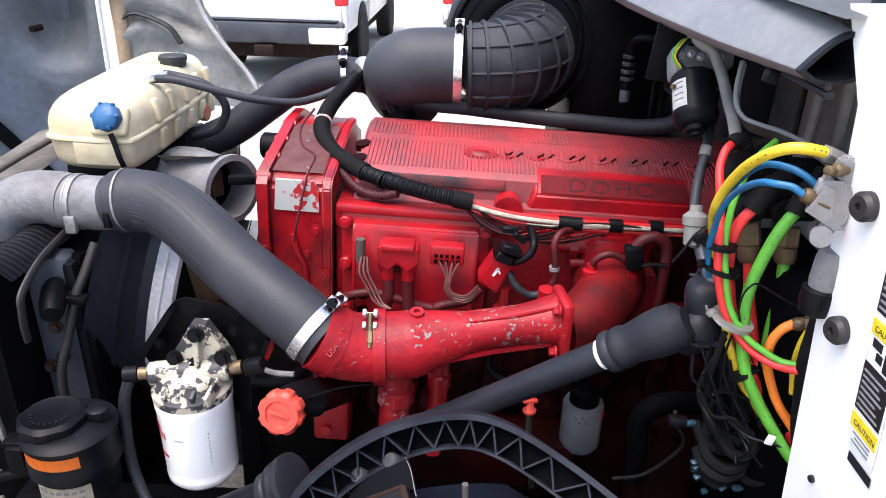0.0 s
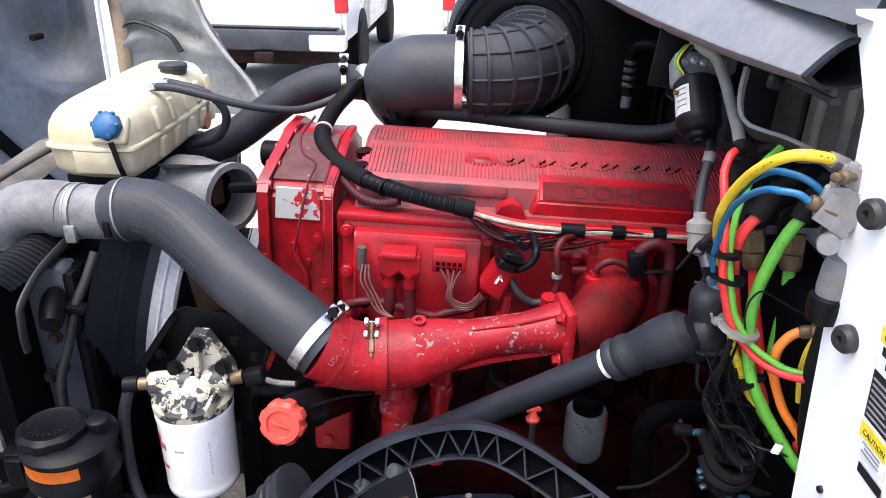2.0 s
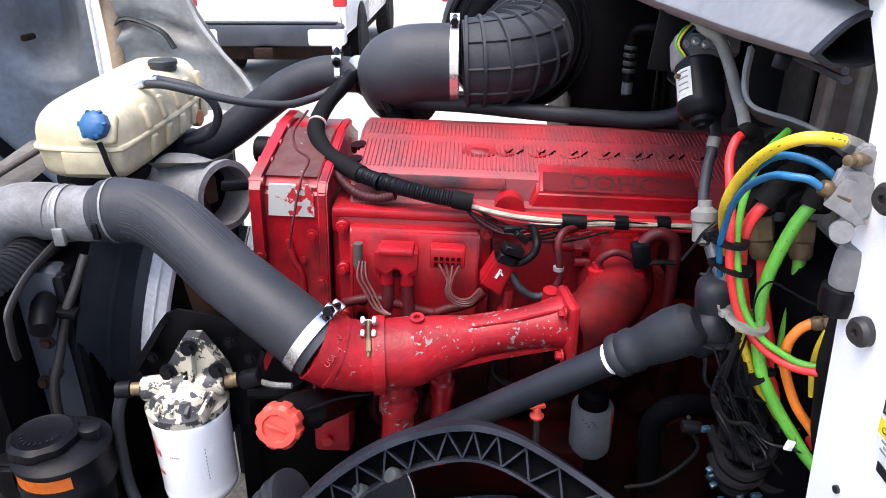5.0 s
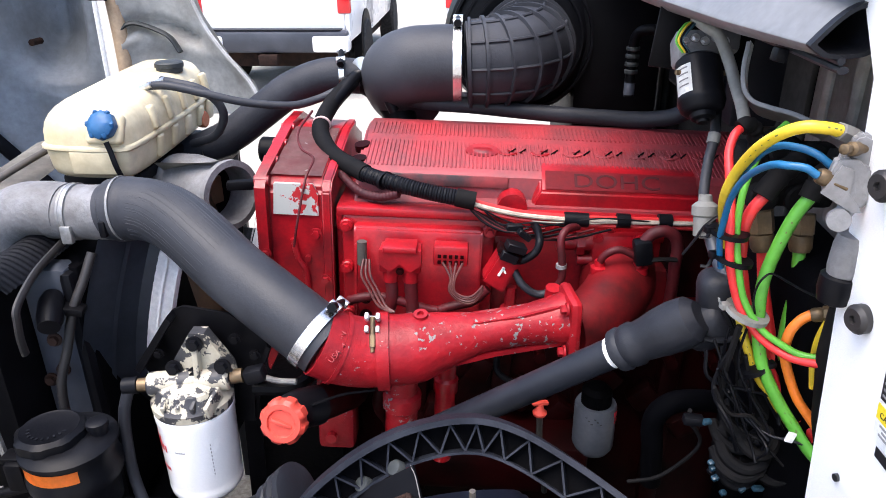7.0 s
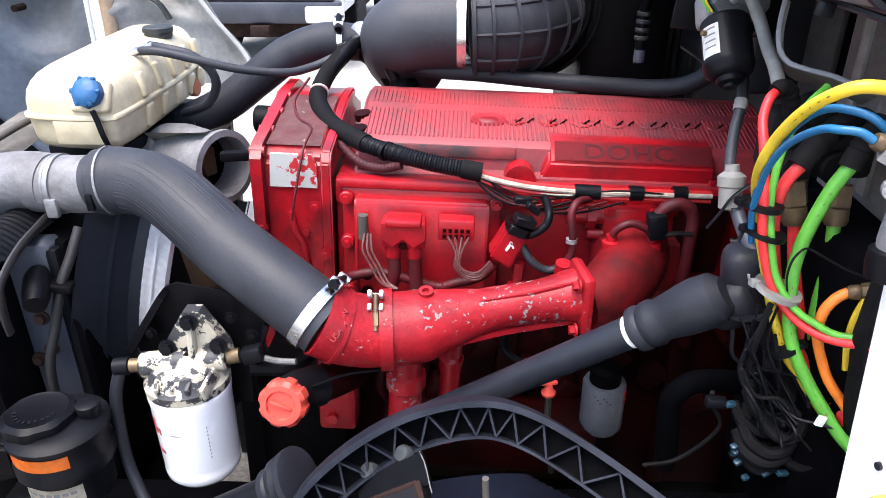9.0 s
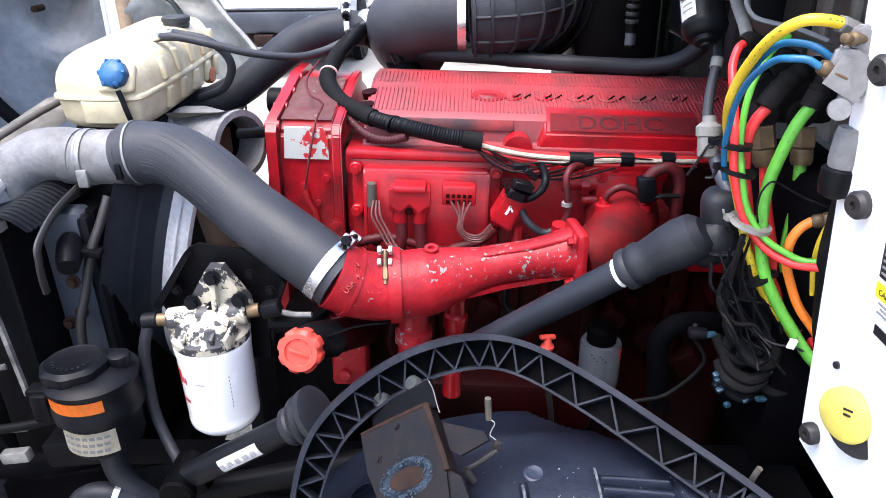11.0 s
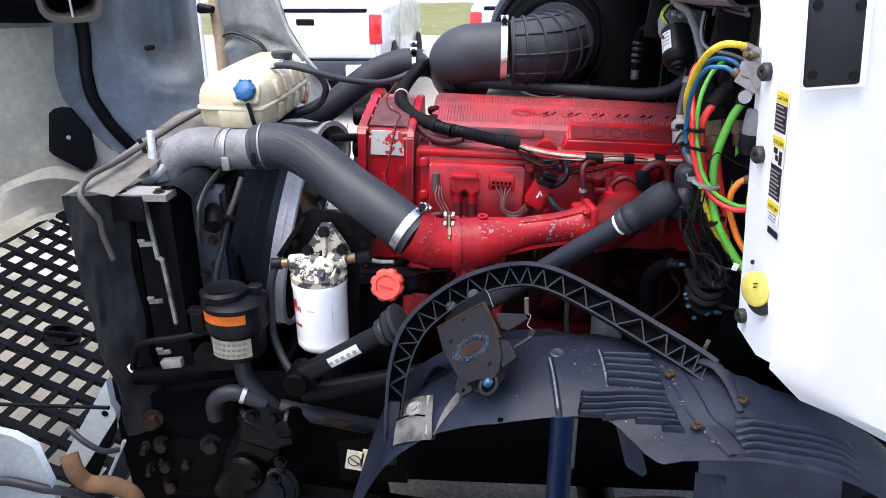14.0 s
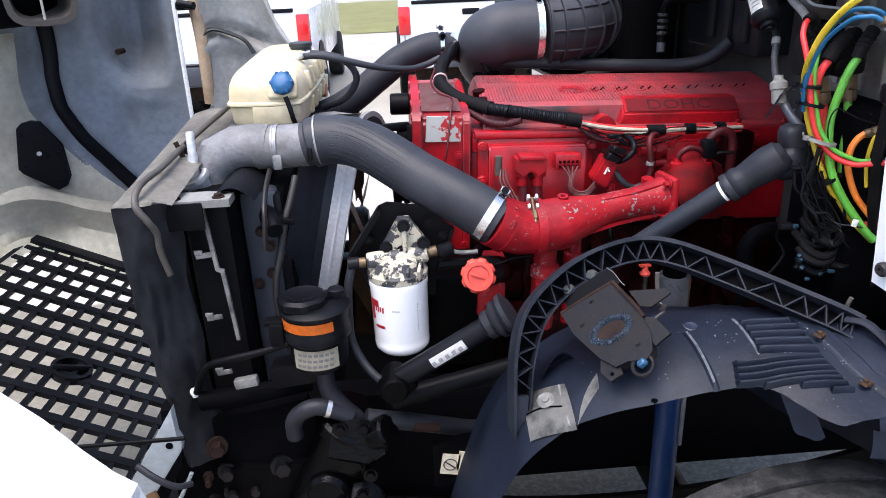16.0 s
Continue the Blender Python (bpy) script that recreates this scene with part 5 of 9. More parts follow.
# Black instead of red, to paint in the dark beside the filter.
epart("front_cover", span(B(), (-0.33, 1.02, 0.74), (-0.17, 1.24, 0.98), 0.02), LOW_BLACK, label="accessory cover coloured black for the shade there")
# Added block that fills a bright gap with dark; no known part.
epart("engine_mount", span(B(), (-0.40, 1.12, 0.30), (-0.20, 1.34, 0.90), 0.02), BLACK_MATT, label="black filler block behind the fuel filter")
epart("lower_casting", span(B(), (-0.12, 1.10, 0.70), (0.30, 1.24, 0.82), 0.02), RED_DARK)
bm = B()
for x, z in ((-0.20, 1.015), (-0.195, 0.96), (-0.16, 1.01), (-0.19, 0.91)):
    rod(bm, (x, 0.99, z), (x, 1.05, z), 0.010, seg=10)
span(bm, (-0.215, 1.0, 0.88), (-0.15, 1.06, 1.03), 0.008)
epart("accessory_bracket", bm, RED_WORN, label="chipped red accessory bracket")
for p in ([(0.10, 1.05, 1.08), (0.10, 1.02, 1.05), (0.14, 1.01, 1.035), (0.18, 1.02, 1.05)],):
    epart("vent_pipe", tube(B(), p, 0.006, 8), STEEL_BLACK)
epart("red_plug", lathe(B(), [(0.014, 0), (0.016, 0.006), (0.010, 0.012), (0.010, 0.022)], (0.135, 0.985, 1.035), (0, -0.3, 1), 12), RED_CAP, label="bright red plug")
# oil filter low on the side
OFC = Vector((0.298, 1.155, 0.030))
of = thing("oil_filter", (OFC.x, OFC.y, 0.72), "white oil filter low on the engine side, dimmed for shade", "oil filter")
part("can", lathe(B(), [(0.022, 0.737), (0.034, 0.739), (0.0405, 0.750), (0.0415, 0.756), (0.0415, 0.846), (0.0390, 0.852)], OFC, (0, 0, 1), 32), CAN_DIM, of)
part("filter_head", lathe(B(), [(0.030, 0.850), (0.030, 0.880), (0.020, 0.890)], OFC, (0, 0, 1), 24), BLACK_MATT, of)
for k in range(6):
    a = radians(-34 + 8 * k)
    part("print_bar", box(B(), OFC + Vector((0.0417 * math.sin(a), -0.0417 * math.cos(a), 0.838 - 0.006 * (k % 3))), (0.004, 0.001, 0.002), (0, 0, math.degrees(a))), PRINT_BLACK, of)
for k, z in enumerate((0.838, 0.822)):
    a = radians(58 + 4 * k)
    part("red_print", box(B(), OFC + Vector((0.0417 * math.sin(a), -0.0417 * math.cos(a), z)), (0.012, 0.001, 0.011 - 0.003 * k), (0, 0, math.degrees(a))), PRINT_RED, of, "red printed block")
# ---- charge air hose and pipe ----
hose = thing("charge_air_hose", (-0.42, 1.08, 1.2), "thick black rubber charge air hose with steel clamps", "hose")
HP = [(-0.605, 1.150, 1.278), (-0.555, 1.145, 1.287), (-0.50, 1.13, 1.283), (-0.45, 1.103, 1.268), (-0.40, 1.07, 1.243), (-0.35, 1.038, 1.214), (-0.295, 1.008, 1.187), (-0.24, 0.981, 1.158), (-0.186, 0.961, 1.124)]
part("tube", tube(B(), HP, 0.056, 40, 10, shape=lambda s: 0.93 if s < 0.03 else (1.03 if s < 0.12 else (1.0 if s < 0.94 else 0.985))), RUBBER, hose)
lines = B()
c = curve_pts(HP[1:-1], 8)
d = [(c[min(i + 1, len(c) - 1)] - c[max(i - 1, 0)]).normalized() for i in range(len(c))]
for k in range(30):
    a = radians(-120 + 8 * k + 2.5 * math.sin(k * 2.3))
    pts = []
    for i in range(3, int(len(c) * 0.62), 2):
        x, u, _ = basis(d[i])
        pts.append(c[i] + (x * math.sin(a) + u * math.cos(a)) * (0.0554 - 0.0008 * abs(i / len(c) - 0.3)))
    tube(lines, pts, 0.0010, 5, 2)
tagged(part("moulded_line", lines, RUBBER, hose, "fine lengthwise ribs"), kind="stuff")


def tclamp(parent, p, axis, r, w, name="clamp", bolt=True, side=(0, -0.6, 1)):
    """Band clamp with its screw block."""
    p, ax = Vector(p), Vector(axis).normalized()
    c = part(name, lathe(B(), [(r, -w / 2), (r + 0.0022, -w / 2), (r + 0.0022, w / 2), (r, w / 2)], p, ax, 36), BAND, parent, "bright steel band clamp")
    s = Vector(side)
    s = (s - ax * s.dot(ax)).normalized()
    t = ax.cross(s)
    if bolt:
        bm = B()
        q = p + s * (r + 0.008)
        rod(bm, q - t * 0.022, q + t * 0.018, 0.0065, seg=12)
        rod(bm, q + t * 0.018, q + t * 0.03, 0.0085, seg=6)
        part("clamp_screw", bm, PLASTIC, c, "dark clamp screw")
        for k in (-0.024, 0.012):
            part("trunnion", rod(B(), q + t * k - ax * 0.010, q + t * k + ax * 0.010, 0.007, seg=12), STEEL, c)
    return c


tclamp(hose, (-0.205, 0.9685, 1.1365), (0.78, -0.29, -0.50), 0.0575, 0.019, side=(-0.1, 0.35, 1))
part("wire_ring", lathe(B(), [(0.054, -0.002), (0.0588, -0.002), (0.0588, 0.002), (0.054, 0.002)], (-0.575, 1.147, 1.286), (1, -0.05, 0.1), 36), ZINC_DULL, hose, "thin wire clamp")
bm = B()
box(bm, (-0.592, 1.093, 1.268), (0.012, 0.012, 0.03), bev=0.003)
part("clamp_tail", bm, PLASTIC, hose)

cap = thing("charge_air_pipe", (-0.75, 1.17, 1.25), "dull cast aluminium charge air elbow on the cooler", "air pipe")
bm = B()
tube(bm, [(-0.60, 1.150, 1.278), (-0.64, 1.155, 1.275), (-0.68, 1.16, 1.274), (-0.72, 1.165, 1.272)], 0.050, 28, shape=lambda s: 1.0)
part("sleeve", bm, ALLOY_DUSTY, cap, "grey coated sleeve")
bm = B()
tube(bm, [(-0.69, 1.16, 1.276), (-0.73, 1.165, 1.278), (-0.78, 1.17, 1.270), (-0.825, 1.175, 1.235), (-0.84, 1.18, 1.17)], 0.050, 28)
box(bm, (-0.80, 1.18, 1.255), (0.12, 0.085, 0.08), (0, 10, 0), 0.03)
part("elbow", bm, ALLOY_DUSTY, cap, "sand cast aluminium elbow")
bm = B()
lathe(bm, [(0.0075, 0.080), (0.0095, 0.076), (0.0095, 0.030), (0.0115, 0.022), (0.0115, -0.050), (0.010, -0.060)], (-0.862, 1.13, 1.245), (0.03, 0.05, 1), 20)
lathe(bm, [(0.020, -0.045), (0.027, -0.040), (0.029, -0.004), (0.036, 0.0), (0.038, 0.008), (0.036, 0.015), (0.026, 0.017), (0.024, 0.006)], (-0.862, 1.125, 1.215), (-0.30, -0.35, 0.88), 28)
part("neck", bm, ALLOY_BRIGHT, cap, "bright flared neck")
c = part("clamp", lathe(B(), [(0.049, -0.0065), (0.0525, -0.0065), (0.0525, -0.003), (0.0516, -0.002), (0.0516, 0.002), (0.0525, 0.003), (0.0525, 0.0065), (0.049, 0.0065)], (-0.672, 1.157, 1.275), (1, -0.05, 0), 36), ZINC_DULL, cap, "dulled zinc band clamp")
box_bm = box(B(), (-0.668, 1.108, 1.25), (0.02, 0.012, 0.034), (0, 0, 0), 0.003)
part("clamp_screw", box_bm, ZINC_DULL, c)

# ---- radiator, cooler and shroud ----
rad = thing("radiator", (-0.72, 1.5, 0.55), "black radiator and charge air cooler stack, dusty edges", "radiator")
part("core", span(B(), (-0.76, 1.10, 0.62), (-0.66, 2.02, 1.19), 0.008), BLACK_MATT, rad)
part("side_tank", span(B(), (-0.765, 1.08, 0.62), (-0.672, 1.14, 1.195), 0.02), SHROUD, rad, "blue black radiator side tank")
cac = part("charge_air_cooler", span(B(), (-0.86, 0.985, 0.60), (-0.765, 2.02, 1.20), 0.008), STEEL_BLACK, rad, "black charge air cooler")
part("cooler_top", sheet(B(), lambda u, v: (-0.80 + 0.10 * u, 0.965 + 0.30 * v, 1.205 + 0.03 * math.sin(math.pi * u) + 0.0012 * math.sin(v * 140)), 14, 120, 0.012), PLASTIC_GREY, cac, "ribbed dark cooler tank")
bm = B()
prism(bm, [(-0.785, 1.20), (-0.775, 1.06), (-0.765, 1.055), (-0.755, 0.89), (-0.747, 0.89), (-0.757, 1.06), (-0.767, 1.065), (-0.777, 1.20)], lambda u, v, w: (u - 0.025, 0.95 + w, v), -0.006, 0.002)
part("edge_strip", bm, SCRAPED, rad, "bare metal edge strip")
for z in (1.093, 0.945, 0.805):
    bm = B()
    box(bm, (-0.822, 0.955, z), (0.035, 0.006, 0.012), (0, -6, 0), 0.002)
    box(bm, (-0.832, 0.953, z + 0.008), (0.018, 0.006, 0.010), (0, 0, 0), 0.002)
    part("mount_tab", bm, SCRAPED, rad, "bare metal tab")
part("condenser", span(B(), (-0.94, 1.0, 0.62), (-0.87, 2.0, 1.18), 0.008), STEEL_BLACK, rad)
part("top_bracket", prism(B(), [(-0.90, 0.93), (-0.745, 0.93), (-0.745, 0.985), (-0.80, 1.0), (-0.90, 1.0)], lambda u, v, w: (u, v, 1.218 + w), -0.012, 0.004), CAB_INNER, rad, "grey metal top bracket")
part("bracket_front", span(B(), (-0.895, 0.926, 1.16), (-0.80, 0.932, 1.218), 0.002), STEEL_BLACK, rad)
for x in (-0.86, -0.77):
    part("bracket_bolt", hexbolt(B(), (x, 0.95, 1.222), (0, 0, 1), 0.009, 0.008), RUST, rad)
shield = thing("radiator_side_shield", (-0.95, 0.92, 0.7), "worn grey black rubber shield beside the radiator", "shield")


def shield_fn(u, v):
    z = 0.60 + 0.625 * v
    x = lerp([(0.6, -0.925), (0.75, -0.935), (1.0, -0.965), (1.15, -0.975), (1.24, -0.97)], z) + (0.125 - 0.05 * (1 - v)) * u
    f = noise.noise((u * 2.2, v * 4.0, 7.0)) + 0.5 * noise.noise((u * 6, v * 11, 2.0))
    return x + 0.012 * noise.noise((1.0, v * 5, u * 2)), 0.90 - 0.012 * math.sin(u * math.pi) + 0.05 * u * u + 0.008 * math.sin(v * 9) + 0.016 * f, z


part("flap", sheet(B(), shield_fn, 26, 90, 0.006), RUBBER_DUSTY, shield)
part("top_fold", sheet(B(), lambda u, v: (-0.97 + 0.12 * u + 0.02 * v, 0.90 + 0.62 * v, 1.225 + 0.075 * v + 0.012 * math.sin(u * math.pi)), 10, 20, 0.006), DUST_TAN, shield, "tan dusted top edge")
# hard line along the radiator top
line = thing("hard_line", (-0.9, 1.2, 1.28), "brown grey coated steel line over the radiator", "pipe")
part("pipe", tube(B(), [(-0.885, 0.915, 1.07), (-0.892, 0.905, 1.13), (-0.888, 0.895, 1.17), (-0.895, 0.88, 1.20), (-0.915, 0.885, 1.235), (-0.915, 0.93, 1.262), (-0.90, 1.03, 1.272), (-0.89, 1.16, 1.285), (-0.86, 1.28, 1.31), (-0.84, 1.40, 1.325), (-0.83, 1.75, 1.34)], 0.007, 10, 10), PIPE_BROWN, line)
bm = B()
box(bm, (-0.885, 1.18, 1.27), (0.014, 0.03, 0.05), (0, 10, 0), 0.004)
tube(bm, [(-0.90, 1.15, 1.30), (-0.89, 1.15, 1.27), (-0.88, 1.14, 1.235)], 0.006, 8)
part("line_clip", bm, RUST, line)
part("drain_pipe", tube(B(), [(-0.632, 1.11, 1.215), (-0.645, 1.085, 1.17), (-0.66, 1.061, 1.126), (-0.676, 1.04, 1.054), (-0.69, 1.025, 1.0), (-0.695, 1.02, 0.94), (-0.69, 1.02, 0.86), (-0.67, 1.03, 0.78)], 0.0085, 12), LINE_DARK, rad, "dull brown drain pipe")
part("pipe_clip", box(B(), (-0.661, 1.058, 1.128), (0.045, 0.03, 0.014), (0, 12, 10), 0.003), STEEL_BLACK, rad)
part("top_arm", tube(B(), [(-0.69, 0.955, 1.10), (-0.686, 0.948, 1.13), (-0.681, 0.945, 1.165), (-0.681, 0.955, 1.19), (-0.685, 1.02, 1.215), (-0.69, 1.10, 1.225), (-0.70, 1.2, 1.23)], 0.0055, 10, flat=1.4), LINE_DARK, rad, "bent flat bar")
part("corner_knuckle", lathe(B(), [(0.0, -0.02), (0.016, -0.018), (0.022, 0.0), (0.022, 0.04), (0.018, 0.06)], (-0.695, 1.06, 1.14), (0.3, -0.8, -0.3), 18), PLASTIC, rad, "rounded tank corner")
for x, y, z in ((-0.70, 1.05, 1.07), (-0.705, 1.06, 1.0), (-0.74, 1.07, 0.97), (-0.72, 1.07, 1.10)):
    part("tank_bolt", hexbolt(B(), (x, y, z), (0.1, -1, 0.1), 0.009, 0.012), RUST, rad)
# shroud with its bright ring
shroud = thing("fan_shroud", (-0.58, 1.5, 0.6), "black plastic fan shroud with bright metal ring", "fan shroud")
SC = Vector((-0.55, 1.575, 1.03))


def round_shroud(r0, r1, d0, d1):
    """A piece of the shroud between two radii, leaning back at the top."""
    def fn(u, v):
        a = radians(153 + 190 * u)
        r = r0 + (r1 - r0) * v
        z = SC.z + r * math.sin(a)
        return -0.545 + 0.25 * (z - 1.09) + d0 + (d1 - d0) * v, SC.y + r * math.cos(a), z
    return fn


part("cone", sheet(B(), round_shroud(0.495, 0.407, -0.115, -0.05), 70, 8, 0.006), SHROUD, shroud, "smooth black shroud cone")
part("cone_step", sheet(B(), round_shroud(0.452, 0.446, -0.078, -0.072), 70, 3, 0.006), SHROUD, shroud)
part("collar", sheet(B(), round_shroud(0.408, 0.404, -0.052, -0.026), 70, 3, 0.006), SHROUD, shroud)
part("back_plate", span(B(), (-0.69, 1.08, 0.62), (-0.665, 2.06, 1.185), 0.012), PLASTIC, shroud, "black shroud back plate")
ring = part("ring", sheet(B(), round_shroud(0.404, 0.409, -0.034, 0.018), 80, 3, 0.004), SILVER, shroud, "bright aluminium shroud ring")
part("ring_lip", sheet(B(), round_shroud(0.414, 0.398, 0.018, 0.021), 80, 2, 0.004), SILVER, ring)
part("ring_bead", sheet(B(), round_shroud(0.4115, 0.4125, -0.012, -0.006), 80, 2, 0.004), SILVER, ring)
fan = thing("cooling_fan", (-0.47, 1.575, 1.02), "dusty amber cooling fan at rest behind the shroud", "fan")
part("hub", rod(B(), (-0.56, 1.575, 0.90), (-0.50, 1.575, 0.90), 0.08, seg=28, bev=0.01), STEEL_BLACK, fan)
part("fan_shaft", rod(B(), (-0.50, 1.575, 0.90), (-0.352, 1.575, 0.90), 0.04, seg=20), STEEL_BLACK, fan)
for k in range(9):
    a = 2 * math.pi * k / 9 + 0.66

    def blade(u, v, a=a):
        r = 0.09 + 0.265 * u
        w = (v - 0.5) * (0.10 + 0.05 * u)
        return -0.525 + w * 0.35, 1.575 + r * math.cos(a) - w * math.sin(a), 0.95 + r * math.sin(a) + w * math.cos(a)

    part("blade", sheet(B(), blade, 8, 4, 0.006), AMBER, fan)
# thermostat neck and bracket at the front of the engine
neck = thing("fan_bracket_duct", (-0.48, 1.4, 1.2), "dusty grey shroud mouth beside the engine front", "bracket")
MA = Vector((0.86, -0.50, 0.04)).normalized()
MC = Vector((-0.462, 1.375, 1.230))
part("mouth", lathe(B(), [(0.070, -0.17), (0.074, -0.12), (0.068, -0.06), (0.066, -0.012), (0.075, -0.008), (0.075, 0.004), (0.062, 0.005), (0.060, -0.02), (0.062, -0.10)], MC, MA, 40), ALLOY_DUSTY, neck, "dusty open pipe mouth")
part("inner_disc", lathe(B(), [(0.0, -0.072), (0.060, -0.070), (0.061, -0.10)], MC, MA, 30), BLACK_MATT, neck)
# Amber block added in place of the fan visible through the pipe.
part("amber_insert", box(B(), MC - MA * 0.060, (0.010, 0.052, 0.060), (0, 0, -30), 0.004), AMBER, neck, "patch standing in for the amber fan inside the mouth")
part("mouth_skirt", sheet(B(), lambda u, v: (-0.61 + 0.12 * u, 1.36 + 0.18 * v, 1.305 - 0.10 * (1 - u) * v - 0.03 * v), 8, 8, 0.006), CAB_INNER, neck, "dusty grey skirt")
bm = B()
box(bm, (-0.405, 1.33, 1.27), (0.09, 0.02, 0.02), (0, 0, 10), 0.005)
box(bm, (-0.365, 1.32, 1.20), (0.02, 0.02, 0.15), (0, 5, 0), 0.005)
part("arm", bm, STEEL_BLACK, neck, "black steel arm")

# ---- coolant tank ----
tank = thing("coolant_tank", (-0.68, 1.43, 1.30), "yellowed cream plastic coolant tank with blue cap", "coolant tank")


def tank_body(rows):
    """Rounded tank section that rises a little to the back; rows: (height, size, shift x, shift y)."""
    bm = B()
    base = [Vector(p) for p in ((-0.815, 1.345), (-0.808, 1.300), (-0.645, 1.288), (-0.612, 1.312), (-0.592, 1.69), (-0.62, 1.725), (-0.77, 1.725), (-0.797, 1.69))]
    for _ in range(3):
        base = [q for a, b in zip(base, base[1:] + base[:1]) for q in (a.lerp(b, 0.25), a.lerp(b, 0.75))]
    cx_, cy_ = -0.705, 1.51
    rings = []
    for z, k, dx, dy in rows:
        inset = (1 - k) * 0.19
        ring_ = []
        for p in base:
            d = Vector((p.x - cx_, p.y - cy_))
            x, y = cx_ + d.x * (1 - inset / 0.10) + dx, cy_ + d.y * (1 - inset / 0.21) + dy
            ring_.append(bm.verts.new((x, y, z + 0.062 * (y - 1.31))))
        rings.append(ring_)
    n_ = len(base)
    for a, b in zip(rings, rings[1:]):
        for i in range(n_):
            j = (i + 1) % n_
            bm.faces.new((a[i], a[j], b[j], b[i]))
    bm.faces.new(rings[0][::-1])
    bm.faces.new(rings[-1])
    return bm


part("lower_half", tank_body([(1.284, 0.86, 0, 0), (1.287, 0.90, 0, 0), (1.294, 0.935, 0, 0), (1.306, 0.955, 0, 0), (1.346, 0.975, 0, 0)]), CREAM, tank)
part("seam", tank_body([(1.3445, 0.972, 0, 0), (1.346, 0.992, 0, 0), (1.348, 1.0, 0, 0), (1.353, 1.0, 0, 0), (1.3555, 0.992, 0, 0), (1.357, 0.972, 0, 0)]), CREAM, tank)
part("upper_half", tank_body([(1.355, 0.975, 0, 0), (1.378, 0.968, 0, 0), (1.394, 0.955, 0, 0.003), (1.408, 0.925, 0, 0.008), (1.419, 0.885, 0, 0.016), (1.427, 0.83, 0, 0.026), (1.4315, 0.76, 0, 0.036), (1.4325, 0.66, 0, 0.042)]), CREAM, tank)
for y in (1.405, 1.475, 1.545, 1.615, 1.675):
    z = 0.062 * (y - 1.31)
    part("moulded_rib", box(B(), (-0.6155 + 0.05 * (y - 1.4), y, 1.384 + z), (0.016, 0.020, 0.050), (0, -9, -3), 0.006, 3), CREAM, tank)
    part("moulded_rib", box(B(), (-0.614 + 0.05 * (y - 1.4), y + 0.008, 1.322 + z), (0.014, 0.026, 0.048), (0, 7, -3), 0.006, 3), CREAM, tank)
part("front_panel", box(B(), (-0.700, 1.301, 1.322), (0.095, 0.012, 0.050), (4, 0, -2), 0.005, 3), CREAM, tank)
part("cap_pad", box(B(), (-0.668, 1.308, 1.388), (0.075, 0.020, 0.060), (-28, 0, -3), 0.010, 3), CREAM, tank)
q, ax = Vector((-0.664, 1.305, 1.392)), Vector((-0.10, -0.82, 0.50)).normalized()
part("filler_neck", rod(B(), q - ax * 0.02, q + ax * 0.012, 0.024, seg=22), CREAM, tank)
bc = part("blue_cap", lathe(B(), [(0.025, 0.0), (0.027, 0.004), (0.027, 0.018), (0.021, 0.025), (0.010, 0.028), (0, 0.028)], q + ax * 0.004, ax, 48, wob=lambda i, h: 1.0 + (0.05 if i % 6 < 2 else 0.0)), BLUE_CAP, tank, "blue ridged filler cap")
for k in range(6):
    a = k * math.pi / 3
    x, y, _ = basis(ax)
    e = q + ax * 0.022 + (x * math.cos(a) + y * math.sin(a)) * 0.0255
    part("cap_lug", box(B(), e, (0.009, 0.009, 0.011), (20, 0, 60 * k), 0.003), BLUE_CAP, bc)
part("cap_strap", tube(B(), [q + ax * 0.012 + Vector((0.004, -0.008, -0.03)), (-0.655, 1.285, 1.348), (-0.648, 1.283, 1.318), (-0.640, 1.292, 1.280)], 0.006, 8, flat=0.5), PLASTIC, tank, "black cap tether")
part("top_cap", lathe(B(), [(0.028, 0), (0.030, 0.004), (0.030, 0.012), (0.033, 0.013), (0.033, 0.022), (0.029, 0.025), (0, 0.025)], (-0.652, 1.610, 1.444), (0, 0, 1), 10), CAP_GREY, tank, "dark grey ridged pressure cap")
for p in ((-0.655, 1.455, 1.436), (-0.640, 1.490, 1.440)):
    part("hose_nipple", rod(B(), p, (p[0] + 0.03, p[1] - 0.01, p[2] + 0.012), 0.007, seg=10), STEEL, tank)
part("rust_stain_plug", rod(B(), (-0.612, 1.638, 1.328), (-0.594, 1.636, 1.328), 0.020, seg=18, bev=0.003), STAIN_ORANGE, tank, "rust stained side plug")
bm = B()
span(bm, (-0.79, 1.33, 1.262), (-0.63, 1.70, 1.287), 0.006)
part("tray", bm, PLASTIC, tank, "black support tray")

# coolant hoses
h = thing("radiator_hose", (-0.5, 1.6, 1.36), "large dusty black upper radiator hose", "hose")
part("tube", tube(B(), [(-0.66, 1.60, 1.255), (-0.60, 1.60, 1.265), (-0.52, 1.605, 1.302), (-0.44, 1.61, 1.36), (-0.37, 1.615, 1.408), (-0.29, 1.62, 1.436), (-0.215, 1.63, 1.432)], 0.040, 24, 8), RUBBER_DUSTY, h)
tclamp(h, (-0.255, 1.626, 1.437), (1, 0.1, 0), 0.041, 0.012, side=(0, -0.5, 1))
t = thing("thermostat_pipe", (-0.2, 1.6, 1.38), "black coolant pipe behind the valve cover", "pipe")
part("tube", tube(B(), [(-0.23, 1.63, 1.432), (-0.19, 1.63, 1.42), (-0.15, 1.62, 1.385), (-0.12, 1.60, 1.34), (-0.11, 1.58, 1.28)], 0.036, 20, 8), STEEL_BLACK, t)
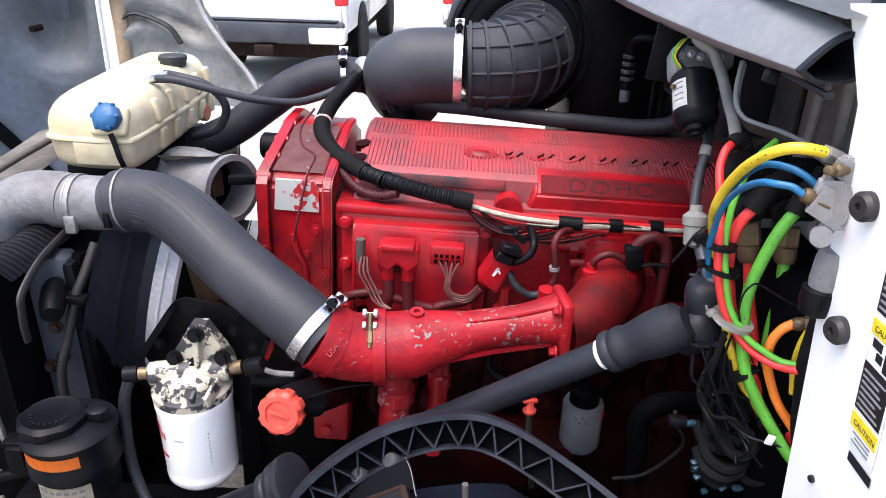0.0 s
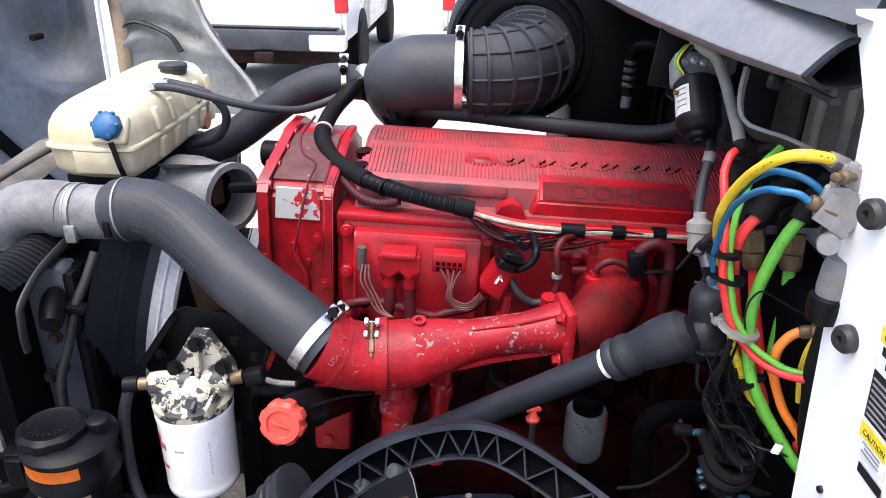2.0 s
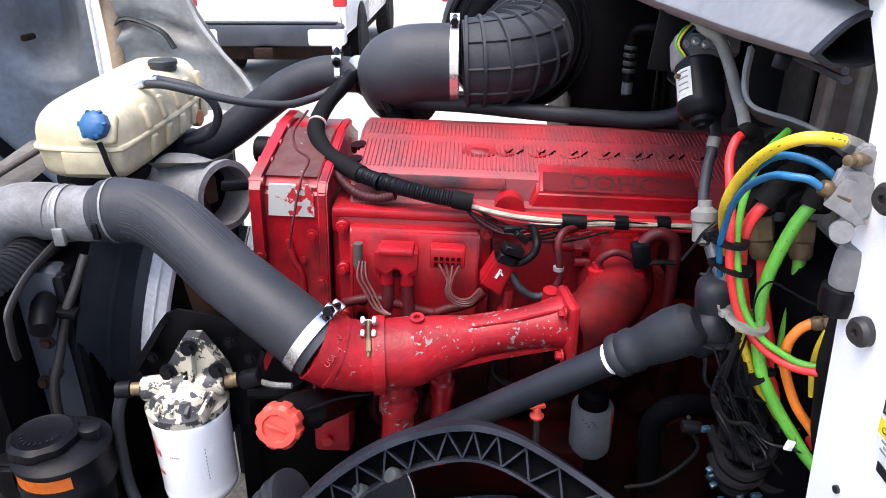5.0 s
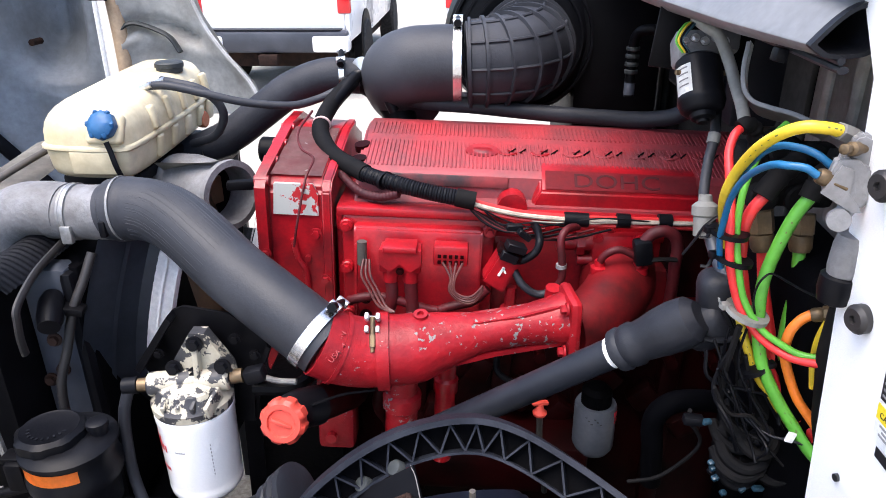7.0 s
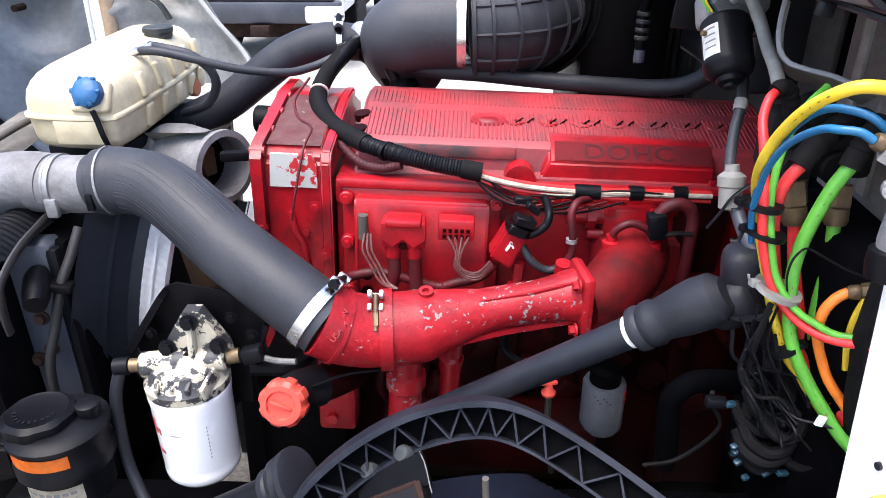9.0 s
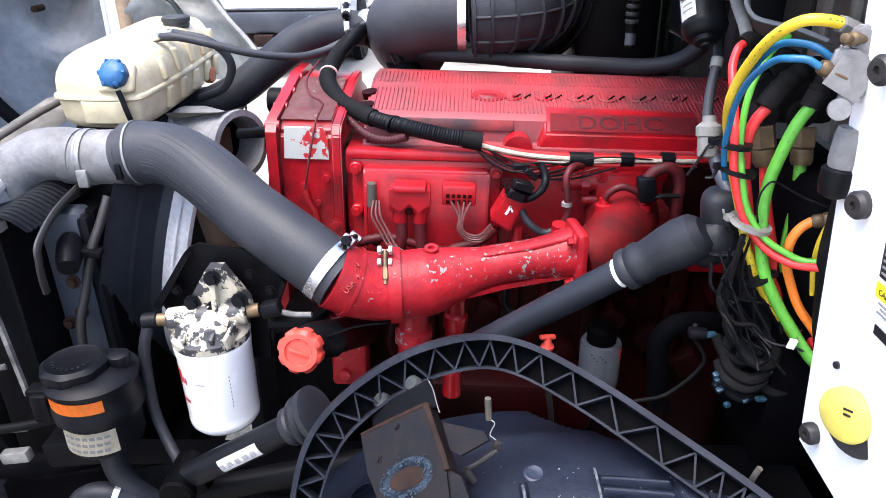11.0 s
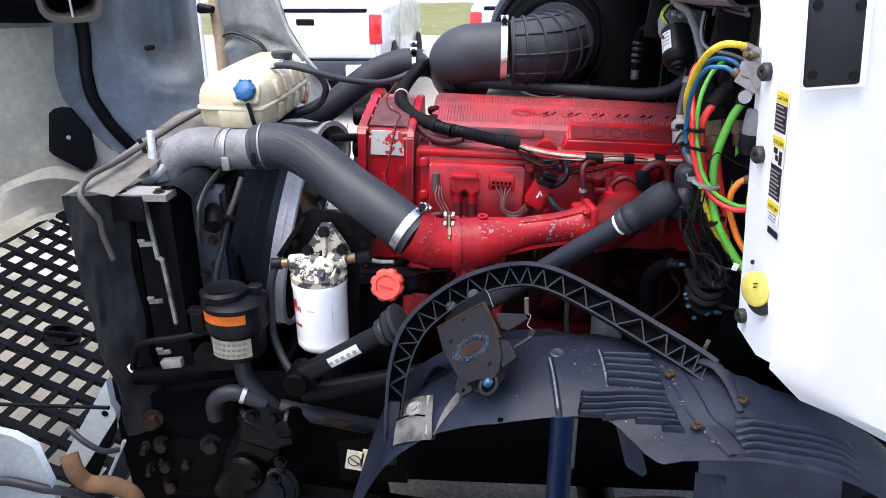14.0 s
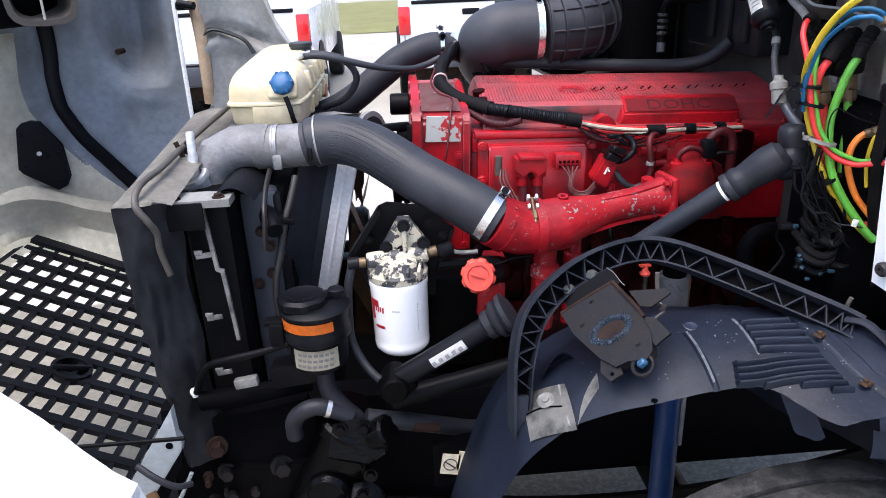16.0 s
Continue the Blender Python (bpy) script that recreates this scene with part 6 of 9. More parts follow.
for pts, r in (([(-0.635, 1.452, 1.444), (-0.60, 1.446, 1.446), (-0.569, 1.445, 1.442), (-0.514, 1.45, 1.428), (-0.439, 1.47, 1.406), (-0.352, 1.50, 1.393), (-0.304, 1.54, 1.397), (-0.262, 1.56, 1.412)], 0.0088),
               ([(-0.622, 1.49, 1.448), (-0.585, 1.472, 1.446), (-0.535, 1.47, 1.434), (-0.503, 1.48, 1.404), (-0.498, 1.49, 1.367), (-0.534, 1.52, 1.320), (-0.60, 1.55, 1.292)], 0.0095)):
    hh = thing("vent_hose", pts[2], "thin black coolant vent hose from the tank", "hose", "coolant vent hoses")
    part("tube", tube(B(), pts, r, 12, 10), RUBBER, hh)

# ---- air intake ----
elb = thing("intake_elbow", (-0.07, 1.55, 1.47), "smooth black rubber intake elbow with band clamp", "air intake")
part("tube", tube(B(), [(-0.10, 1.72, 1.36), (-0.125, 1.665, 1.40), (-0.125, 1.60, 1.445), (-0.09, 1.562, 1.468), (-0.04, 1.557, 1.473), (0.02, 1.557, 1.474)], 0.082, 36, 10), RUBBER, elb)
tclamp(elb, (0.012, 1.557, 1.474), (1, 0, 0), 0.0835, 0.018, side=(0, -0.1, 1))
bel = thing("intake_bellows", (0.12, 1.65, 1.49), "ribbed dusty black intake bellows", "air intake")
BP = [(0.03, 1.557, 1.474), (0.08, 1.56, 1.476), (0.13, 1.585, 1.48), (0.165, 1.64, 1.486), (0.175, 1.72, 1.49), (0.175, 1.86, 1.49)]
part("tube", tube(B(), BP, 0.088, 40, 12, shape=lambda s: 1.0 + 0.22 * s), RUBBER_DUSTY, bel)
c = curve_pts(BP, 12)
for k in (2, 9, 16, 23, 30, 37, 44, 52):
    d = c[k + 1] - c[k - 1]
    r = 0.088 * (1 + 0.22 * k / (len(c) - 1))
    part("ring", lathe(B(), [(r - 0.003, -0.004), (r + 0.008, -0.003), (r + 0.008, 0.003), (r - 0.003, 0.004)], c[k], d, 40), RUBBER_DUSTY, bel)
for k in range(10):
    a = 2 * math.pi * k / 10
    pts, up = [], None
    for i in range(3, len(c) - 2, 5):
        d = (c[i + 1] - c[i - 1]).normalized()
        x, y, _ = basis(d)
        r = 0.088 * (1 + 0.22 * i / (len(c) - 1)) + 0.001
        pts.append(c[i] + (x * math.cos(a) + y * math.sin(a)) * r)
    part("rib", tube(B(), pts, 0.004, 6, 4), RUBBER_DUSTY, bel)
ac = thing("air_cleaner", (0.2, 2.05, 1.2), "large black air cleaner housing at the firewall", "air cleaner")
part("face_disc", lathe(B(), [(0.09, -0.02), (0.14, -0.03), (0.185, -0.01), (0.195, 0.02), (0.195, 0.30), (0.15, 0.32)], (0.165, 1.84, 1.49), (0, 1, 0), 44), PLASTIC, ac)
for r in (0.12, 0.15, 0.175):
    part("disc_ring", lathe(B(), [(r - 0.004, 0), (r - 0.003, -0.036 + 0.1 * abs(r - 0.14)), (r + 0.003, -0.036 + 0.1 * abs(r - 0.14)), (r + 0.004, 0)], (0.165, 1.84, 1.49), (0, 1, 0), 44), PLASTIC, ac)
part("housing", span(B(), (0.30, 1.82, 1.05), (0.52, 2.3, 1.80), 0.02), STEEL_BLACK, ac)
# pipes behind the valve cover
for pts, r, m, lab_ in (([(-0.14, 1.58, 1.40), (-0.05, 1.55, 1.39), (0.05, 1.54, 1.385), (0.2, 1.53, 1.372), (0.33, 1.52, 1.365), (0.42, 1.5, 1.366), (0.48, 1.47, 1.385), (0.52, 1.44, 1.43)], 0.018, BOOT, "black wrapped cable run behind the engine"),
                        ([(-0.12, 1.60, 1.405), (-0.04, 1.57, 1.408), (0.03, 1.57, 1.40), (0.09, 1.6, 1.39)], 0.009, STEEL, "thin bright metal tube"),
                        ([(0.50, 1.62, 1.53), (0.44, 1.64, 1.535), (0.415, 1.66, 1.52), (0.412, 1.67, 1.47), (0.412, 1.67, 1.38)], 0.012, STEEL_BLACK, "black air conditioning line")):
    hh = thing("engine_line", pts[1], lab_, "pipe")
    part("tube", tube(B(), pts, r, 12, 8), m, hh)
    if r == 0.012:
        bm = B()
        for z in (1.485, 1.468, 1.45, 1.433):
            rod(bm, (0.412, 1.67, z), (0.412, 1.67, z + 0.010), 0.016, seg=14, bev=0.002)
        part("crimp", bm, CAP_GREY, hh, "ribbed metal crimp")
        part("line_label", lathe(B(), [(0.0125, 0), (0.0127, 0.002), (0.0127, 0.025), (0.0125, 0.027)], (0.412, 1.67, 1.385), (0, 0, 1), 12), CAN_DIM, hh)

# ---- wiring over the engine ----
loom = thing("wiring_loom", (0.1, 1.25, 1.27), "black conduit wiring loom across the valve cover front", "wiring")
LP = [(-0.225, 1.575, 1.432), (-0.258, 1.51, 1.400), (-0.272, 1.44, 1.370), (-0.264, 1.395, 1.352), (-0.228, 1.335, 1.330), (-0.158, 1.272, 1.314), (-0.086, 1.226, 1.308), (-0.022, 1.211, 1.297), (0.045, 1.205, 1.287)]
part("wrapped_loom", tube(B(), LP[:6], 0.0178, 16, 16), DARK_LOOM, loom, "dusty taped loom")
part("conduit", tube(B(), LP[4:], 0.0150, 16, 60, shape=lambda s: 1 + 0.055 * math.sin(s * 330)), PLASTIC, loom, "black corrugated conduit")
part("tape_wrap", tube(B(), [(0.018, 1.208, 1.291), (0.03, 1.206, 1.289), (0.052, 1.205, 1.285)], 0.0172, 14), DARK_LOOM, loom)
part("branch_conduit", tube(B(), [(-0.268, 1.40, 1.345), (-0.250, 1.355, 1.326), (-0.216, 1.305, 1.308), (-0.172, 1.255, 1.287), (-0.13, 1.232, 1.282), (-0.09, 1.222, 1.292)], 0.0085, 14, 30, shape=lambda s: 1 + 0.05 * math.sin(s * 190)), DARK_RED_LOOM, loom, "red dusted side conduit")
part("strap_tie", lathe(B(), [(0.0170, -0.003), (0.0195, -0.003), (0.0195, 0.003), (0.0170, 0.003)], (-0.118, 1.243, 1.310), (0.8, -0.5, -0.1), 20, wob=lambda i, h: 1 + 0.14 * math.cos(4 * math.pi * i / 20)), PLASTIC, loom, "black cable tie")
for k, (a, b) in enumerate((((0.05, 1.20, 1.284), (0.36, 1.196, 1.250)), ((0.06, 1.196, 1.279), (0.22, 1.19, 1.243)), ((0.055, 1.195, 1.277), (0.43, 1.192, 1.247)))):
    a, b = Vector(a), Vector(b)
    part("loose_wire", tube(B(), [a, a.lerp(b, 0.25) + Vector((0, -0.004, -0.020 - 0.004 * k)), a.lerp(b, 0.6) + Vector((0, -0.008, -0.014 + 0.008 * k)), b], 0.0016, 6), (PAPER_OLD, PLASTIC, PLASTIC)[k], loom, "thin loose wire")
for k, (m, dz, dy) in enumerate(((W_RED, -0.006, 0), (W_CREAM, 0.004, -0.004), (STEEL_BLACK, 0.001, 0.008), (W_RED, 0.007, 0.004))):
    part("wire", tube(B(), [(0.03, 1.205 + dy, 1.282 + dz), (0.09, 1.198 + dy, 1.268 + dz), (0.15, 1.196 + dy, 1.258 + dz), (0.25, 1.197 + dy, 1.250 + dz), (0.36, 1.195 + dy, 1.248 + dz), (0.45, 1.19 + dy, 1.248 + dz)], 0.0046, 8, 8), m, loom)
for x in (0.215, 0.235, 0.31, 0.385):
    part("black_tape", tube(B(), [(x, 1.197, 1.2605 - 0.05 * min(x - 0.1, 0.15)), (x + 0.024, 1.197, 1.2595 - 0.05 * min(x - 0.1, 0.15))], 0.0135, 10), PLASTIC, loom)
for k in range(6):
    part("thin_wire", tube(B(), [(0.04, 1.20, 1.275), (0.07 + 0.012 * k, 1.185, 1.25 - 0.004 * k), (0.11 + 0.02 * k, 1.18, 1.235 - 0.003 * k), (0.15 + 0.03 * k, 1.185, 1.24)], 0.0022, 5), (PLASTIC, W_DARKRED, PLASTIC)[k % 3], loom)
part("pink_tie", lathe(B(), [(0.017, -0.002), (0.0195, -0.002), (0.0195, 0.002), (0.017, 0.002)], (-0.271, 1.435, 1.369), (-0.05, 0.9, 0.38), 20), PINK, loom, "pale pink cable tie")
part("sprayed_wire", tube(B(), [(-0.285, 1.42, 1.40), (-0.30, 1.35, 1.375), (-0.285, 1.30, 1.355), (-0.255, 1.265, 1.345), (-0.262, 1.22, 1.32), (-0.275, 1.185, 1.25), (-0.285, 1.18, 1.20)], 0.0026, 6), W_DARKRED, loom)
bm = B()
tube(bm, [(-0.205, 1.62, 1.435), (-0.220, 1.58, 1.438), (-0.245, 1.53, 1.412), (-0.262, 1.49, 1.392)], 0.0150, 12)
tube(bm, [(-0.19, 1.60, 1.445), (-0.17, 1.56, 1.44), (-0.15, 1.55, 1.41), (-0.13, 1.55, 1.37)], 0.012, 10)
part("loom_root", bm, PLASTIC, loom)
part("ear_clip", lathe(B(), [(0.02, -0.004), (0.026, -0.004), (0.026, 0.004), (0.02, 0.004)], (-0.205, 1.60, 1.455), (0.3, 0.9, -0.2), 16), STEEL, loom)
# ---- fuel filter ----
ff = thing("fuel_filter", (-0.407, 0.935, 0.86), "white spin-on fuel filter under a flaking cream filter head", "fuel filter")
FC = Vector((-0.411, 0.937, 0.0))
part("can", lathe(B(), [(0.044, 0.852), (0.054, 0.855), (0.0605, 0.864), (0.0615, 0.876), (0.0602, 0.882), (0.0612, 0.888), (0.0630, 1.006), (0.0645, 1.012), (0.0645, 1.022), (0.060, 1.026), (0.054, 1.026)], FC, (0.0, 0.0, 1), 44), CAN, ff, "white enamelled filter can")


def on_can(a, z, r=0.0632):
    a = radians(a)
    return Vector((FC.x + r * math.sin(a), FC.y - r * math.cos(a), z))


def can_print(a0, a1, z0, z1, material, name):
    part(name, sheet(B(), lambda u, v: on_can(a0 + (a1 - a0) * u, z0 + (z1 - z0) * v, 0.0632 - 0.0152 * max(0.0, 1.006 - z0 - (z1 - z0) * v) + 0.0002), 6, 2, 0.0004), material, ff)


can_print(-75, -46, 0.972, 0.988, PRINT_RED, "red_mark")
can_print(-72, -60, 0.940, 0.972, PRINT_RED, "red_mark")
for k in range(4):
    can_print(-56 + k * 6, -52 + k * 6, 0.962 - 0.002 * (k % 2), 0.974, PRINT_RED, "red_mark")
can_print(-60, -34, 0.922, 0.929, PRINT_RED, "red_mark")
for k in range(5):
    can_print(-16 + k * 3.2, -14 + k * 3.2, 0.966, 0.969, PRINT_GREY, "print_bar")
for k in range(9):
    can_print(36, 37.4, 0.915 + k * 0.0075, 0.919 + k * 0.0075, PRINT_GREY, "print_bar")
bm = B()
lathe(bm, [(0.056, 1.020), (0.065, 1.026), (0.066, 1.040), (0.060, 1.046), (0.052, 1.066), (0.03, 1.076)], FC, (0, 0, 1), 36)
rod(bm, (-0.475, 0.925, 1.066), (-0.345, 0.940, 1.072), 0.020, seg=20, bev=0.003)
prism(bm, [(-0.055, 0.0), (0.055, 0.0), (0.05, 0.022), (0.012, 0.078), (-0.012, 0.078), (-0.05, 0.018)], lambda u, v, w: (-0.392 + u, 0.950 + 0.1 * v + w, 1.073 + v), -0.014, 0.010)
bmesh.ops.remove_doubles(bm, verts=bm.verts, dist=0.0001)
fh = part("filter_head", bm, CREAM_CHIP, ff, "cream filter head with flaking paint")
for k in range(4):
    part("head_rib", box(B(), (-0.44 + 0.026 * k, 0.90, 1.05), (0.008, 0.045, 0.03), (20, 0, 12 - 8 * k), 0.003), CREAM_CHIP, fh)
part("head_web", box(B(), (-0.392, 0.934, 1.11), (0.010, 0.022, 0.07), (-8, 0, 0), 0.003), CREAM_CHIP, fh)
for x, z in ((-0.392, 1.139), (-0.432, 1.093), (-0.352, 1.098), (-0.398, 1.082)):
    part("head_bolt", hexbolt(B(), (x, 0.934, z), (0, -1, 0.1), 0.0095, 0.012), PLASTIC, fh)
part("head_fitting", rod(B(), (-0.478, 0.925, 1.066), (-0.492, 0.923, 1.066), 0.011, seg=14), BRASS, fh, "brass fitting")
part("head_fitting", rod(B(), (-0.344, 0.940, 1.073), (-0.325, 0.943, 1.075), 0.012, seg=14), BRASS, fh, "brass fitting")
part("hose_end", rod(B(), (-0.492, 0.923, 1.066), (-0.515, 0.921, 1.064), 0.014, seg=12), PLASTIC, fh, "black fuel line end")
part("hose_end", box(B(), (-0.305, 0.945, 1.076), (0.035, 0.026, 0.026), (0, -15, 0), 0.006), PLASTIC, fh, "black fuel line end")
fl = thing("fuel_line", (-0.51, 0.91, 0.95), "black rubber fuel line down beside the filter", "hose")
part("tube", tube(B(), [(-0.507, 0.92, 1.062), (-0.518, 0.91, 1.02), (-0.522, 0.905, 0.96), (-0.52, 0.90, 0.89), (-0.49, 0.87, 0.84), (-0.45, 0.83, 0.82), (-0.41, 0.80, 0.82)], 0.0095, 10), BOOT, fl)
fb = thing("filter_bracket", (-0.4, 0.985, 1.05), "black steel mounting plate behind the fuel filter", "bracket")
prism(bm := B(), [(-0.515, 1.07), (-0.445, 1.17), (-0.425, 1.178), (-0.35, 1.165), (-0.288, 1.115), (-0.29, 1.10), (-0.325, 1.02), (-0.33, 0.95), (-0.47, 0.95), (-0.505, 1.05)], lambda u, v, w: (u, 0.985 + w, v), 0.0, 0.006)
prism(bm, [(-0.515, 1.07), (-0.445, 1.17), (-0.438, 1.162), (-0.505, 1.062)], lambda u, v, w: (u, 0.985 + w, v), -0.025, 0.0)
prism(bm, [(-0.288, 1.118), (-0.325, 1.02), (-0.319, 1.018), (-0.282, 1.112)], lambda u, v, w: (u, 0.985 + w, v), -0.02, 0.0)
part("plate", bm, STEEL_BLACK, fb)
for x, z in ((-0.338, 1.13), (-0.308, 1.10), (-0.47, 1.10)):
    part("plate_bolt", hexbolt(B(), (x, 0.965, z), (0, -1, 0), 0.007, 0.007), STEEL_BLACK, fb)
part("arm", tube(B(), [(-0.32, 0.97, 1.03), (-0.25, 0.98, 1.03), (-0.22, 1.05, 1.03)], 0.012, 8), STEEL_BLACK, fb)

# oil filler
of_ = thing("oil_filler", (-0.23, 0.9, 1.03), "faded red oil filler cap on a black neck", "oil filler")
q, ax = Vector((-0.241, 0.885, 1.037)), Vector((-0.1, -0.95, 0.28)).normalized()
part("cap", lathe(B(), [(0.034, 0.0), (0.037, 0.003), (0.037, 0.022), (0.031, 0.028), (0.023, 0.028), (0.022, 0.024), (0.0, 0.024)], q, ax, 64, wob=lambda i, h: 1.0 - (0.09 if i % 8 < 3 else 0.0) * (1 if h < 0.025 else 0)), RED_CAP, of_, "faded red ribbed cap")
part("cap_bar", box(B(), q + ax * 0.026, (0.034, 0.008, 0.006), (-16, 25, 0), 0.002), RED_CAP, of_)
part("neck", tube(B(), [q + ax * -0.06 + Vector((0.03, 0, 0)), q + ax * -0.03 + Vector((0.008, 0, 0.002)), q + ax * 0.002], 0.033, 20), PLASTIC, of_, "black filler neck")
part("neck_pipe", tube(B(), [q + ax * -0.05 + Vector((0.02, 0, 0)), (-0.19, 0.97, 1.01), (-0.17, 1.05, 0.97), (-0.18, 1.12, 0.93)], 0.030, 16), RED_DARK, of_)
part("stay", tube(B(), [(-0.305, 0.95, 1.072), (-0.27, 0.94, 1.068), (-0.235, 0.935, 1.07)], 0.005, 8), SCRAPED, of_)
part("dip_wire", tube(B(), [(-0.205, 0.90, 1.05), (-0.16, 0.93, 1.05), (-0.11, 0.95, 1.046)], 0.0025, 6), STEEL_BLACK, of_)

# ---- power steering reservoir ----
ps = thing("power_steering_reservoir", (-0.583, 0.857, 0.85), "black and cream power steering reservoir with orange band", "reservoir")
PC = Vector((-0.586, 0.857, -0.003))
part("bowl", lathe(B(), [(0.035, 0.872), (0.056, 0.876), (0.060, 0.885), (0.062, 0.945)], PC, (0, 0, 1), 40), PLASTIC, ps, "black stained bowl")
part("lid", lathe(B(), [(0.064, 0.940), (0.071, 0.945), (0.072, 0.962), (0.068, 0.968), (0.0685, 0.999), (0.073, 1.002), (0.073, 1.008), (0.064, 1.014), (0.050, 1.018), (0.0, 1.020)], PC, (0, 0, 1), 44), PLASTIC, ps, "black moulded lid")
part("orange_band", sheet(B(), lambda u, v: PC + Vector((0.0695 * math.sin(radians(-72 + 108 * u)), -0.0695 * math.cos(radians(-72 + 108 * u)), 0.974 + 0.022 * v)), 20, 2, 0.0006), STICKER_ORANGE, ps, "orange sticker band")
part("label", sheet(B(), lambda u, v: PC + Vector((0.0625 * math.sin(radians(-48 + 92 * u)), -0.0625 * math.cos(radians(-48 + 92 * u)), 0.888 + 0.045 * v)), 20, 2, 0.0006), PAPER_OLD, ps, "aged paper label")
for k in range(3):
    for j in range(7):
        a = -40 + 10.5 * j + 2 * k
        part("print_bar", sheet(B(), lambda u, v: PC + Vector((0.0632 * math.sin(radians(a + 8 * u)), -0.0632 * math.cos(radians(a + 8 * u)), 0.894 + 0.013 * k + 0.006 * v)), 2, 1, 0.0003), PRINT_GREY, ps)
part("cap", lathe(B(), [(0.046, 1.012), (0.050, 1.016), (0.050, 1.031), (0.043, 1.037), (0.038, 1.035), (0.0, 1.037)], PC + Vector((-0.022, -0.004, 0)), (0, 0, 1), 48, wob=lambda i, h: 1.0 + (0.045 if i % 6 < 3 and 1.013 < h < 1.034 else 0)), PLASTIC, ps, "black ridged screw cap")
for k in range(10):
    a = radians(200 + 16 * k)
    part("cap_mark", box(B(), PC + Vector((-0.022 + 0.030 * math.cos(a), -0.004 + 0.030 * math.sin(a), 1.0375)), (0.005, 0.003, 0.0012), (0, 0, math.degrees(a))), PLASTIC_GREY, ps)
part("bleeder", lathe(B(), [(0.014, 1.01), (0.014, 1.028), (0.017, 1.028), (0.017, 1.037), (0.014, 1.039), (0, 1.039)], PC + Vector((0.045, 0.012, 0)), (0, 0, 1), 20), PLASTIC, ps, "black small breather cap")
bm = B()
tube(bm, [(-0.868, 0.885, 0.800), (-0.848, 0.865, 0.845), (-0.822, 0.845, 0.885), (-0.78, 0.83, 0.905), (-0.70, 0.825, 0.922), (-0.645, 0.83, 0.935)], 0.008, 10)
box(bm, (-0.665, 0.83, 0.955), (0.03, 0.02, 0.055), (0, 0, 0), 0.006)
box(bm, (-0.66, 0.845, 0.98), (0.06, 0.03, 0.012), (0, 0, 0), 0.004)
part("bracket", bm, STEEL_BLACK, ps, "bent black mounting rod")
part("suction_hose", tube(B(), [(-0.58, 0.84, 0.86), (-0.575, 0.84, 0.81), (-0.55, 0.84, 0.765), (-0.52, 0.85, 0.72), (-0.50, 0.86, 0.66)], 0.020, 14), BOOT, ps)

# ---- brace over the wheel arch ----
brace = thing("fender_brace", (0.1, 0.65, 0.8), "arched black composite fender brace with truss webbing", "brace")
AP = [(-0.216, 0.585, 0.79), (-0.212, 0.61, 0.90), (-0.204, 0.64, 0.985), (-0.180, 0.675, 1.048), (-0.125, 0.71, 1.094), (-0.05, 0.735, 1.131), (0.035, 0.747, 1.148), (0.105, 0.735, 1.143), (0.19, 0.69, 1.118), (0.29, 0.612, 1.086), (0.345, 0.566, 1.068), (0.374, 0.542, 1.055)]
ac_ = curve_pts(AP, 8)
arch = []
for i, p in enumerate(ac_):
    d = (ac_[min(i + 1, len(ac_) - 1)] - ac_[max(i - 1, 0)]).normalized()
    side = Vector((0.10, -0.86, 0.5))
    o = (side - d * side.dot(d)).normalized()
    u = d.cross(o)
    if u.dot(arch[-1][3] if arch else Vector((-1, 0, 0))) < 0:
        u = -u
    arch.append((p, d, o, u, min(1.0, 0.55 + 0.45 * i / 22)))


def strip(o0, o1, u0, u1, a=0, z=len(arch)):
    """A bar of rectangular section along the arch: across from o0 to o1, and from u0 to u1 above the line."""
    bm = B()
    rings = []
    for p, d, o, u, k in arch[a:z]:
        rings.append([bm.verts.new(p + o * q + u * w * k) for q, w in ((o0, u0), (o1, u0), (o1, u1), (o0, u1))])
    for q, w in zip(rings, rings[1:]):
        for k in range(4):
            bm.faces.new((q[k], q[(k + 1) % 4], w[(k + 1) % 4], w[k]))
    bm.faces.new(rings[0])
    bm.faces.new(rings[-1])
    return bm


def arch_at(s):
    i = max(0, min(len(arch) - 2, int(s)))
    f = s - i
    return [arch[i][k].lerp(arch[i + 1][k], f) for k in (0, 2, 3)] + [arch[i][4]]


def truss_bar(s0, v0, s1, v1, thick=0.0013):
    """One thin web of the truss, from v0 below the line at s0 to v1 at s1."""
    p, o, u, k = arch_at(s0)
    a = p + u * v0 * k
    p, o, u, k = arch_at(s1)
    b = p + u * v1 * k
    bm = B()
    n = (b - a).cross(o).normalized() * thick
    v = [bm.verts.new(q + o * w + n * t) for q in (a, b) for w, t in ((-0.012, -1), (0.009, -1), (0.009, 1), (-0.012, 1))]
    for f in ((0, 1, 2, 3), (7, 6, 5, 4), (0, 4, 5, 1), (1, 5, 6, 2), (2, 6, 7, 3), (3, 7, 4, 0)):
        bm.faces.new([v[j] for j in f])
    part("truss_rib", bm, BRACE, brace)


part("top_flange", strip(-0.034, 0.018, -0.004, 0.004), BRACE, brace, "worn grey black top flange")
part("bottom_flange", strip(-0.012, 0.014, -0.043, -0.0395), BRACE, brace)
part("web", strip(-0.014, -0.011, -0.040, 0.0), BLACK_MATT, brace, "black web behind the truss")
part("foot", strip(-0.004, 0.010, -0.036, 0.0, 0, 10), BRACE, brace, "smooth lower foot")
steps = 20
s_first, s_pitch = 10.0, (len(arch) - 12.0) / 20
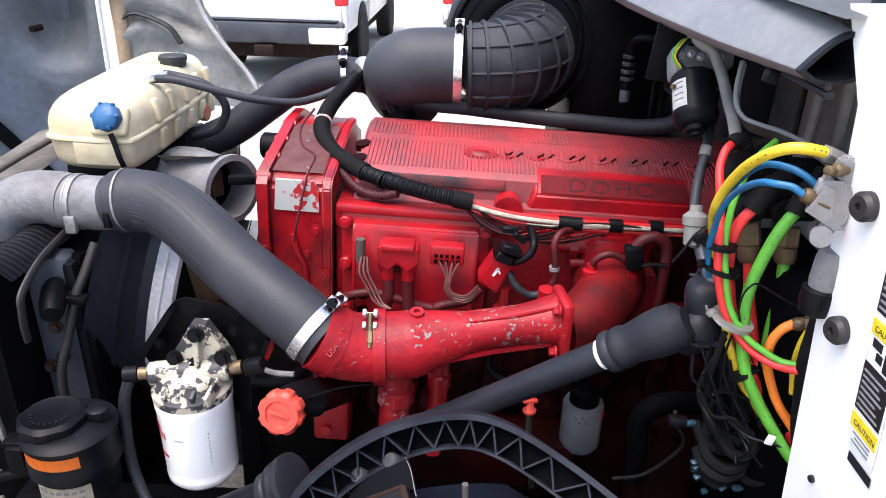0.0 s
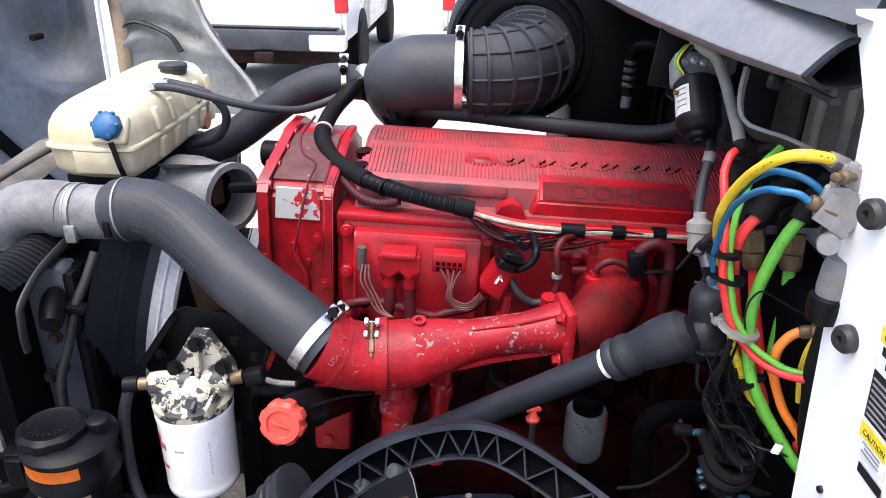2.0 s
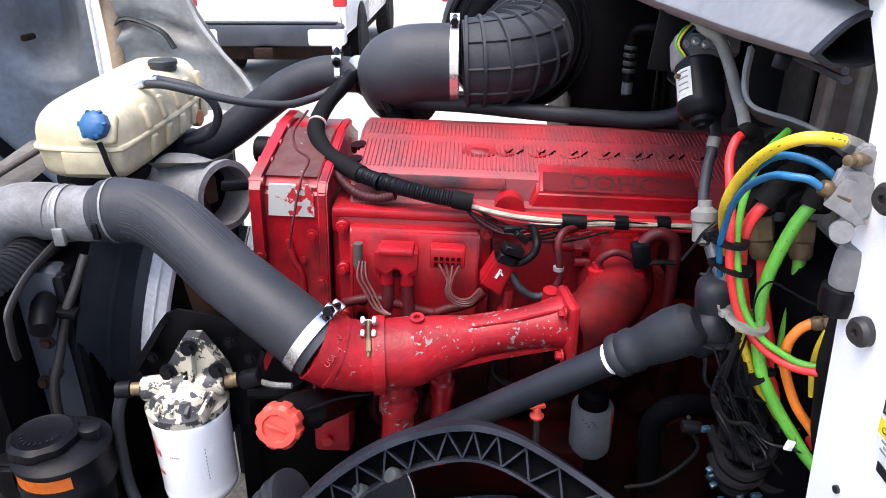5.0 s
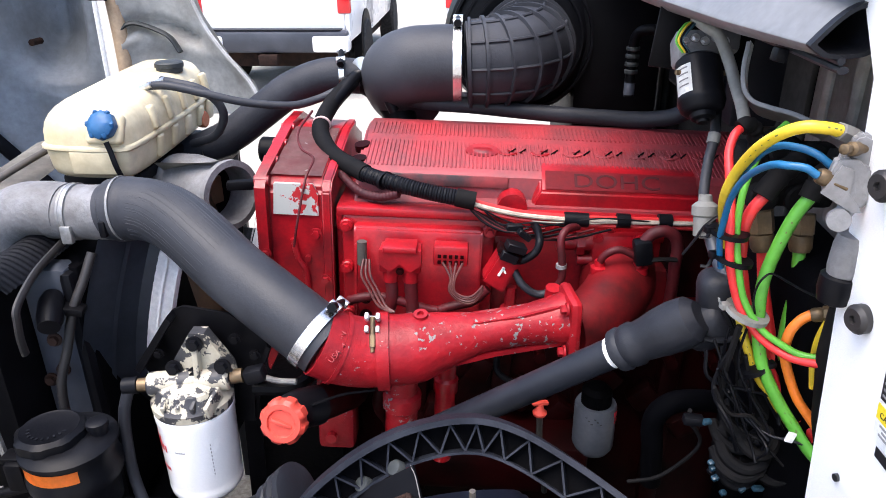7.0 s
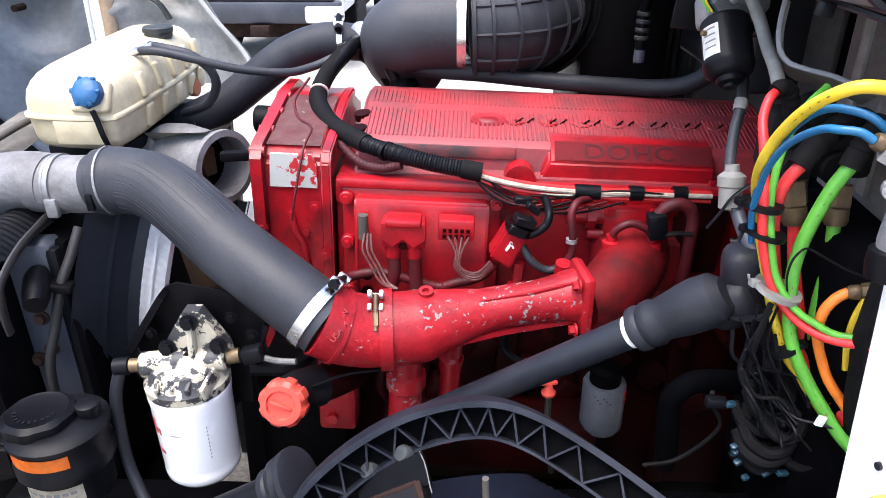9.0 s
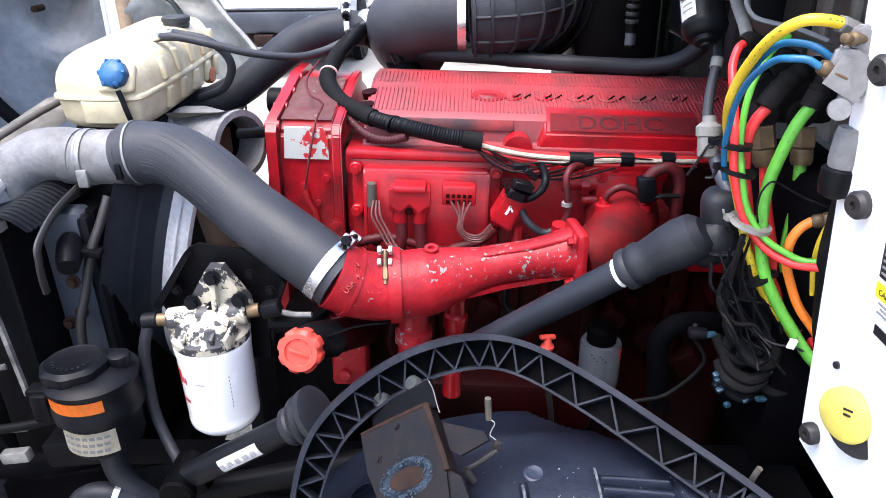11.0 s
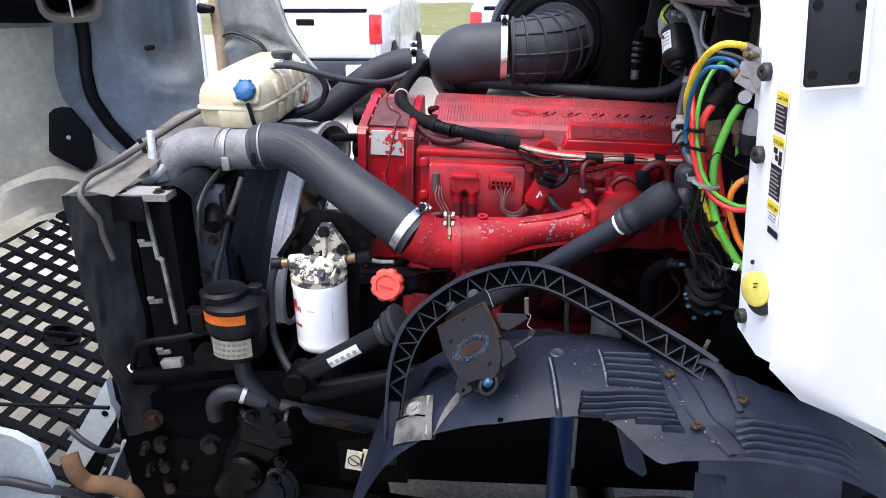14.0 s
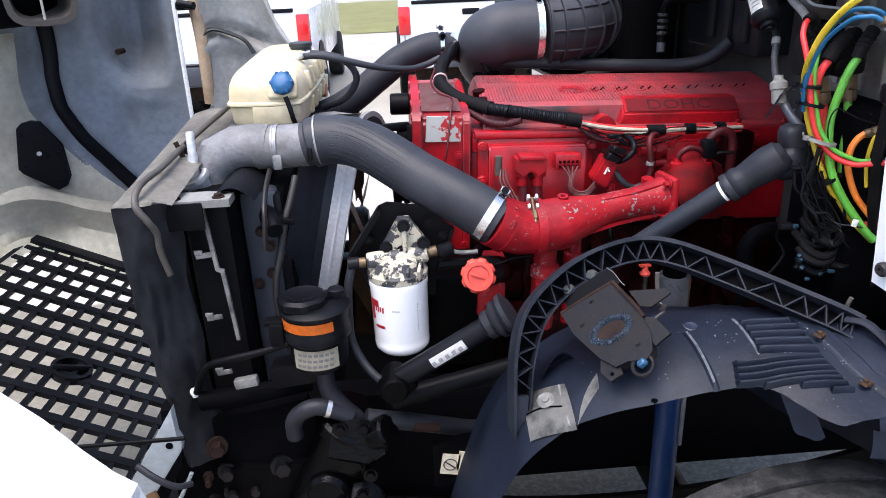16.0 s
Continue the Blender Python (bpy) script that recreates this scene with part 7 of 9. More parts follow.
for k in range(steps):
    sa = s_first + k * s_pitch
    truss_bar(sa, -0.040, sa + s_pitch * 0.5, -0.005)
    truss_bar(sa + s_pitch * 0.5, -0.005, sa + s_pitch, -0.040)
part("end_strap", tube(B(), [(0.350, 0.548, 1.058), (0.366, 0.524, 1.062), (0.376, 0.503, 1.054), (0.383, 0.483, 1.043), (0.387, 0.465, 1.031), (0.389, 0.452, 1.022)], 0.010, 10, 6, shape=lambda q: 1.2 - 0.55 * q, flat=0.5), BRACE, brace, "smooth tapering end strap")
part("strap_peg", tube(B(), [(0.356, 0.566, 1.064), (0.357, 0.562, 1.080), (0.360, 0.560, 1.092)], 0.0035, 8), PIPE_BROWN, brace, "dull brown plastic peg")

# pressed steel mount with a torn bushing under the brace
mt = thing("hood_mount", (-0.04, 0.64, 0.95), "rusty black hood support mount with torn rubber", "mount")
MO = Vector((-0.046, 0.579, 1.053))
MU, MV, MN = Vector((0.815, -0.360, 0.454)), Vector((0.060, 0.832, 0.551)), Vector((-0.576, -0.422, 0.700))


def mount_at(u, v, w):
    return MO + MU * u + MV * v + MN * w


def mount_sheet(outline, w0, w1):
    return prism(B(), outline, mount_at, w0, w1)


part("clip_plate", mount_sheet([(-0.078, 0.072), (-0.084, 0.098), (0.012, 0.128), (0.030, 0.088)], -0.012, -0.007), STEEL_BLACK, mt, "black clip plate")
for q in ((-0.0933, 0.699, 1.077), (-0.0499, 0.703, 1.102)):
    part("plate_bolt", lathe(B(), [(0.0115, -0.010), (0.0115, 0.0), (0.0095, 0.003), (0.0, 0.0035)], q, MN, 20), CAP_GREY, mt, "dull grey round bolt")
part("chipped_edge", tube(B(), [mount_at(0.008, 0.128, -0.008), mount_at(0.020, 0.112, -0.006), mount_at(0.030, 0.088, -0.006), mount_at(0.036, 0.078, -0.004)], 0.0008, 6), GRIME, mt, "paint worn white on the edge")
part("housing", mount_sheet([(-0.090, 0.063), (0.017, 0.091), (0.055, 0.016), (0.066, -0.03), (0.062, -0.060), (0.050, -0.072), (0.018, -0.066), (-0.004, -0.070), (-0.030, -0.045), (-0.068, 0.010)], -0.020, 0.002), MOUNT, mt, "grimy pressed housing")
part("top_edge", tube(B(), [mount_at(-0.088, 0.062, 0.001), mount_at(-0.04, 0.0755, 0.001), mount_at(0.017, 0.0895, 0.001)], 0.0032, 8), RUST, mt, "rusty upper edge")
part("side_flange", tube(B(), [mount_at(0.017, 0.090, 0.002), mount_at(0.034, 0.058, 0.004), mount_at(0.050, 0.028, 0.005), mount_at(0.060, 0.004, 0.003)], 0.0042, 8, flat=0.6), RUST, mt, "bent rusty side flange")
part("side_ear", mount_sheet([(0.058, 0.006), (0.078, -0.004), (0.096, -0.038), (0.079, -0.046), (0.068, -0.052), (0.060, -0.035)], -0.006, -0.001), MOUNT, mt, "bent side ear")
part("foot_plate", mount_sheet([(-0.030, -0.045), (0.0, -0.062), (0.004, -0.082), (-0.018, -0.090), (-0.034, -0.070)], -0.010, -0.004), MOUNT, mt, "small foot plate")
# Flat black disc drawn for the hole's darkness.
part("foot_hole", lathe(B(), [(0.0, 0.0), (0.0035, 0.0)], mount_at(-0.014, -0.078, -0.0035), MN, 14), BLACK_MATT, mt)


def ring_pts(a, b, turn, w, cu=-0.001, cv=-0.001, n=28):
    c_, s_ = math.cos(turn), math.sin(turn)
    return [mount_at(cu + a * math.cos(q) * c_ - b * math.sin(q) * s_, cv + a * math.cos(q) * s_ + b * math.sin(q) * c_, w) for q in (2 * math.pi * k / n for k in range(n + 1))]


bm = B()
inner, mid, outer = ring_pts(0.026, 0.013, 0.2, 0.001), ring_pts(0.033, 0.019, 0.2, 0.006), ring_pts(0.041, 0.025, 0.2, 0.002)
rows = [[bm.verts.new(q) for q in r[:-1]] for r in (inner, mid, outer)]
for a, b in zip(rows, rows[1:]):
    for k in range(len(a)):
        j = (k + 1) % len(a)
        bm.faces.new((a[k], a[j], b[j], b[k]))
part("bushing", bm, TORN_RUBBER, mt, "cracked rubber bushing")
bm = B()
core = [bm.verts.new(q) for q in ring_pts(0.026, 0.013, 0.2, 0.0025)[:-1]]
top = bm.verts.new(mount_at(-0.001, 0.0, 0.006))
for k in range(len(core)):
    bm.faces.new((core[k], core[(k + 1) % len(core)], top))
part("bushing_core", bm, RUST, mt, "rusty bushing core")
bm = B()
rnd = random.Random(8)
edge = ring_pts(0.035, 0.0205, 0.2, 0.0055, n=130)
for k in range(260):
    q = edge[rnd.randrange(130)] + MU * rnd.gauss(0, 0.003) + MV * rnd.gauss(0, 0.0025) - MN * rnd.uniform(0, 0.002)
    w = rnd.uniform(0.0008, 0.0021)
    box(bm, q, (w * rnd.uniform(1, 2.4), w, 0.0014), (rnd.uniform(0, 180), rnd.uniform(0, 180), rnd.uniform(0, 90)))
tagged(part("rubber_crumbs", bm, FLAKES, mt, "blue grey flakes round the bushing"), kind="stuff")
part("clip_loop", tube(B(), [mount_at(0.040 + 0.0175 * math.cos(k * math.pi / 10), -0.078 + 0.0175 * math.sin(k * math.pi / 10), -0.003) for k in range(21)], 0.0038, 8, 2), MOUNT, mt, "black clip loop")
part("blue_clip", box(B(), mount_at(0.041, -0.076, 0.001), (0.014, 0.012, 0.016), (20, 35, 10), 0.003, 1), BLUE_CLIP, mt, "torn dark blue plastic clip")
part("hook_plate", mount_sheet([(0.040, 0.066), (0.104, 0.047), (0.110, 0.036), (0.072, 0.022), (0.055, 0.030)], -0.010, -0.006), MOUNT, mt, "black hook plate")
for u, v in ((-0.052, 0.026), (0.040, -0.040), (-0.028, 0.066)):
    part("housing_rivet", hexbolt(B(), mount_at(u, v, 0.002), MN, 0.004, 0.003), MOUNT, mt)
part("latch_rod", tube(B(), [(0.0505, 0.64, 1.126), (0.051, 0.64, 1.112), (0.052, 0.638, 1.095)], 0.0042, 8), PIPE_BROWN, mt, "thin worn steel latch rod")
part("latch_wire", tube(B(), [(0.052, 0.638, 1.096), (0.059, 0.634, 1.093), (0.056, 0.634, 1.082), (0.054, 0.634, 1.073), (0.062, 0.632, 1.066), (0.066, 0.630, 1.056)], 0.0009, 6), ALLOY, mt, "bright twisted wire")
bm = B()
box(bm, (0.062, 0.632, 1.060), (0.010, 0.008, 0.014), (0, 25, 0), 0.002)
tube(bm, [(0.064, 0.630, 1.054), (0.046, 0.626, 1.041), (0.026, 0.622, 1.029)], 0.0036, 8)
rod(bm, (0.022, 0.620, 1.030), (0.034, 0.618, 1.012), 0.0062, seg=12)
part("latch_link", bm, LINE_DARK, mt, "grimy link with a pivot sleeve")

# ---- inner fender liner ----
liner = thing("inner_fender", (0.2, 0.6, 0.7), "scuffed black plastic inner fender with louvres", "inner fender")
LZ = [(-0.375, 0.36), (-0.325, 0.53), (-0.285, 0.68), (-0.252, 0.775), (-0.225, 0.828), (-0.19, 0.865), (-0.13, 0.91), (-0.04, 0.965), (0.06, 1.0), (0.16, 1.012), (0.28, 1.016), (0.40, 1.03), (0.52, 1.01), (0.66, 0.93), (0.75, 0.8)]


def lip_y(x):
    return lerp([(-0.4, 0.50), (-0.27, 0.53), (-0.12, 0.53), (0.0, 0.492), (0.05, 0.485), (0.15, 0.48), (0.18, 0.47), (0.205, 0.445), (0.215, 0.425), (0.232, 0.405), (0.242, 0.376), (0.32, 0.376), (0.42, 0.366), (0.7, 0.35)], x)


def soft(fn, x, w=0.04):
    return sum(fn(x + w * k / 2) for k in (-2, -1, 0, 1, 2)) / 5


BACK = [(0.12, 0.80), (0.19, 0.715), (0.29, 0.630), (0.345, 0.580), (0.40, 0.535), (0.46, 0.505), (0.60, 0.49)]


def liner_z(x, y):
    lip = soft(lip_y, x)
    v = (y - lip) / (0.80 - lip)
    v0 = max(0.0, min(1.0, (y - 0.43) / 0.37))
    crown = 0.028 * math.sin(math.pi * min(1.0, v0 * 1.1 + 0.08)) - 0.12 * max(0.0, v0 - 0.75) * max(0.0, min(1.0, (x + 0.1) * 4)) - 1.1 * max(0.0, y - lerp(BACK, x))
    return soft(lambda q: lerp(LZ, q), x) + crown - 0.045 * max(0.0, 1 - v) ** 4


def liner_fn(u, v):
    x = -0.375 + 1.095 * u
    lip = soft(lip_y, x, 0.015)
    y = lip + (0.80 - lip) * v
    return x, y, liner_z(x, y)


part("shell", sheet(B(), liner_fn, 130, 30, 0.006), LINER, liner)


def louvre(x0, y0, x1, y1, w, h=0.011):
    """One moulded louvre: a rounded rib across the liner, steepest along its lower edge, tapering to a tip."""
    def fn(u, v):
        x = x0 + (x1 - x0) * u
        y = y0 + (y1 - y0) * u + w * v
        e = min(1.0, u * 40) * min(1.0, (1 - u) * 14 + 0.25 * (1 - v))
        return x, y, liner_z(x, y) + 0.0006 + h * e * math.sin(math.pi * v ** 0.45) ** 0.8
    part("louvre", sheet(B(), fn, 36, 14, 0.0012), LINER, liner)


for k in range(5):
    louvre(0.1866, 0.5895 - 0.0170 * k, 0.272 + 0.0018 * k, 0.576 - 0.0193 * k, 0.0165)
for k in range(4):
    louvre(0.142 - 0.0022 * k, 0.5084 - 0.0097 * k, 0.280 + 0.0031 * k, 0.4833 - 0.0113 * k, 0.0108)
louvre(0.174, 0.4665, 0.2913, 0.4412, 0.0100)
louvre(0.224, 0.4475, 0.2934, 0.4325, 0.0095)
louvre(0.263, 0.4285, 0.2960, 0.4225, 0.0085)


def broad_rib(y0, y1, y2, x0, h=0.009):
    """One of the broad ribs that run round the rear of the liner."""
    def fn(u, v):
        x = x0 + 0.19 * u
        y = lerp([(0.0, y0), (0.4, y1), (0.84, y2), (1.0, y2 - 0.002)], u) + 0.0135 * v
        return x, y, liner_z(x, y) + 0.0006 + h * min(1.0, u * 7, (1 - u) * 9) * math.sin(math.pi * v ** 0.6)
    part("broad_rib", sheet(B(), fn, 30, 12, 0.0012), LINER, liner, "broad moulded rib")


for k in range(5):
    broad_rib(0.4318 - 0.0133 * k, 0.4269 - 0.0137 * k, 0.4309 - 0.0145 * k, 0.377 - 0.0034 * k)
for x, y, turn in ((0.2938, 0.527, 30), (0.3172, 0.429, 20), (0.3965, 0.469, 50)):
    z = liner_z(x, y)
    bm = B()
    box(bm, (x, y, z + 0.007), (0.022, 0.014, 0.0025), (4, 3, turn), 0.001, 1)
    box(bm, (x + 0.002, y - 0.006, z + 0.010), (0.012, 0.004, 0.006), (0, 0, turn + 8), 0.001, 1)
    rod(bm, (x, y + 0.002, z + 0.006), (x, y + 0.002, z + 0.013), 0.0045, seg=10)
    part("rust_clip", bm, CLIP_RUST, liner, "rusty spring clip")


def bead(a, b, w=0.010, h=0.005, material=None, name="bead", label="moulded bead"):
    """A low moulded bead along the liner."""
    def fn(u, v):
        x = a[0] + (b[0] - a[0]) * v + w * (u - 0.5)
        y = a[1] + (b[1] - a[1]) * v
        e = min(1.0, min(v, 1 - v) * 14)
        return x, y, liner_z(x, y) + 0.0006 + h * math.sin(math.pi * u) * e
    part(name, sheet(B(), fn, 8, 30, 0.0012), material or LINER, liner, label)


bead((0.094, 0.604), (0.1042, 0.481), 0.012, 0.006)
bead((0.0935, 0.602), (0.1030, 0.484), 0.0075, 0.0072, SCUFF, "scuffed_edge", "paint scuffed white along the bead")
bead((0.1855, 0.620), (0.1880, 0.520), 0.0035, 0.004, SCUFF, "scuffed_edge", "scuffed edge beside the louvres")
part("bead_dimple", lathe(B(), [(0.004, 0.0), (0.008, 0.0008), (0.011, 0.0016), (0.014, 0.0)], (0.110, 0.617, liner_z(0.112, 0.617) + 0.0005), (0.02, -0.15, 1), 26), LINER, liner, "moulded dimple")
SEAM = [(0.36, 0.362), (0.405, 0.334), (0.458, 0.3044), (0.548, 0.2827), (0.62, 0.270)]
STEP = [(0.36, 0.392), (0.42, 0.366), (0.446, 0.3436), (0.5525, 0.3153), (0.62, 0.300)]


def panel_fn(u, v):
    y = 0.378 + 0.235 * v
    a = lerp(SEAM, y)
    x = a + (lerp(STEP, y) - a) * u
    return x, y, liner_z(x, y) + 0.0008 + 0.0045 * min(1.0, u * 7, (1 - u) * 7)


part("raised_panel", sheet(B(), panel_fn, 16, 40, 0.0012), LINER, liner, "raised joint between the liner halves")
rnd = random.Random(21)
bm = B()
for k in range(90):
    kind = k % 3
    if kind == 0:
        y = rnd.uniform(0.39, 0.60)
        x = lerp(SEAM, y) + rnd.gauss(0, 0.004)
    elif kind == 1:
        x, y = rnd.uniform(-0.10, 0.17), rnd.uniform(0.50, 0.66)
    else:
        x, y = rnd.uniform(0.12, 0.36), rnd.uniform(0.40, 0.62)
    if y < lip_y(x) + 0.02:
        continue
    r = rnd.uniform(0.0004, 0.0011)
    box(bm, (x, y, liner_z(x, y) + (0.0055 if kind == 0 else 0.0012)), (r * rnd.uniform(1, 3), r * rnd.uniform(1, 2), 0.0008), (0, -8, rnd.uniform(0, 180)))
tagged(part("scuff_flecks", bm, SCUFF, liner, "pale flecks of scuffed plastic"), kind="stuff")
# Black disc on the surface; the hole's dark is colour only.
part("drain_hole", lathe(B(), [(0.0, 0.001), (0.0055, 0.001)], (0.0057, 0.4958, liner_z(0.0057, 0.4958) + 0.0006), (-0.25, -0.3, 1), 18), BLACK_MATT, liner, "black disc standing in for a drain hole")
part("moulded_hump", sheet(B(), lambda u, v: (-0.150 + 0.060 * u, 0.655 + 0.03 * v, liner_z(-0.150 + 0.060 * u, 0.655 + 0.03 * v) + 0.003 + 0.032 * math.sin(math.pi * u) * (1 - v) ** 0.5), 16, 8, 0.003), LINER, liner, "moulded hump behind the plate")
PLATE = [(-0.192, 0.652), (-0.120, 0.604), (-0.117, 0.518), (-0.192, 0.548)]


def plate_fn(u, v):
    a, b, c_, d_ = PLATE
    px_ = (a[0] * (1 - u) + b[0] * u) * (1 - v) + (d_[0] * (1 - u) + c_[0] * u) * v
    py_ = (a[1] * (1 - u) + b[1] * u) * (1 - v) + (d_[1] * (1 - u) + c_[1] * u) * v
    return px_, py_, liner_z(px_, py_) + 0.006


part("worn_plate", sheet(B(), plate_fn, 10, 10, 0.004), SCRAPED, liner, "scraped grey reinforcing plate")
part("plate_rib", tube(B(), [Vector(plate_fn(0.86, 0.05)) + Vector((0, 0, 0.002)), Vector(plate_fn(0.86, 0.95)) + Vector((0, 0, 0.002))], 0.0025, 6), SCRAPED, liner)
def smear_fn(u, v):
    x = -0.116 + 0.046 * v - 0.006 * math.sin(math.pi * v) + 0.004 * u
    y = 0.526 + 0.046 * v + (0.006 + 0.040 * v * (1 - 0.4 * v)) * (u - 0.5)
    return x, y, liner_z(x, y) + 0.0016


part("scraped_patch", sheet(B(), smear_fn, 6, 12, 0.001), SCRAPED, liner, "curved scrape beside the plate")
q = Vector(plate_fn(0.50, 0.36))
part("bolt_dish", lathe(B(), [(0.006, -0.002), (0.011, 0.001), (0.015, 0.003), (0.0175, 0.001)], q + Vector((0, 0, 0.002)), (-0.35, -0.25, 0.9), 28), SCRAPED, liner, "dished seat of the bolt")
part("plate_screw", hexbolt(B(), q + Vector((0, 0, 0.001)), (-0.35, -0.25, 0.9), 0.007, 0.005), GRIME, liner)
part("plate_tear", tube(B(), [Vector(plate_fn(0.02, 0.52)) + Vector((0, 0, 0.0015)), Vector(plate_fn(0.4, 0.50)) + Vector((0, 0, 0.0015)), Vector(plate_fn(0.8, 0.56)) + Vector((0, 0, 0.0015))], 0.0016, 6), BLACK_MATT, liner, "dark tear across the plate")


def tab_fn(u, v):
    x = 0.194 + 0.034 * u + 0.012 * v * (1 - 0.4 * u)
    y = soft(lip_y, x, 0.015)
    return x, y + 0.001 - 0.010 * v, liner_z(x, y) + 0.001 - (0.056 - 0.018 * u) * v * (1 - 0.30 * (2 * u - 1) ** 4)


SKIRT = [(0.308, 0.906), (0.335, 0.902), (0.36, 0.890), (0.40, 0.874), (0.52, 0.860)]


def skirt_fn(u, v):
    x = 0.308 + 0.210 * u
    y = soft(lip_y, x, 0.015)
    z = liner_z(x, y) + 0.001
    dent = max(0.0, min(1.0, (0.22 - 0.06 * v - u) * 30)) * max(0.0, min(1.0, (v - 0.28) * 14))
    return x, y + 0.002 - 0.016 * math.sin(math.pi * 0.6 * v) + 0.016 * dent, z + (lerp(SKIRT, x) - z) * v


part("tab", sheet(B(), tab_fn, 12, 10, 0.004), LINER, liner, "torn plastic tab")
part("lower_skirt", sheet(B(), skirt_fn, 60, 26, 0.006), LINER, liner)

# ---- shock, chassis, wheels ----
sh = thing("shock_absorber", (0.15, 0.79, 0.5), "blue shock absorber beside the frame rail", "shock absorber")
part("body", rod(B(), (0.150, 0.78, 0.36), (0.150, 0.775, 0.800), 0.027, seg=24, bev=0.004), SHOCK_BLUE, sh)
# Pale rod added as the painted highlight down the shock body.
part("side_streak", rod(B(), (0.1745, 0.758, 0.66), (0.1745, 0.756, 0.79), 0.005, seg=8), COWL_GREY, sh, "pale strip painting the highlight on the edge")
part("shaft", rod(B(), (0.150, 0.775, 0.795), (0.150, 0.77, 0.95), 0.016, seg=14), STEEL_BLACK, sh)
part("lower_eye", rod(B(), (0.15, 0.73, 0.345), (0.15, 0.83, 0.345), 0.028, seg=16), STEEL_BLACK, sh)
fr = thing("chassis_frame", (-0.2, 1.1, GROUND), "near black chassis rails and front axle, shade in their colour", "chassis")
WC = Vector((0.29, 0.385, GROUND + 0.49))
wa = Vector((0.05, -1.0, 0.0))
prof = [(0.29, -0.125), (0.40, -0.14), (0.458, -0.132), (0.478, -0.115)]
for k in range(4):
    a = -0.115 + 0.0575 * k
    prof += [(0.480, a + 0.0035), (0.4805, a + 0.005), (0.4805, a + 0.047), (0.480, a + 0.0485), (0.478, a + 0.049), (0.462, a + 0.0495), (0.462, a + 0.057), (0.478, a + 0.0575)]
prof += [(0.478, 0.115), (0.458, 0.132), (0.40, 0.14), (0.29, 0.125)]
tw = part("front_wheel", lathe(B(), prof, WC, wa, 72), TYRE, fr, "dusty ribbed truck tyre")
part("rim", lathe(B(), [(0.10, 0.05), (0.20, 0.06), (0.27, 0.10), (0.29, 0.125), (0.29, -0.125), (0.1, -0.1)], WC, wa, 40), ALLOY, tw)
part("far_wheel", lathe(B(), prof, (0.32, 2.45, GROUND + 0.48), (0, 1, 0), 48), TYRE, fr, "dusty ribbed truck tyre")
bm = B()
span(bm, (-1.0, 0.98, 0.42), (1.4, 1.06, 0.70), 0.01)
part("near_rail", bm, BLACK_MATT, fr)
part("far_rail", span(B(), (-1.0, 1.86, 0.42), (1.4, 1.94, 0.70), 0.01), LOW_BLACK, fr)
part("axle", tube(B(), [(0.32, 0.50, 0.32), (0.32, 0.85, 0.32), (0.32, 1.1, 0.22), (0.32, 1.8, 0.22), (0.32, 2.35, 0.32)], 0.055, 12), LOW_BLACK, fr)
part("leaf_spring", tube(B(), [(-0.5, 0.93, 0.40), (0.0, 0.93, 0.34), (0.45, 0.93, 0.36), (0.9, 0.93, 0.46)], 0.04, 8, flat=1.0), LOW_BLACK, fr)
part("crossmember", span(B(), (-0.86, 0.9, 0.40), (-0.62, 1.95, 0.58), 0.02), LOW_BLACK, fr)
part("oil_pan", span(B(), (-0.15, 1.25, 0.28), (0.66, 1.65, 0.56), 0.04), LOW_BLACK, fr)
part("transmission", span(B(), (0.60, 1.2, 0.35), (1.3, 1.75, 1.0), 0.05), LOW_BLACK, fr)

# dark panels added to keep bright ground out of the far side of the engine bay
far = thing("far_inner_fender", (0.1, 2.1, 0.3), "dark plastic inner fender on the far side of the engine", "inner fender")
part("shell", sheet(B(), lambda u, v: (-0.36 + 1.06 * u, 2.06 + 0.25 * v, 1.0 - 0.55 * (abs(u - 0.72) * 1.25) ** 2 - 0.06 * v), 30, 8, 0.006), LINER, far)
part("splash_panel", span(B(), (-0.36, 2.04, 0.10), (0.62, 2.06, 0.86), 0.004), PLASTIC, far)
part("front_panel", span(B(), (-0.80, 2.04, -0.14), (-0.364, 2.06, 0.70), 0.004), PLASTIC, far)

# ---- steering gear and lower front clutter ----
sg = thing("steering_gear", (-0.58, 0.85, 0.62), "greasy black steering gear with hydraulic hoses", "steering gear")
bm = B()
rod(bm, (-0.66, 0.90, 0.44), (-0.535, 0.865, 0.715), 0.062, seg=26, bev=0.012)
rod(bm, (-0.548, 0.87, 0.688), (-0.530, 0.862, 0.728), 0.078, seg=26, bev=0.008)
rod(bm, (-0.49, 0.82, 0.70), (-0.45, 0.80, 0.725), 0.036, seg=18, bev=0.006)
rod(bm, (-0.60, 0.80, 0.56), (-0.58, 0.94, 0.56), 0.05, seg=20, bev=0.01)
box(bm, (-0.545, 0.86, 0.63), (0.09, 0.10, 0.10), (0, 24, 0), 0.03)
part("body", bm, GEAR, sg)
part("top_cover", prism(B(), [(-0.06, -0.03), (-0.045, 0.035), (0.02, 0.045), (0.062, 0.02), (0.062, -0.03), (0.02, -0.05)], lambda u, v, w: (-0.525 + u, 0.80 - 0.5 * w + 0.35 * v, 0.70 + v + 0.8 * w), 0.0, 0.014), GEAR, sg, "oily cover plate")
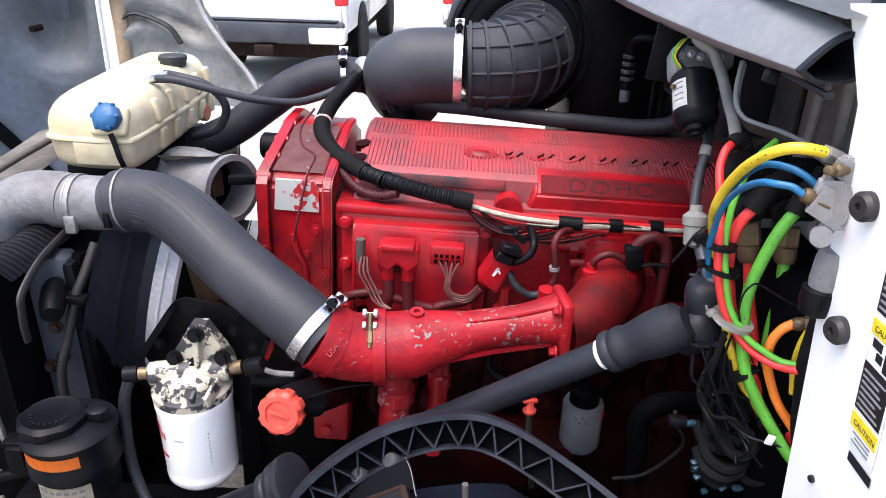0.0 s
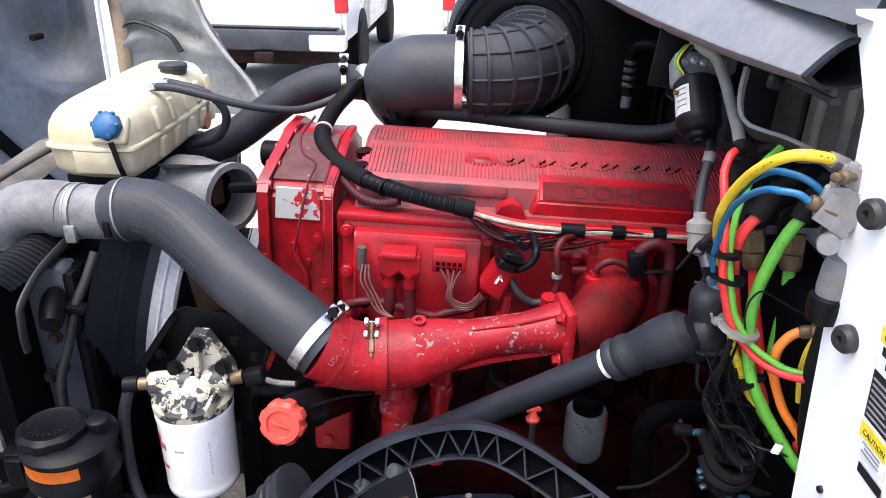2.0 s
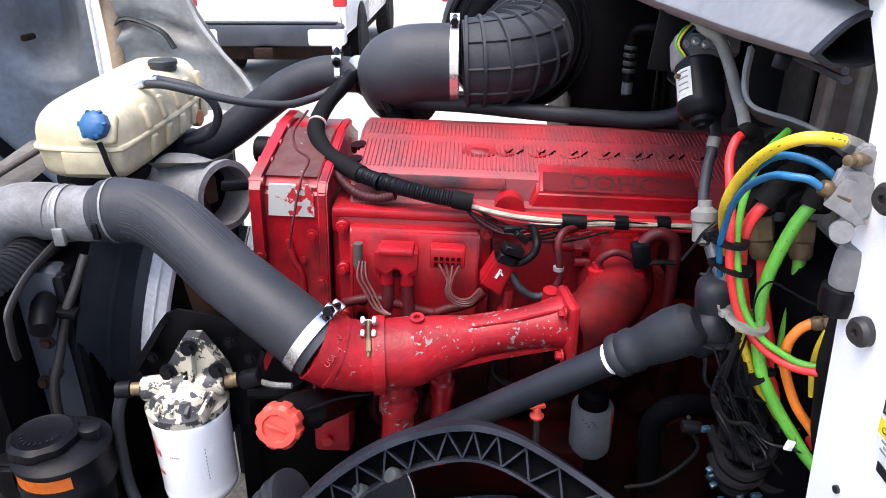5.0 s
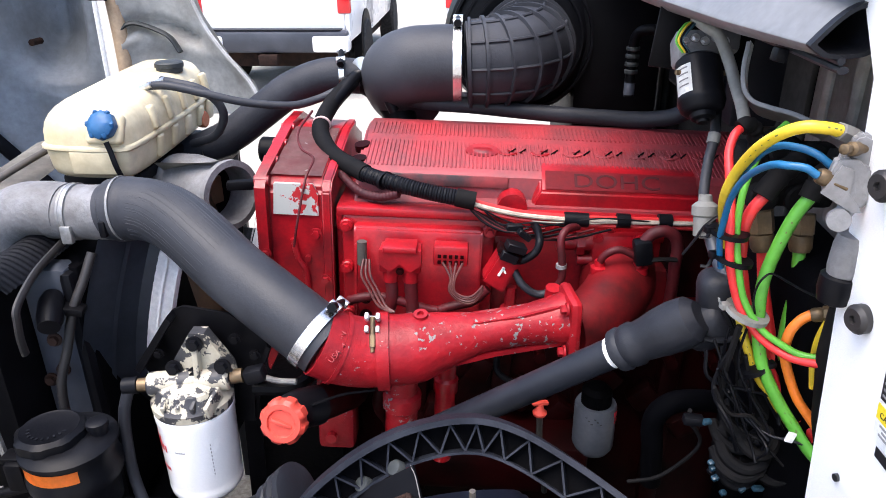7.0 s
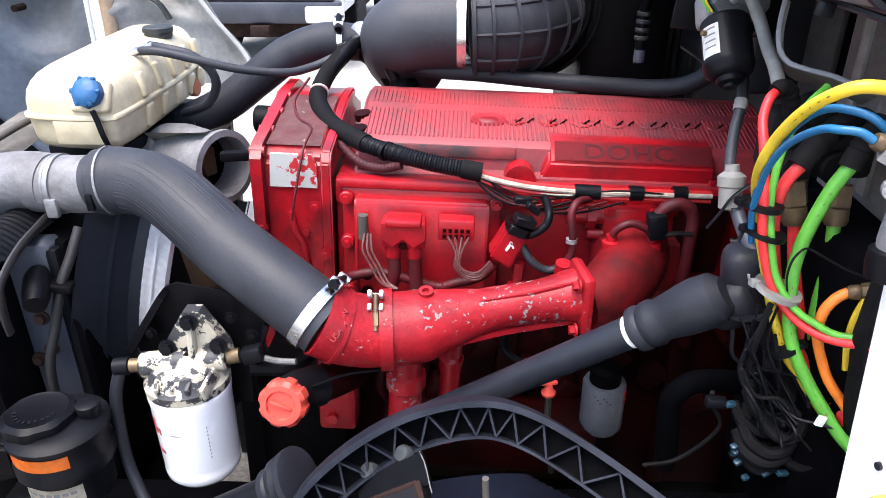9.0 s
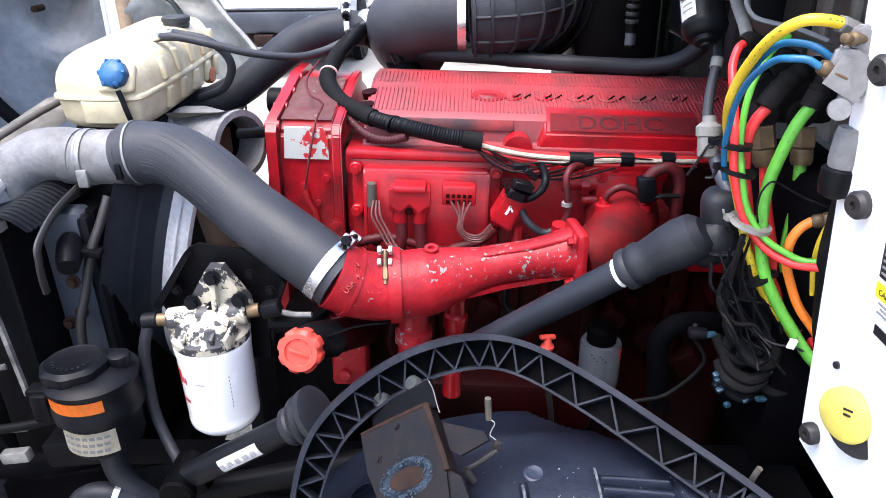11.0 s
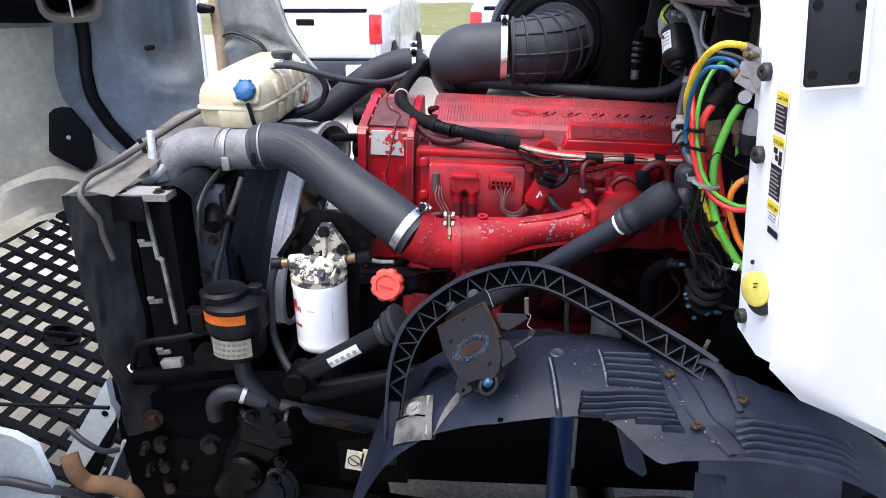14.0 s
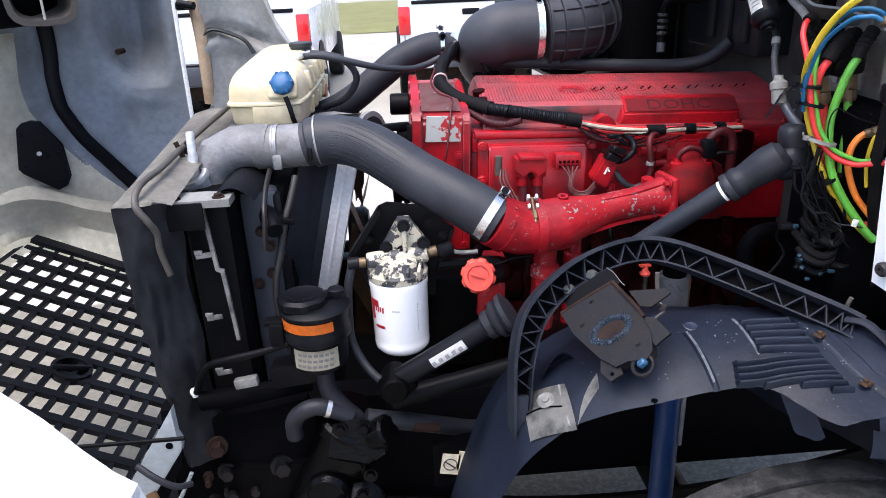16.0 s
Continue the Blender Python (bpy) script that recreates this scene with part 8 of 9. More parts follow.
part("lower_joint", lathe(B(), [(0.02, -0.04), (0.045, -0.035), (0.05, -0.01), (0.044, 0.0), (0.058, 0.01), (0.058, 0.02), (0.036, 0.026), (0.034, 0.036), (0.016, 0.040), (0.0, 0.040)], (-0.535, 0.82, 0.497), (0.1, -0.85, 0.5), 26), GEAR, sg, "oily steering joint")
for k, (x, z) in enumerate(((-0.555, 0.735), (-0.505, 0.735), (-0.47, 0.69), (-0.50, 0.61), (-0.57, 0.55), (-0.52, 0.56))):
    part("gear_bolt", hexbolt(B(), (x, 0.80, z), (0, -1, 0.2), 0.011, 0.014), GEAR, sg)
part("return_hose", tube(B(), [(-0.66, 0.84, 0.70), (-0.655, 0.83, 0.745), (-0.63, 0.82, 0.775), (-0.595, 0.82, 0.783), (-0.56, 0.825, 0.765), (-0.535, 0.83, 0.745)], 0.019, 14), BOOT, sg)
part("hose_clip", lathe(B(), [(0.0195, -0.005), (0.021, -0.005), (0.021, 0.005), (0.0195, 0.005)], (-0.578, 0.822, 0.777), (1, 0.1, -0.4), 20), STEEL, sg)
part("pressure_line", tube(B(), [(-0.50, 0.83, 0.74), (-0.44, 0.84, 0.72), (-0.36, 0.86, 0.69), (-0.26, 0.90, 0.64), (-0.15, 0.95, 0.60)], 0.020, 14), BOOT, sg)
part("line_fitting", rod(B(), (-0.40, 0.84, 0.705), (-0.345, 0.855, 0.685), 0.015, seg=8), RUST, sg, "rusty line fitting")
clut = thing("front_axle_hardware", (-0.7, 0.9, 0.5), "cluster of rusty bolts and brackets at the frame front", "hardware")
part("horn_plate", prism(B(), [(-0.86, 0.70), (-0.64, 0.74), (-0.58, 0.45), (-0.66, 0.31), (-0.69, 0.20), (-0.86, 0.18)], lambda u, v, w: (u, 0.92 + w, v), 0.0, 0.03), BLACK_MATT, clut)
# Added plate that hides bright ground in the dark lower corner.
part("lower_plate", prism(B(), [(-0.98, 0.55), (-0.86, 0.68), (-0.30, 0.62), (-0.26, 0.30), (-0.40, 0.05), (-0.52, 0.05), (-0.525, 0.29), (-0.645, 0.285), (-0.66, 0.05), (-0.90, -0.05), (-0.98, 0.1)], lambda u, v, w: (u, 0.965 + w, v), 0.0, 0.012), BLACK_MATT, clut, "black filler plate low at the frame front")
rnd = random.Random(4)
for k, (x, z, r) in enumerate(((-0.857, 0.636, 0.017), (-0.845, 0.564, 0.015), (-0.841, 0.504, 0.014), (-0.839, 0.434, 0.014), (-0.716, 0.568, 0.019), (-0.787, 0.513, 0.011), (-0.89, 0.554, 0.008), (-0.887, 0.487, 0.008))):
    part("stud", hexbolt(B(), (x, 0.915, z), (0.25, -1, 0.1), r, 0.03 + rnd.uniform(0, 0.015)), MOUNT if k % 3 else RUST, clut)
part("joint_ring", lathe(B(), [(0.060, -0.012), (0.068, -0.008), (0.068, 0.006), (0.058, 0.010)], (-0.535, 0.82, 0.497), (0.1, -0.85, 0.5), 28), GEAR, clut, "oily joint rim")
part("tow_hook", tube(B(), [(-0.93, 0.68, 0.70), (-0.909, 0.66, 0.672), (-0.885, 0.66, 0.642), (-0.835, 0.66, 0.641), (-0.795, 0.66, 0.62), (-0.784, 0.66, 0.582), (-0.806, 0.66, 0.545), (-0.847, 0.66, 0.519)], 0.019, 14, flat=0.55), HOOK_RUST, clut, "rusty brown hook")
part("cable", tube(B(), [(-0.98, 0.47, 0.79), (-0.925, 0.478, 0.796), (-0.888, 0.478, 0.793), (-0.847, 0.48, 0.781), (-0.819, 0.50, 0.759), (-0.80, 0.54, 0.70), (-0.80, 0.60, 0.60)], 0.009, 10), RUBBER, clut)
part("cable", tube(B(), [(-0.97, 0.75, 0.72), (-0.93, 0.74, 0.69), (-0.90, 0.75, 0.66), (-0.88, 0.78, 0.64)], 0.007, 8), RUBBER, clut)
part("block", box(B(), (-0.64, 0.86, 0.855), (0.10, 0.06, 0.05), (0, -6, 0), 0.006), STEEL_BLACK, clut)
part("pale_tab", box(B(), (-0.745, 0.84, 0.845), (0.05, 0.02, 0.022), (0, -8, 0), 0.004), SCRAPED, clut)
part("rubber_grommet", box(B(), (-0.874, 0.890, 0.797), (0.016, 0.016, 0.022), (0, -20, 0), 0.005), PAPER, clut, "white plastic clip")
part("lower_tube", tube(B(), [(-0.86, 0.88, 0.78), (-0.74, 0.88, 0.79), (-0.62, 0.90, 0.80)], 0.022, 14), BLACK_MATT, clut)

# steering damper style link with white label
dl = thing("steering_link", (-0.32, 0.77, 0.92), "black hydraulic cylinder with a white label", "cylinder")
part("barrel", rod(B(), (-0.42, 0.775, 0.865), (-0.235, 0.755, 0.985), 0.022, seg=22, bev=0.003), PLASTIC, dl)
part("label", sheet(B(), lambda u, v: Vector((-0.352, 0.7665, 0.9095)).lerp(Vector((-0.285, 0.759, 0.953)), u) + (Vector((0, -1, 0)) * math.cos(radians(-25 + 60 * v)) + Vector((-0.54, 0, 0.84)) * math.sin(radians(-25 + 60 * v))) * 0.0226, 8, 8, 0.0005), PAPER, dl, "white torn label")
for k in range(5):
    a = Vector((-0.348, 0.744, 0.913)).lerp(Vector((-0.293, 0.7365, 0.948)), k / 4.2)
    part("print_bar", box(B(), a, (0.008, 0.003, 0.008), (0, -33, 0)), PRINT_GREY, dl)
part("boot", lathe(B(), [(0.023, 0), (0.030, 0.006), (0.031, 0.016), (0.028, 0.020), (0.038, 0.028), (0.040, 0.036), (0.035, 0.040), (0.043, 0.048), (0.044, 0.058), (0.030, 0.064)], (-0.244, 0.757, 0.979), (0.83, -0.08, 0.54), 32), BOOT, dl, "black rubber boot")
bm = B()
rod(bm, (-0.43, 0.74, 0.855), (-0.43, 0.82, 0.855), 0.028, seg=18, bev=0.004)
box(bm, (-0.425, 0.78, 0.85), (0.08, 0.05, 0.05), (0, -33, 0), 0.012)
part("clevis", bm, LOW_BLACK, dl)
part("lower_bar", rod(B(), (-0.44, 0.83, 0.78), (-0.10, 0.83, 0.86), 0.022, seg=16), STEEL_BLACK, dl)
wl_ = thing("warning_sticker", (-0.325, 0.80, 0.62), "pale warning sticker with a dark prohibition ring", "sticker")
part("paper", box(B(), (-0.323, 0.80, 0.622), (0.04, 0.003, 0.052), (0, 10, 0)), PAPER_OLD, wl_)
part("sticker_edge", box(B(), (-0.296, 0.80, 0.628), (0.02, 0.003, 0.05), (0, 10, 0)), PAPER_OLD, wl_)
part("ring", tube(B(), [(-0.323 + 0.0145 * math.cos(k * math.pi / 10), 0.798, 0.622 + 0.0145 * math.sin(k * math.pi / 10)) for k in range(21)], 0.0012, 6, 2), PRINT_BLACK, wl_)
part("slash", box(B(), (-0.323, 0.7965, 0.622), (0.028, 0.0015, 0.002), (0, 40, 0)), PRINT_BLACK, wl_)
part("backing", prism(B(), [(-0.36, 0.56), (-0.20, 0.56), (-0.20, 0.70), (-0.36, 0.67)], lambda u, v, w: (u, 0.803 + w, v), 0.0, 0.02), LOW_BLACK, wl_)

ds = thing("dipstick", (0.172, 1.025, 0.95), "red plastic dipstick handle on a dark tube", "dipstick")
part("handle", box(B(), (0.172, 1.030, 0.968), (0.032, 0.012, 0.008), (0, 8, 20), 0.004), RED_CAP, ds, "red plastic pull bar")
part("collar", lathe(B(), [(0.0, -0.006), (0.012, -0.005), (0.013, 0.0), (0.008, 0.006), (0.006, 0.018)], (0.172, 1.028, 0.950), (0, 0, 1), 18), RED_CAP, ds)
part("tube", tube(B(), [(0.172, 1.024, 0.945), (0.175, 1.03, 0.88), (0.19, 1.06, 0.78), (0.20, 1.10, 0.70)], 0.006, 8), LINE_DARK, ds)

# ---- steering shaft ----
ss = thing("steering_shaft", (0.15, 0.86, 1.1), "black steering shaft with rubber boot", "steering shaft")
part("shaft", rod(B(), (0.250, 0.814, 1.219), (-0.06, 0.952, 0.94), 0.0215, seg=26), SHAFT, ss)
part("paint_mark", tube(B(), [(0.243, 0.817, 1.2125), (0.239, 0.819, 1.209)], 0.0219, 26, 3), PAPER, ss, "white paint mark")
d = Vector((0.120, -0.055, 0.108)).normalized()
p0 = Vector((0.245, 0.816, 1.214))
bm = B()
lathe(bm, [(0.022, 0), (0.0295, 0.002), (0.0305, 0.011), (0.0275, 0.016), (0.030, 0.022), (0.0305, 0.031), (0.0275, 0.037), (0.029, 0.052), (0.032, 0.072), (0.0335, 0.092), (0.031, 0.115), (0.020, 0.126)], p0, d, 36)
part("boot", bm, BOOT, ss, "stepped black rubber boot")
bm = B()
box(bm, (0.366, 0.808, 1.292), (0.054, 0.058, 0.098), (0, -7, -12), 0.021, 4)
box(bm, (0.352, 0.798, 1.268), (0.070, 0.058, 0.060), (0, -38, -14), 0.025, 4)
part("column_boot", bm, BOOT, ss, "soft black column boot")
# ---- wiper motor, air lines and valves at the cowl ----
wm = thing("wiper_motor", (0.345, 0.97, 1.55), "black wiper motor with a white label", "motor")
WA = Vector((0.02, -0.60, -0.80)).normalized()
WN = Vector((0.349, 0.927, 1.512))
part("can", lathe(B(), [(r * 0.88, h * 0.88) for r, h in [(0.030, -0.090), (0.0335, -0.086), (0.0340, -0.030), (0.0345, -0.026), (0.0350, -0.024), (0.0350, -0.018), (0.0335, -0.016), (0.0315, -0.008), (0.025, -0.002), (0.019, -0.001), (0.0175, 0.006), (0.013, 0.009), (0.010, 0.009), (0.009, 0.013), (0.0, 0.014)]], WN, WA, 40), PLASTIC, wm, "glossy black motor can")
wx, wy, _ = basis(WA)


def on_motor(a, h, r=0.0304):
    return WN + WA * h + (wx * math.cos(radians(a)) + wy * math.sin(radians(a))) * r


def motor_angle(d):
    d = Vector(d)
    return math.degrees(math.atan2(d.dot(wy), d.dot(wx)))


ML = motor_angle((-1.0, -0.45, 0.25))
part("label", sheet(B(), lambda u, v: on_motor(ML - 26 + 52 * u, -0.064 + 0.040 * v), 10, 2, 0.0005), PAPER, wm, "white label")
for k in range(4):
    part("print_bar", sheet(B(), lambda u, v, k=k: on_motor(ML - 18 + 30 * u, -0.060 + 0.008 * k + 0.002 * v, 0.0310), 5, 1, 0.0003), PRINT_GREY, wm)
for d in ((-1, -0.2, 0.3), (1, -0.3, 0.0)):
    a = motor_angle(d)
    part("screw", rod(B(), on_motor(a, -0.056), on_motor(a, -0.056, 0.036), 0.0034, seg=8), BRASS, wm, "small brass screw")
bm = B()
box(bm, WN - WA * 0.087 + Vector((0.0, 0.012, 0.004)), (0.060, 0.040, 0.046), (-36, 0, 0), 0.008)
box(bm, WN - WA * 0.100 + Vector((0.030, 0.012, 0.0)), (0.05, 0.05, 0.030), (-30, 10, 0), 0.008)
part("gearbox", bm, ALLOY_DUSTY, wm, "dull cast gearbox")
for k in range(5):
    part("gearbox_bolt", hexbolt(B(), WN - WA * 0.082 + Vector((-0.024 + 0.013 * k, -0.014, 0.024 + 0.004 * (k % 2))), (0, -0.8, 0.5), 0.004, 0.006), STEEL, wm)
for k, m in enumerate((H_GREEN, H_YELLOW, PLASTIC, CLIP_PALE)):
    part("lead", tube(B(), [WN - WA * 0.069 + Vector((-0.026 + 0.003 * k, -0.010, 0.020)), WN - WA * 0.082 + Vector((-0.036 + 0.003 * k, -0.016, 0.026)), WN - WA * 0.100 + Vector((-0.024 + 0.004 * k, -0.018, 0.030)), WN - WA * 0.112 + Vector((0.0, 0.0, 0.02))], 0.0016, 6), m, wm)
part("bracket", box(B(), (0.37, 1.03, 1.60), (0.14, 0.006, 0.10), (0, 6, 0), 0.002), STEEL_BLACK, wm)

for name, pts, r, m, lab_ in (
        ("grey_conduit", [(0.340, 0.985, 1.628), (0.347, 0.960, 1.621), (0.362, 0.950, 1.610), (0.372, 0.930, 1.584), (0.375, 0.900, 1.558), (0.369, 0.850, 1.541), (0.363, 0.812, 1.524)], 0.0075, CAB_INNER, "dull grey cable conduit at the cowl"),
        ("sensor_lead", [(0.378, 0.960, 1.510), (0.370, 0.930, 1.481), (0.360, 0.910, 1.452), (0.350, 0.880, 1.423), (0.347, 0.860, 1.407)], 0.0068, RUBBER, "thin black sensor lead"),
        ("cable", [(0.348, 0.852, 1.395), (0.356, 0.845, 1.370), (0.361, 0.820, 1.349), (0.369, 0.800, 1.331), (0.380, 0.785, 1.300), (0.395, 0.780, 1.262), (0.41, 0.78, 1.22)], 0.0085, SHROUD, "grey black cable beside the steering boot")):
    hh = thing(name, pts[1], lab_, "cable")
    part("tube", tube(B(), pts, r, 12, 8), m, hh)
    if name == "sensor_lead":
        part("sensor_body", lathe(B(), [(0.0085, -0.030), (0.0135, -0.027), (0.0140, -0.002), (0.0165, 0.0), (0.0165, 0.012), (0.013, 0.015), (0.009, 0.018), (0.008, 0.026)], (0.3475, 0.856, 1.398), (-0.02, 0.25, 1), 22), CAB_INNER, hh, "pale dusty sensor plug")
        part("band", lathe(B(), [(0.0072, 0), (0.0085, 0), (0.0085, 0.014), (0.0072, 0.014)], (0.371, 0.933, 1.485), (-0.25, -0.5, -0.8), 12), CAB_INNER, hh)
        part("tie_strap", tube(B(), [(0.362, 0.840, 1.405), (0.344, 0.838, 1.390), (0.335, 0.842, 1.369), (0.324, 0.848, 1.345)], 0.0028, 6, flat=0.5), PLASTIC, hh, "black strap tail")
loop = thing("wire_bracket", (0.38, 0.82, 1.57), "bent blue grey steel bracket at the cowl", "bracket")
RB = [(0.365, 0.850, 1.616), (0.360, 0.840, 1.589), (0.3605, 0.830, 1.567), (0.369, 0.820, 1.554), (0.385, 0.808, 1.549), (0.407, 0.790, 1.545), (0.436, 0.768, 1.534)]
part("strap", tube(B(), RB, 0.0028, 8, 10, flat=0.6), COWL_GREY, loop, "bright rolled edge")
rb = curve_pts(RB, 8)
part("web", sheet(B(), lambda u, v: rb[int(u * (len(rb) - 1))] + Vector((0.006 + 0.012 * v, 0.045 * v, -0.004 - 0.020 * v * min(1.0, u * 1.6))), 40, 4, 0.002), CAB_INNER, loop, "dull grey bracket web")

AIR = (
    ("yellow", H_YELLOW, 0.0063, [(0.372, 0.604, 1.572), (0.360, 0.600, 1.576), (0.347, 0.597, 1.579), (0.331, 0.600, 1.579), (0.320, 0.610, 1.572), (0.313, 0.630, 1.557), (0.311, 0.655, 1.537), (0.310, 0.680, 1.511), (0.311, 0.700, 1.483), (0.324, 0.734, 1.450), (0.340, 0.759, 1.415), (0.351, 0.764, 1.381), (0.364, 0.761, 1.339), (0.375, 0.744, 1.292), (0.385, 0.737, 1.265), (0.398, 0.732, 1.236), (0.419, 0.728, 1.207), (0.445, 0.718, 1.172), (0.472, 0.69, 1.139)]),
    ("blue", H_BLUE, 0.0040, [(0.350, 0.582, 1.537), (0.342, 0.585, 1.541), (0.333, 0.588, 1.546), (0.321, 0.595, 1.546), (0.314, 0.610, 1.542), (0.312, 0.640, 1.526), (0.313, 0.670, 1.505), (0.315, 0.695, 1.478), (0.320, 0.715, 1.449), (0.325, 0.732, 1.416), (0.336, 0.744, 1.376)]),
    ("blue", H_BLUE, 0.0040, [(0.368, 0.597, 1.540), (0.360, 0.600, 1.545), (0.349, 0.605, 1.553), (0.338, 0.615, 1.556), (0.327, 0.630, 1.554), (0.321, 0.650, 1.542), (0.320, 0.680, 1.517), (0.320, 0.705, 1.484), (0.325, 0.730, 1.451), (0.335, 0.755, 1.410)]),
    ("red", H_RED, 0.0058, [(0.355, 0.800, 1.528), (0.344, 0.790, 1.522), (0.337, 0.780, 1.504), (0.336, 0.765, 1.483), (0.337, 0.750, 1.455), (0.336, 0.735, 1.427), (0.339, 0.730, 1.395), (0.348, 0.730, 1.363), (0.359, 0.728, 1.335), (0.376, 0.720, 1.309), (0.393, 0.708, 1.294), (0.414, 0.692, 1.287), (0.433, 0.675, 1.291), (0.45, 0.665, 1.295)]),
    ("red", H_RED, 0.0078, [(0.373, 0.750, 1.462), (0.362, 0.749, 1.446), (0.357, 0.750, 1.423), (0.360, 0.752, 1.388), (0.370, 0.754, 1.350), (0.379, 0.756, 1.320), (0.395, 0.756, 1.281), (0.413, 0.750, 1.245), (0.434, 0.740, 1.208), (0.458, 0.726, 1.175)]),
    ("red", H_RED, 0.0080, [(0.401, 0.792, 1.380), (0.409, 0.787, 1.332), (0.418, 0.782, 1.295), (0.429, 0.772, 1.252), (0.441, 0.756, 1.214), (0.461, 0.738, 1.178), (0.480, 0.715, 1.152)]),
    ("green", H_GREEN, 0.0084, [(0.415, 0.735, 1.466), (0.404, 0.735, 1.445), (0.394, 0.735, 1.414), (0.386, 0.735, 1.379), (0.384, 0.735, 1.350), (0.385, 0.730, 1.315), (0.390, 0.724, 1.279), (0.399, 0.718, 1.251), (0.419, 0.711, 1.214), (0.439, 0.702, 1.184), (0.457, 0.693, 1.158), (0.473, 0.685, 1.141)]),
    ("green", H_GREEN, 0.0046, [(0.391, 0.770, 1.540), (0.368, 0.757, 1.522), (0.353, 0.748, 1.496), (0.345, 0.741, 1.466), (0.344, 0.737, 1.427), (0.347, 0.728, 1.396), (0.358, 0.725, 1.353), (0.371, 0.719, 1.327), (0.385, 0.710, 1.310), (0.405, 0.698, 1.299), (0.421, 0.688, 1.294), (0.440, 0.676, 1.297)]),
    ("green", H_GREEN, 0.0084, [(0.438, 0.777, 1.386), (0.439, 0.770, 1.347), (0.437, 0.765, 1.319), (0.434, 0.760, 1.290), (0.434, 0.755, 1.261), (0.441, 0.750, 1.231)]),
    ("orange", H_ORANGE, 0.0066, [(0.429, 0.700, 1.340), (0.418, 0.702, 1.330), (0.411, 0.705, 1.311), (0.414, 0.710, 1.281), (0.426, 0.712, 1.249), (0.440, 0.708, 1.219), (0.459, 0.700, 1.193), (0.475, 0.690, 1.171)]),
    ("yellow", H_YELLOW, 0.0038, [(0.446, 0.687, 1.350), (0.441, 0.690, 1.335), (0.439, 0.695, 1.310), (0.442, 0.700, 1.280), (0.449, 0.700, 1.241)]),
)
rnd = random.Random(21)
for col, m, r, pts in AIR:
    r *= 0.88
    hh = thing("air_line", pts[len(pts) // 2], f"{col} nylon air brake line at the cowl", "air hose", "coloured air lines")
    part("tube", tube(B(), pts, r, 14, 10), m, hh)
    if r > 0.0045 and col in ("yellow", "green"):
        c = curve_pts(pts, 24)
        for k in range(30, len(c) - 40, 9):
            if (k // 9) % 11 > 5 or (col == "yellow" and 200 < k < 300):
                continue
            d = (c[k + 1] - c[k - 1]).normalized()
            o = (Vector((-0.25, -0.9, 0.35)) - d * Vector((-0.25, -0.9, 0.35)).dot(d)).normalized()
            bm = B()
            w = d * rnd.uniform(0.0008, 0.0020)
            t = d.cross(o) * rnd.uniform(0.0003, 0.0009)
            v = [bm.verts.new(c[k] + o * (r * 1.02) + q) for q in (-w - t, w - t, w + t, -w + t)]
            v += [bm.verts.new(c[k] + o * (r * 0.9) + q) for q in (-w - t, w - t, w + t, -w + t)]
            for f in ((0, 1, 2, 3), (7, 6, 5, 4), (0, 4, 5, 1), (1, 5, 6, 2), (2, 6, 7, 3), (3, 7, 4, 0)):
                bm.faces.new([v[j] for j in f])
            part("print_bar", bm, PRINT_FADED, hh)


def bundle_tie(p, d, wide, deep, label, material, tail=None):
    """Flat strap round a bundle: an oval loop across d, with its head and tail."""
    tie = thing("cable_tie", p, label, "cable tie", "cable ties")
    x, y, d = basis(d, (0.3, 1, 0))
    part("strap", lathe(B(), [(0.97, -0.0028), (1.0, -0.0028), (1.0, 0.0028), (0.97, 0.0028)], (0, 0, 0), (0, 0, 1), 30), material, tie)
    me = tie.children[0].data
    tie.children[0].location = (0, 0, 0)
    for v in me.vertices:
        q = v.co + tie.location
        v.co = x * (q.x * wide) + y * (q.y * deep) + d * q.z
    part("head", box(B(), Vector(p) - x * wide - y * 0.004, (0.011, 0.010, 0.008), (0, 0, 15), 0.0015), material, tie)
    if tail:
        part("tail", tube(B(), [Vector(p) - x * wide] + [Vector(q) for q in tail], 0.0022, 6, flat=0.4), material, tie)
    return tie


bundle_tie((0.338, 0.742, 1.421), (0.12, -0.02, 1), 0.022, 0.022, "black cable tie round the air lines", PLASTIC, [(0.312, 0.735, 1.419), (0.304, 0.735, 1.418)])
bundle_tie((0.348, 0.742, 1.388), (0.20, -0.02, 1), 0.022, 0.022, "black cable tie round the air lines", PLASTIC, [(0.318, 0.735, 1.383), (0.310, 0.737, 1.381)])
bundle_tie((0.372, 0.735, 1.322), (0.25, -0.05, 1), 0.026, 0.030, "broad grey nylon tie round the air lines", CAB_INNER, [(0.340, 0.738, 1.333), (0.338, 0.738, 1.339)])
bundle_tie((0.391, 0.728, 1.250), (0.5, -0.1, -0.8), 0.019, 0.018, "black cable tie round the air lines", PLASTIC)
wl2 = thing("tie_wire", (0.40, 0.70, 1.37), "thin black wire looped over the air lines", "wire")
part("tube", tube(B(), [(0.374, 0.718, 1.33), (0.367, 0.712, 1.350), (0.367, 0.710, 1.369), (0.372, 0.709, 1.381), (0.382, 0.712, 1.384), (0.401, 0.712, 1.374), (0.421, 0.708, 1.364), (0.445, 0.70, 1.356)], 0.0013, 6), PLASTIC, wl2)
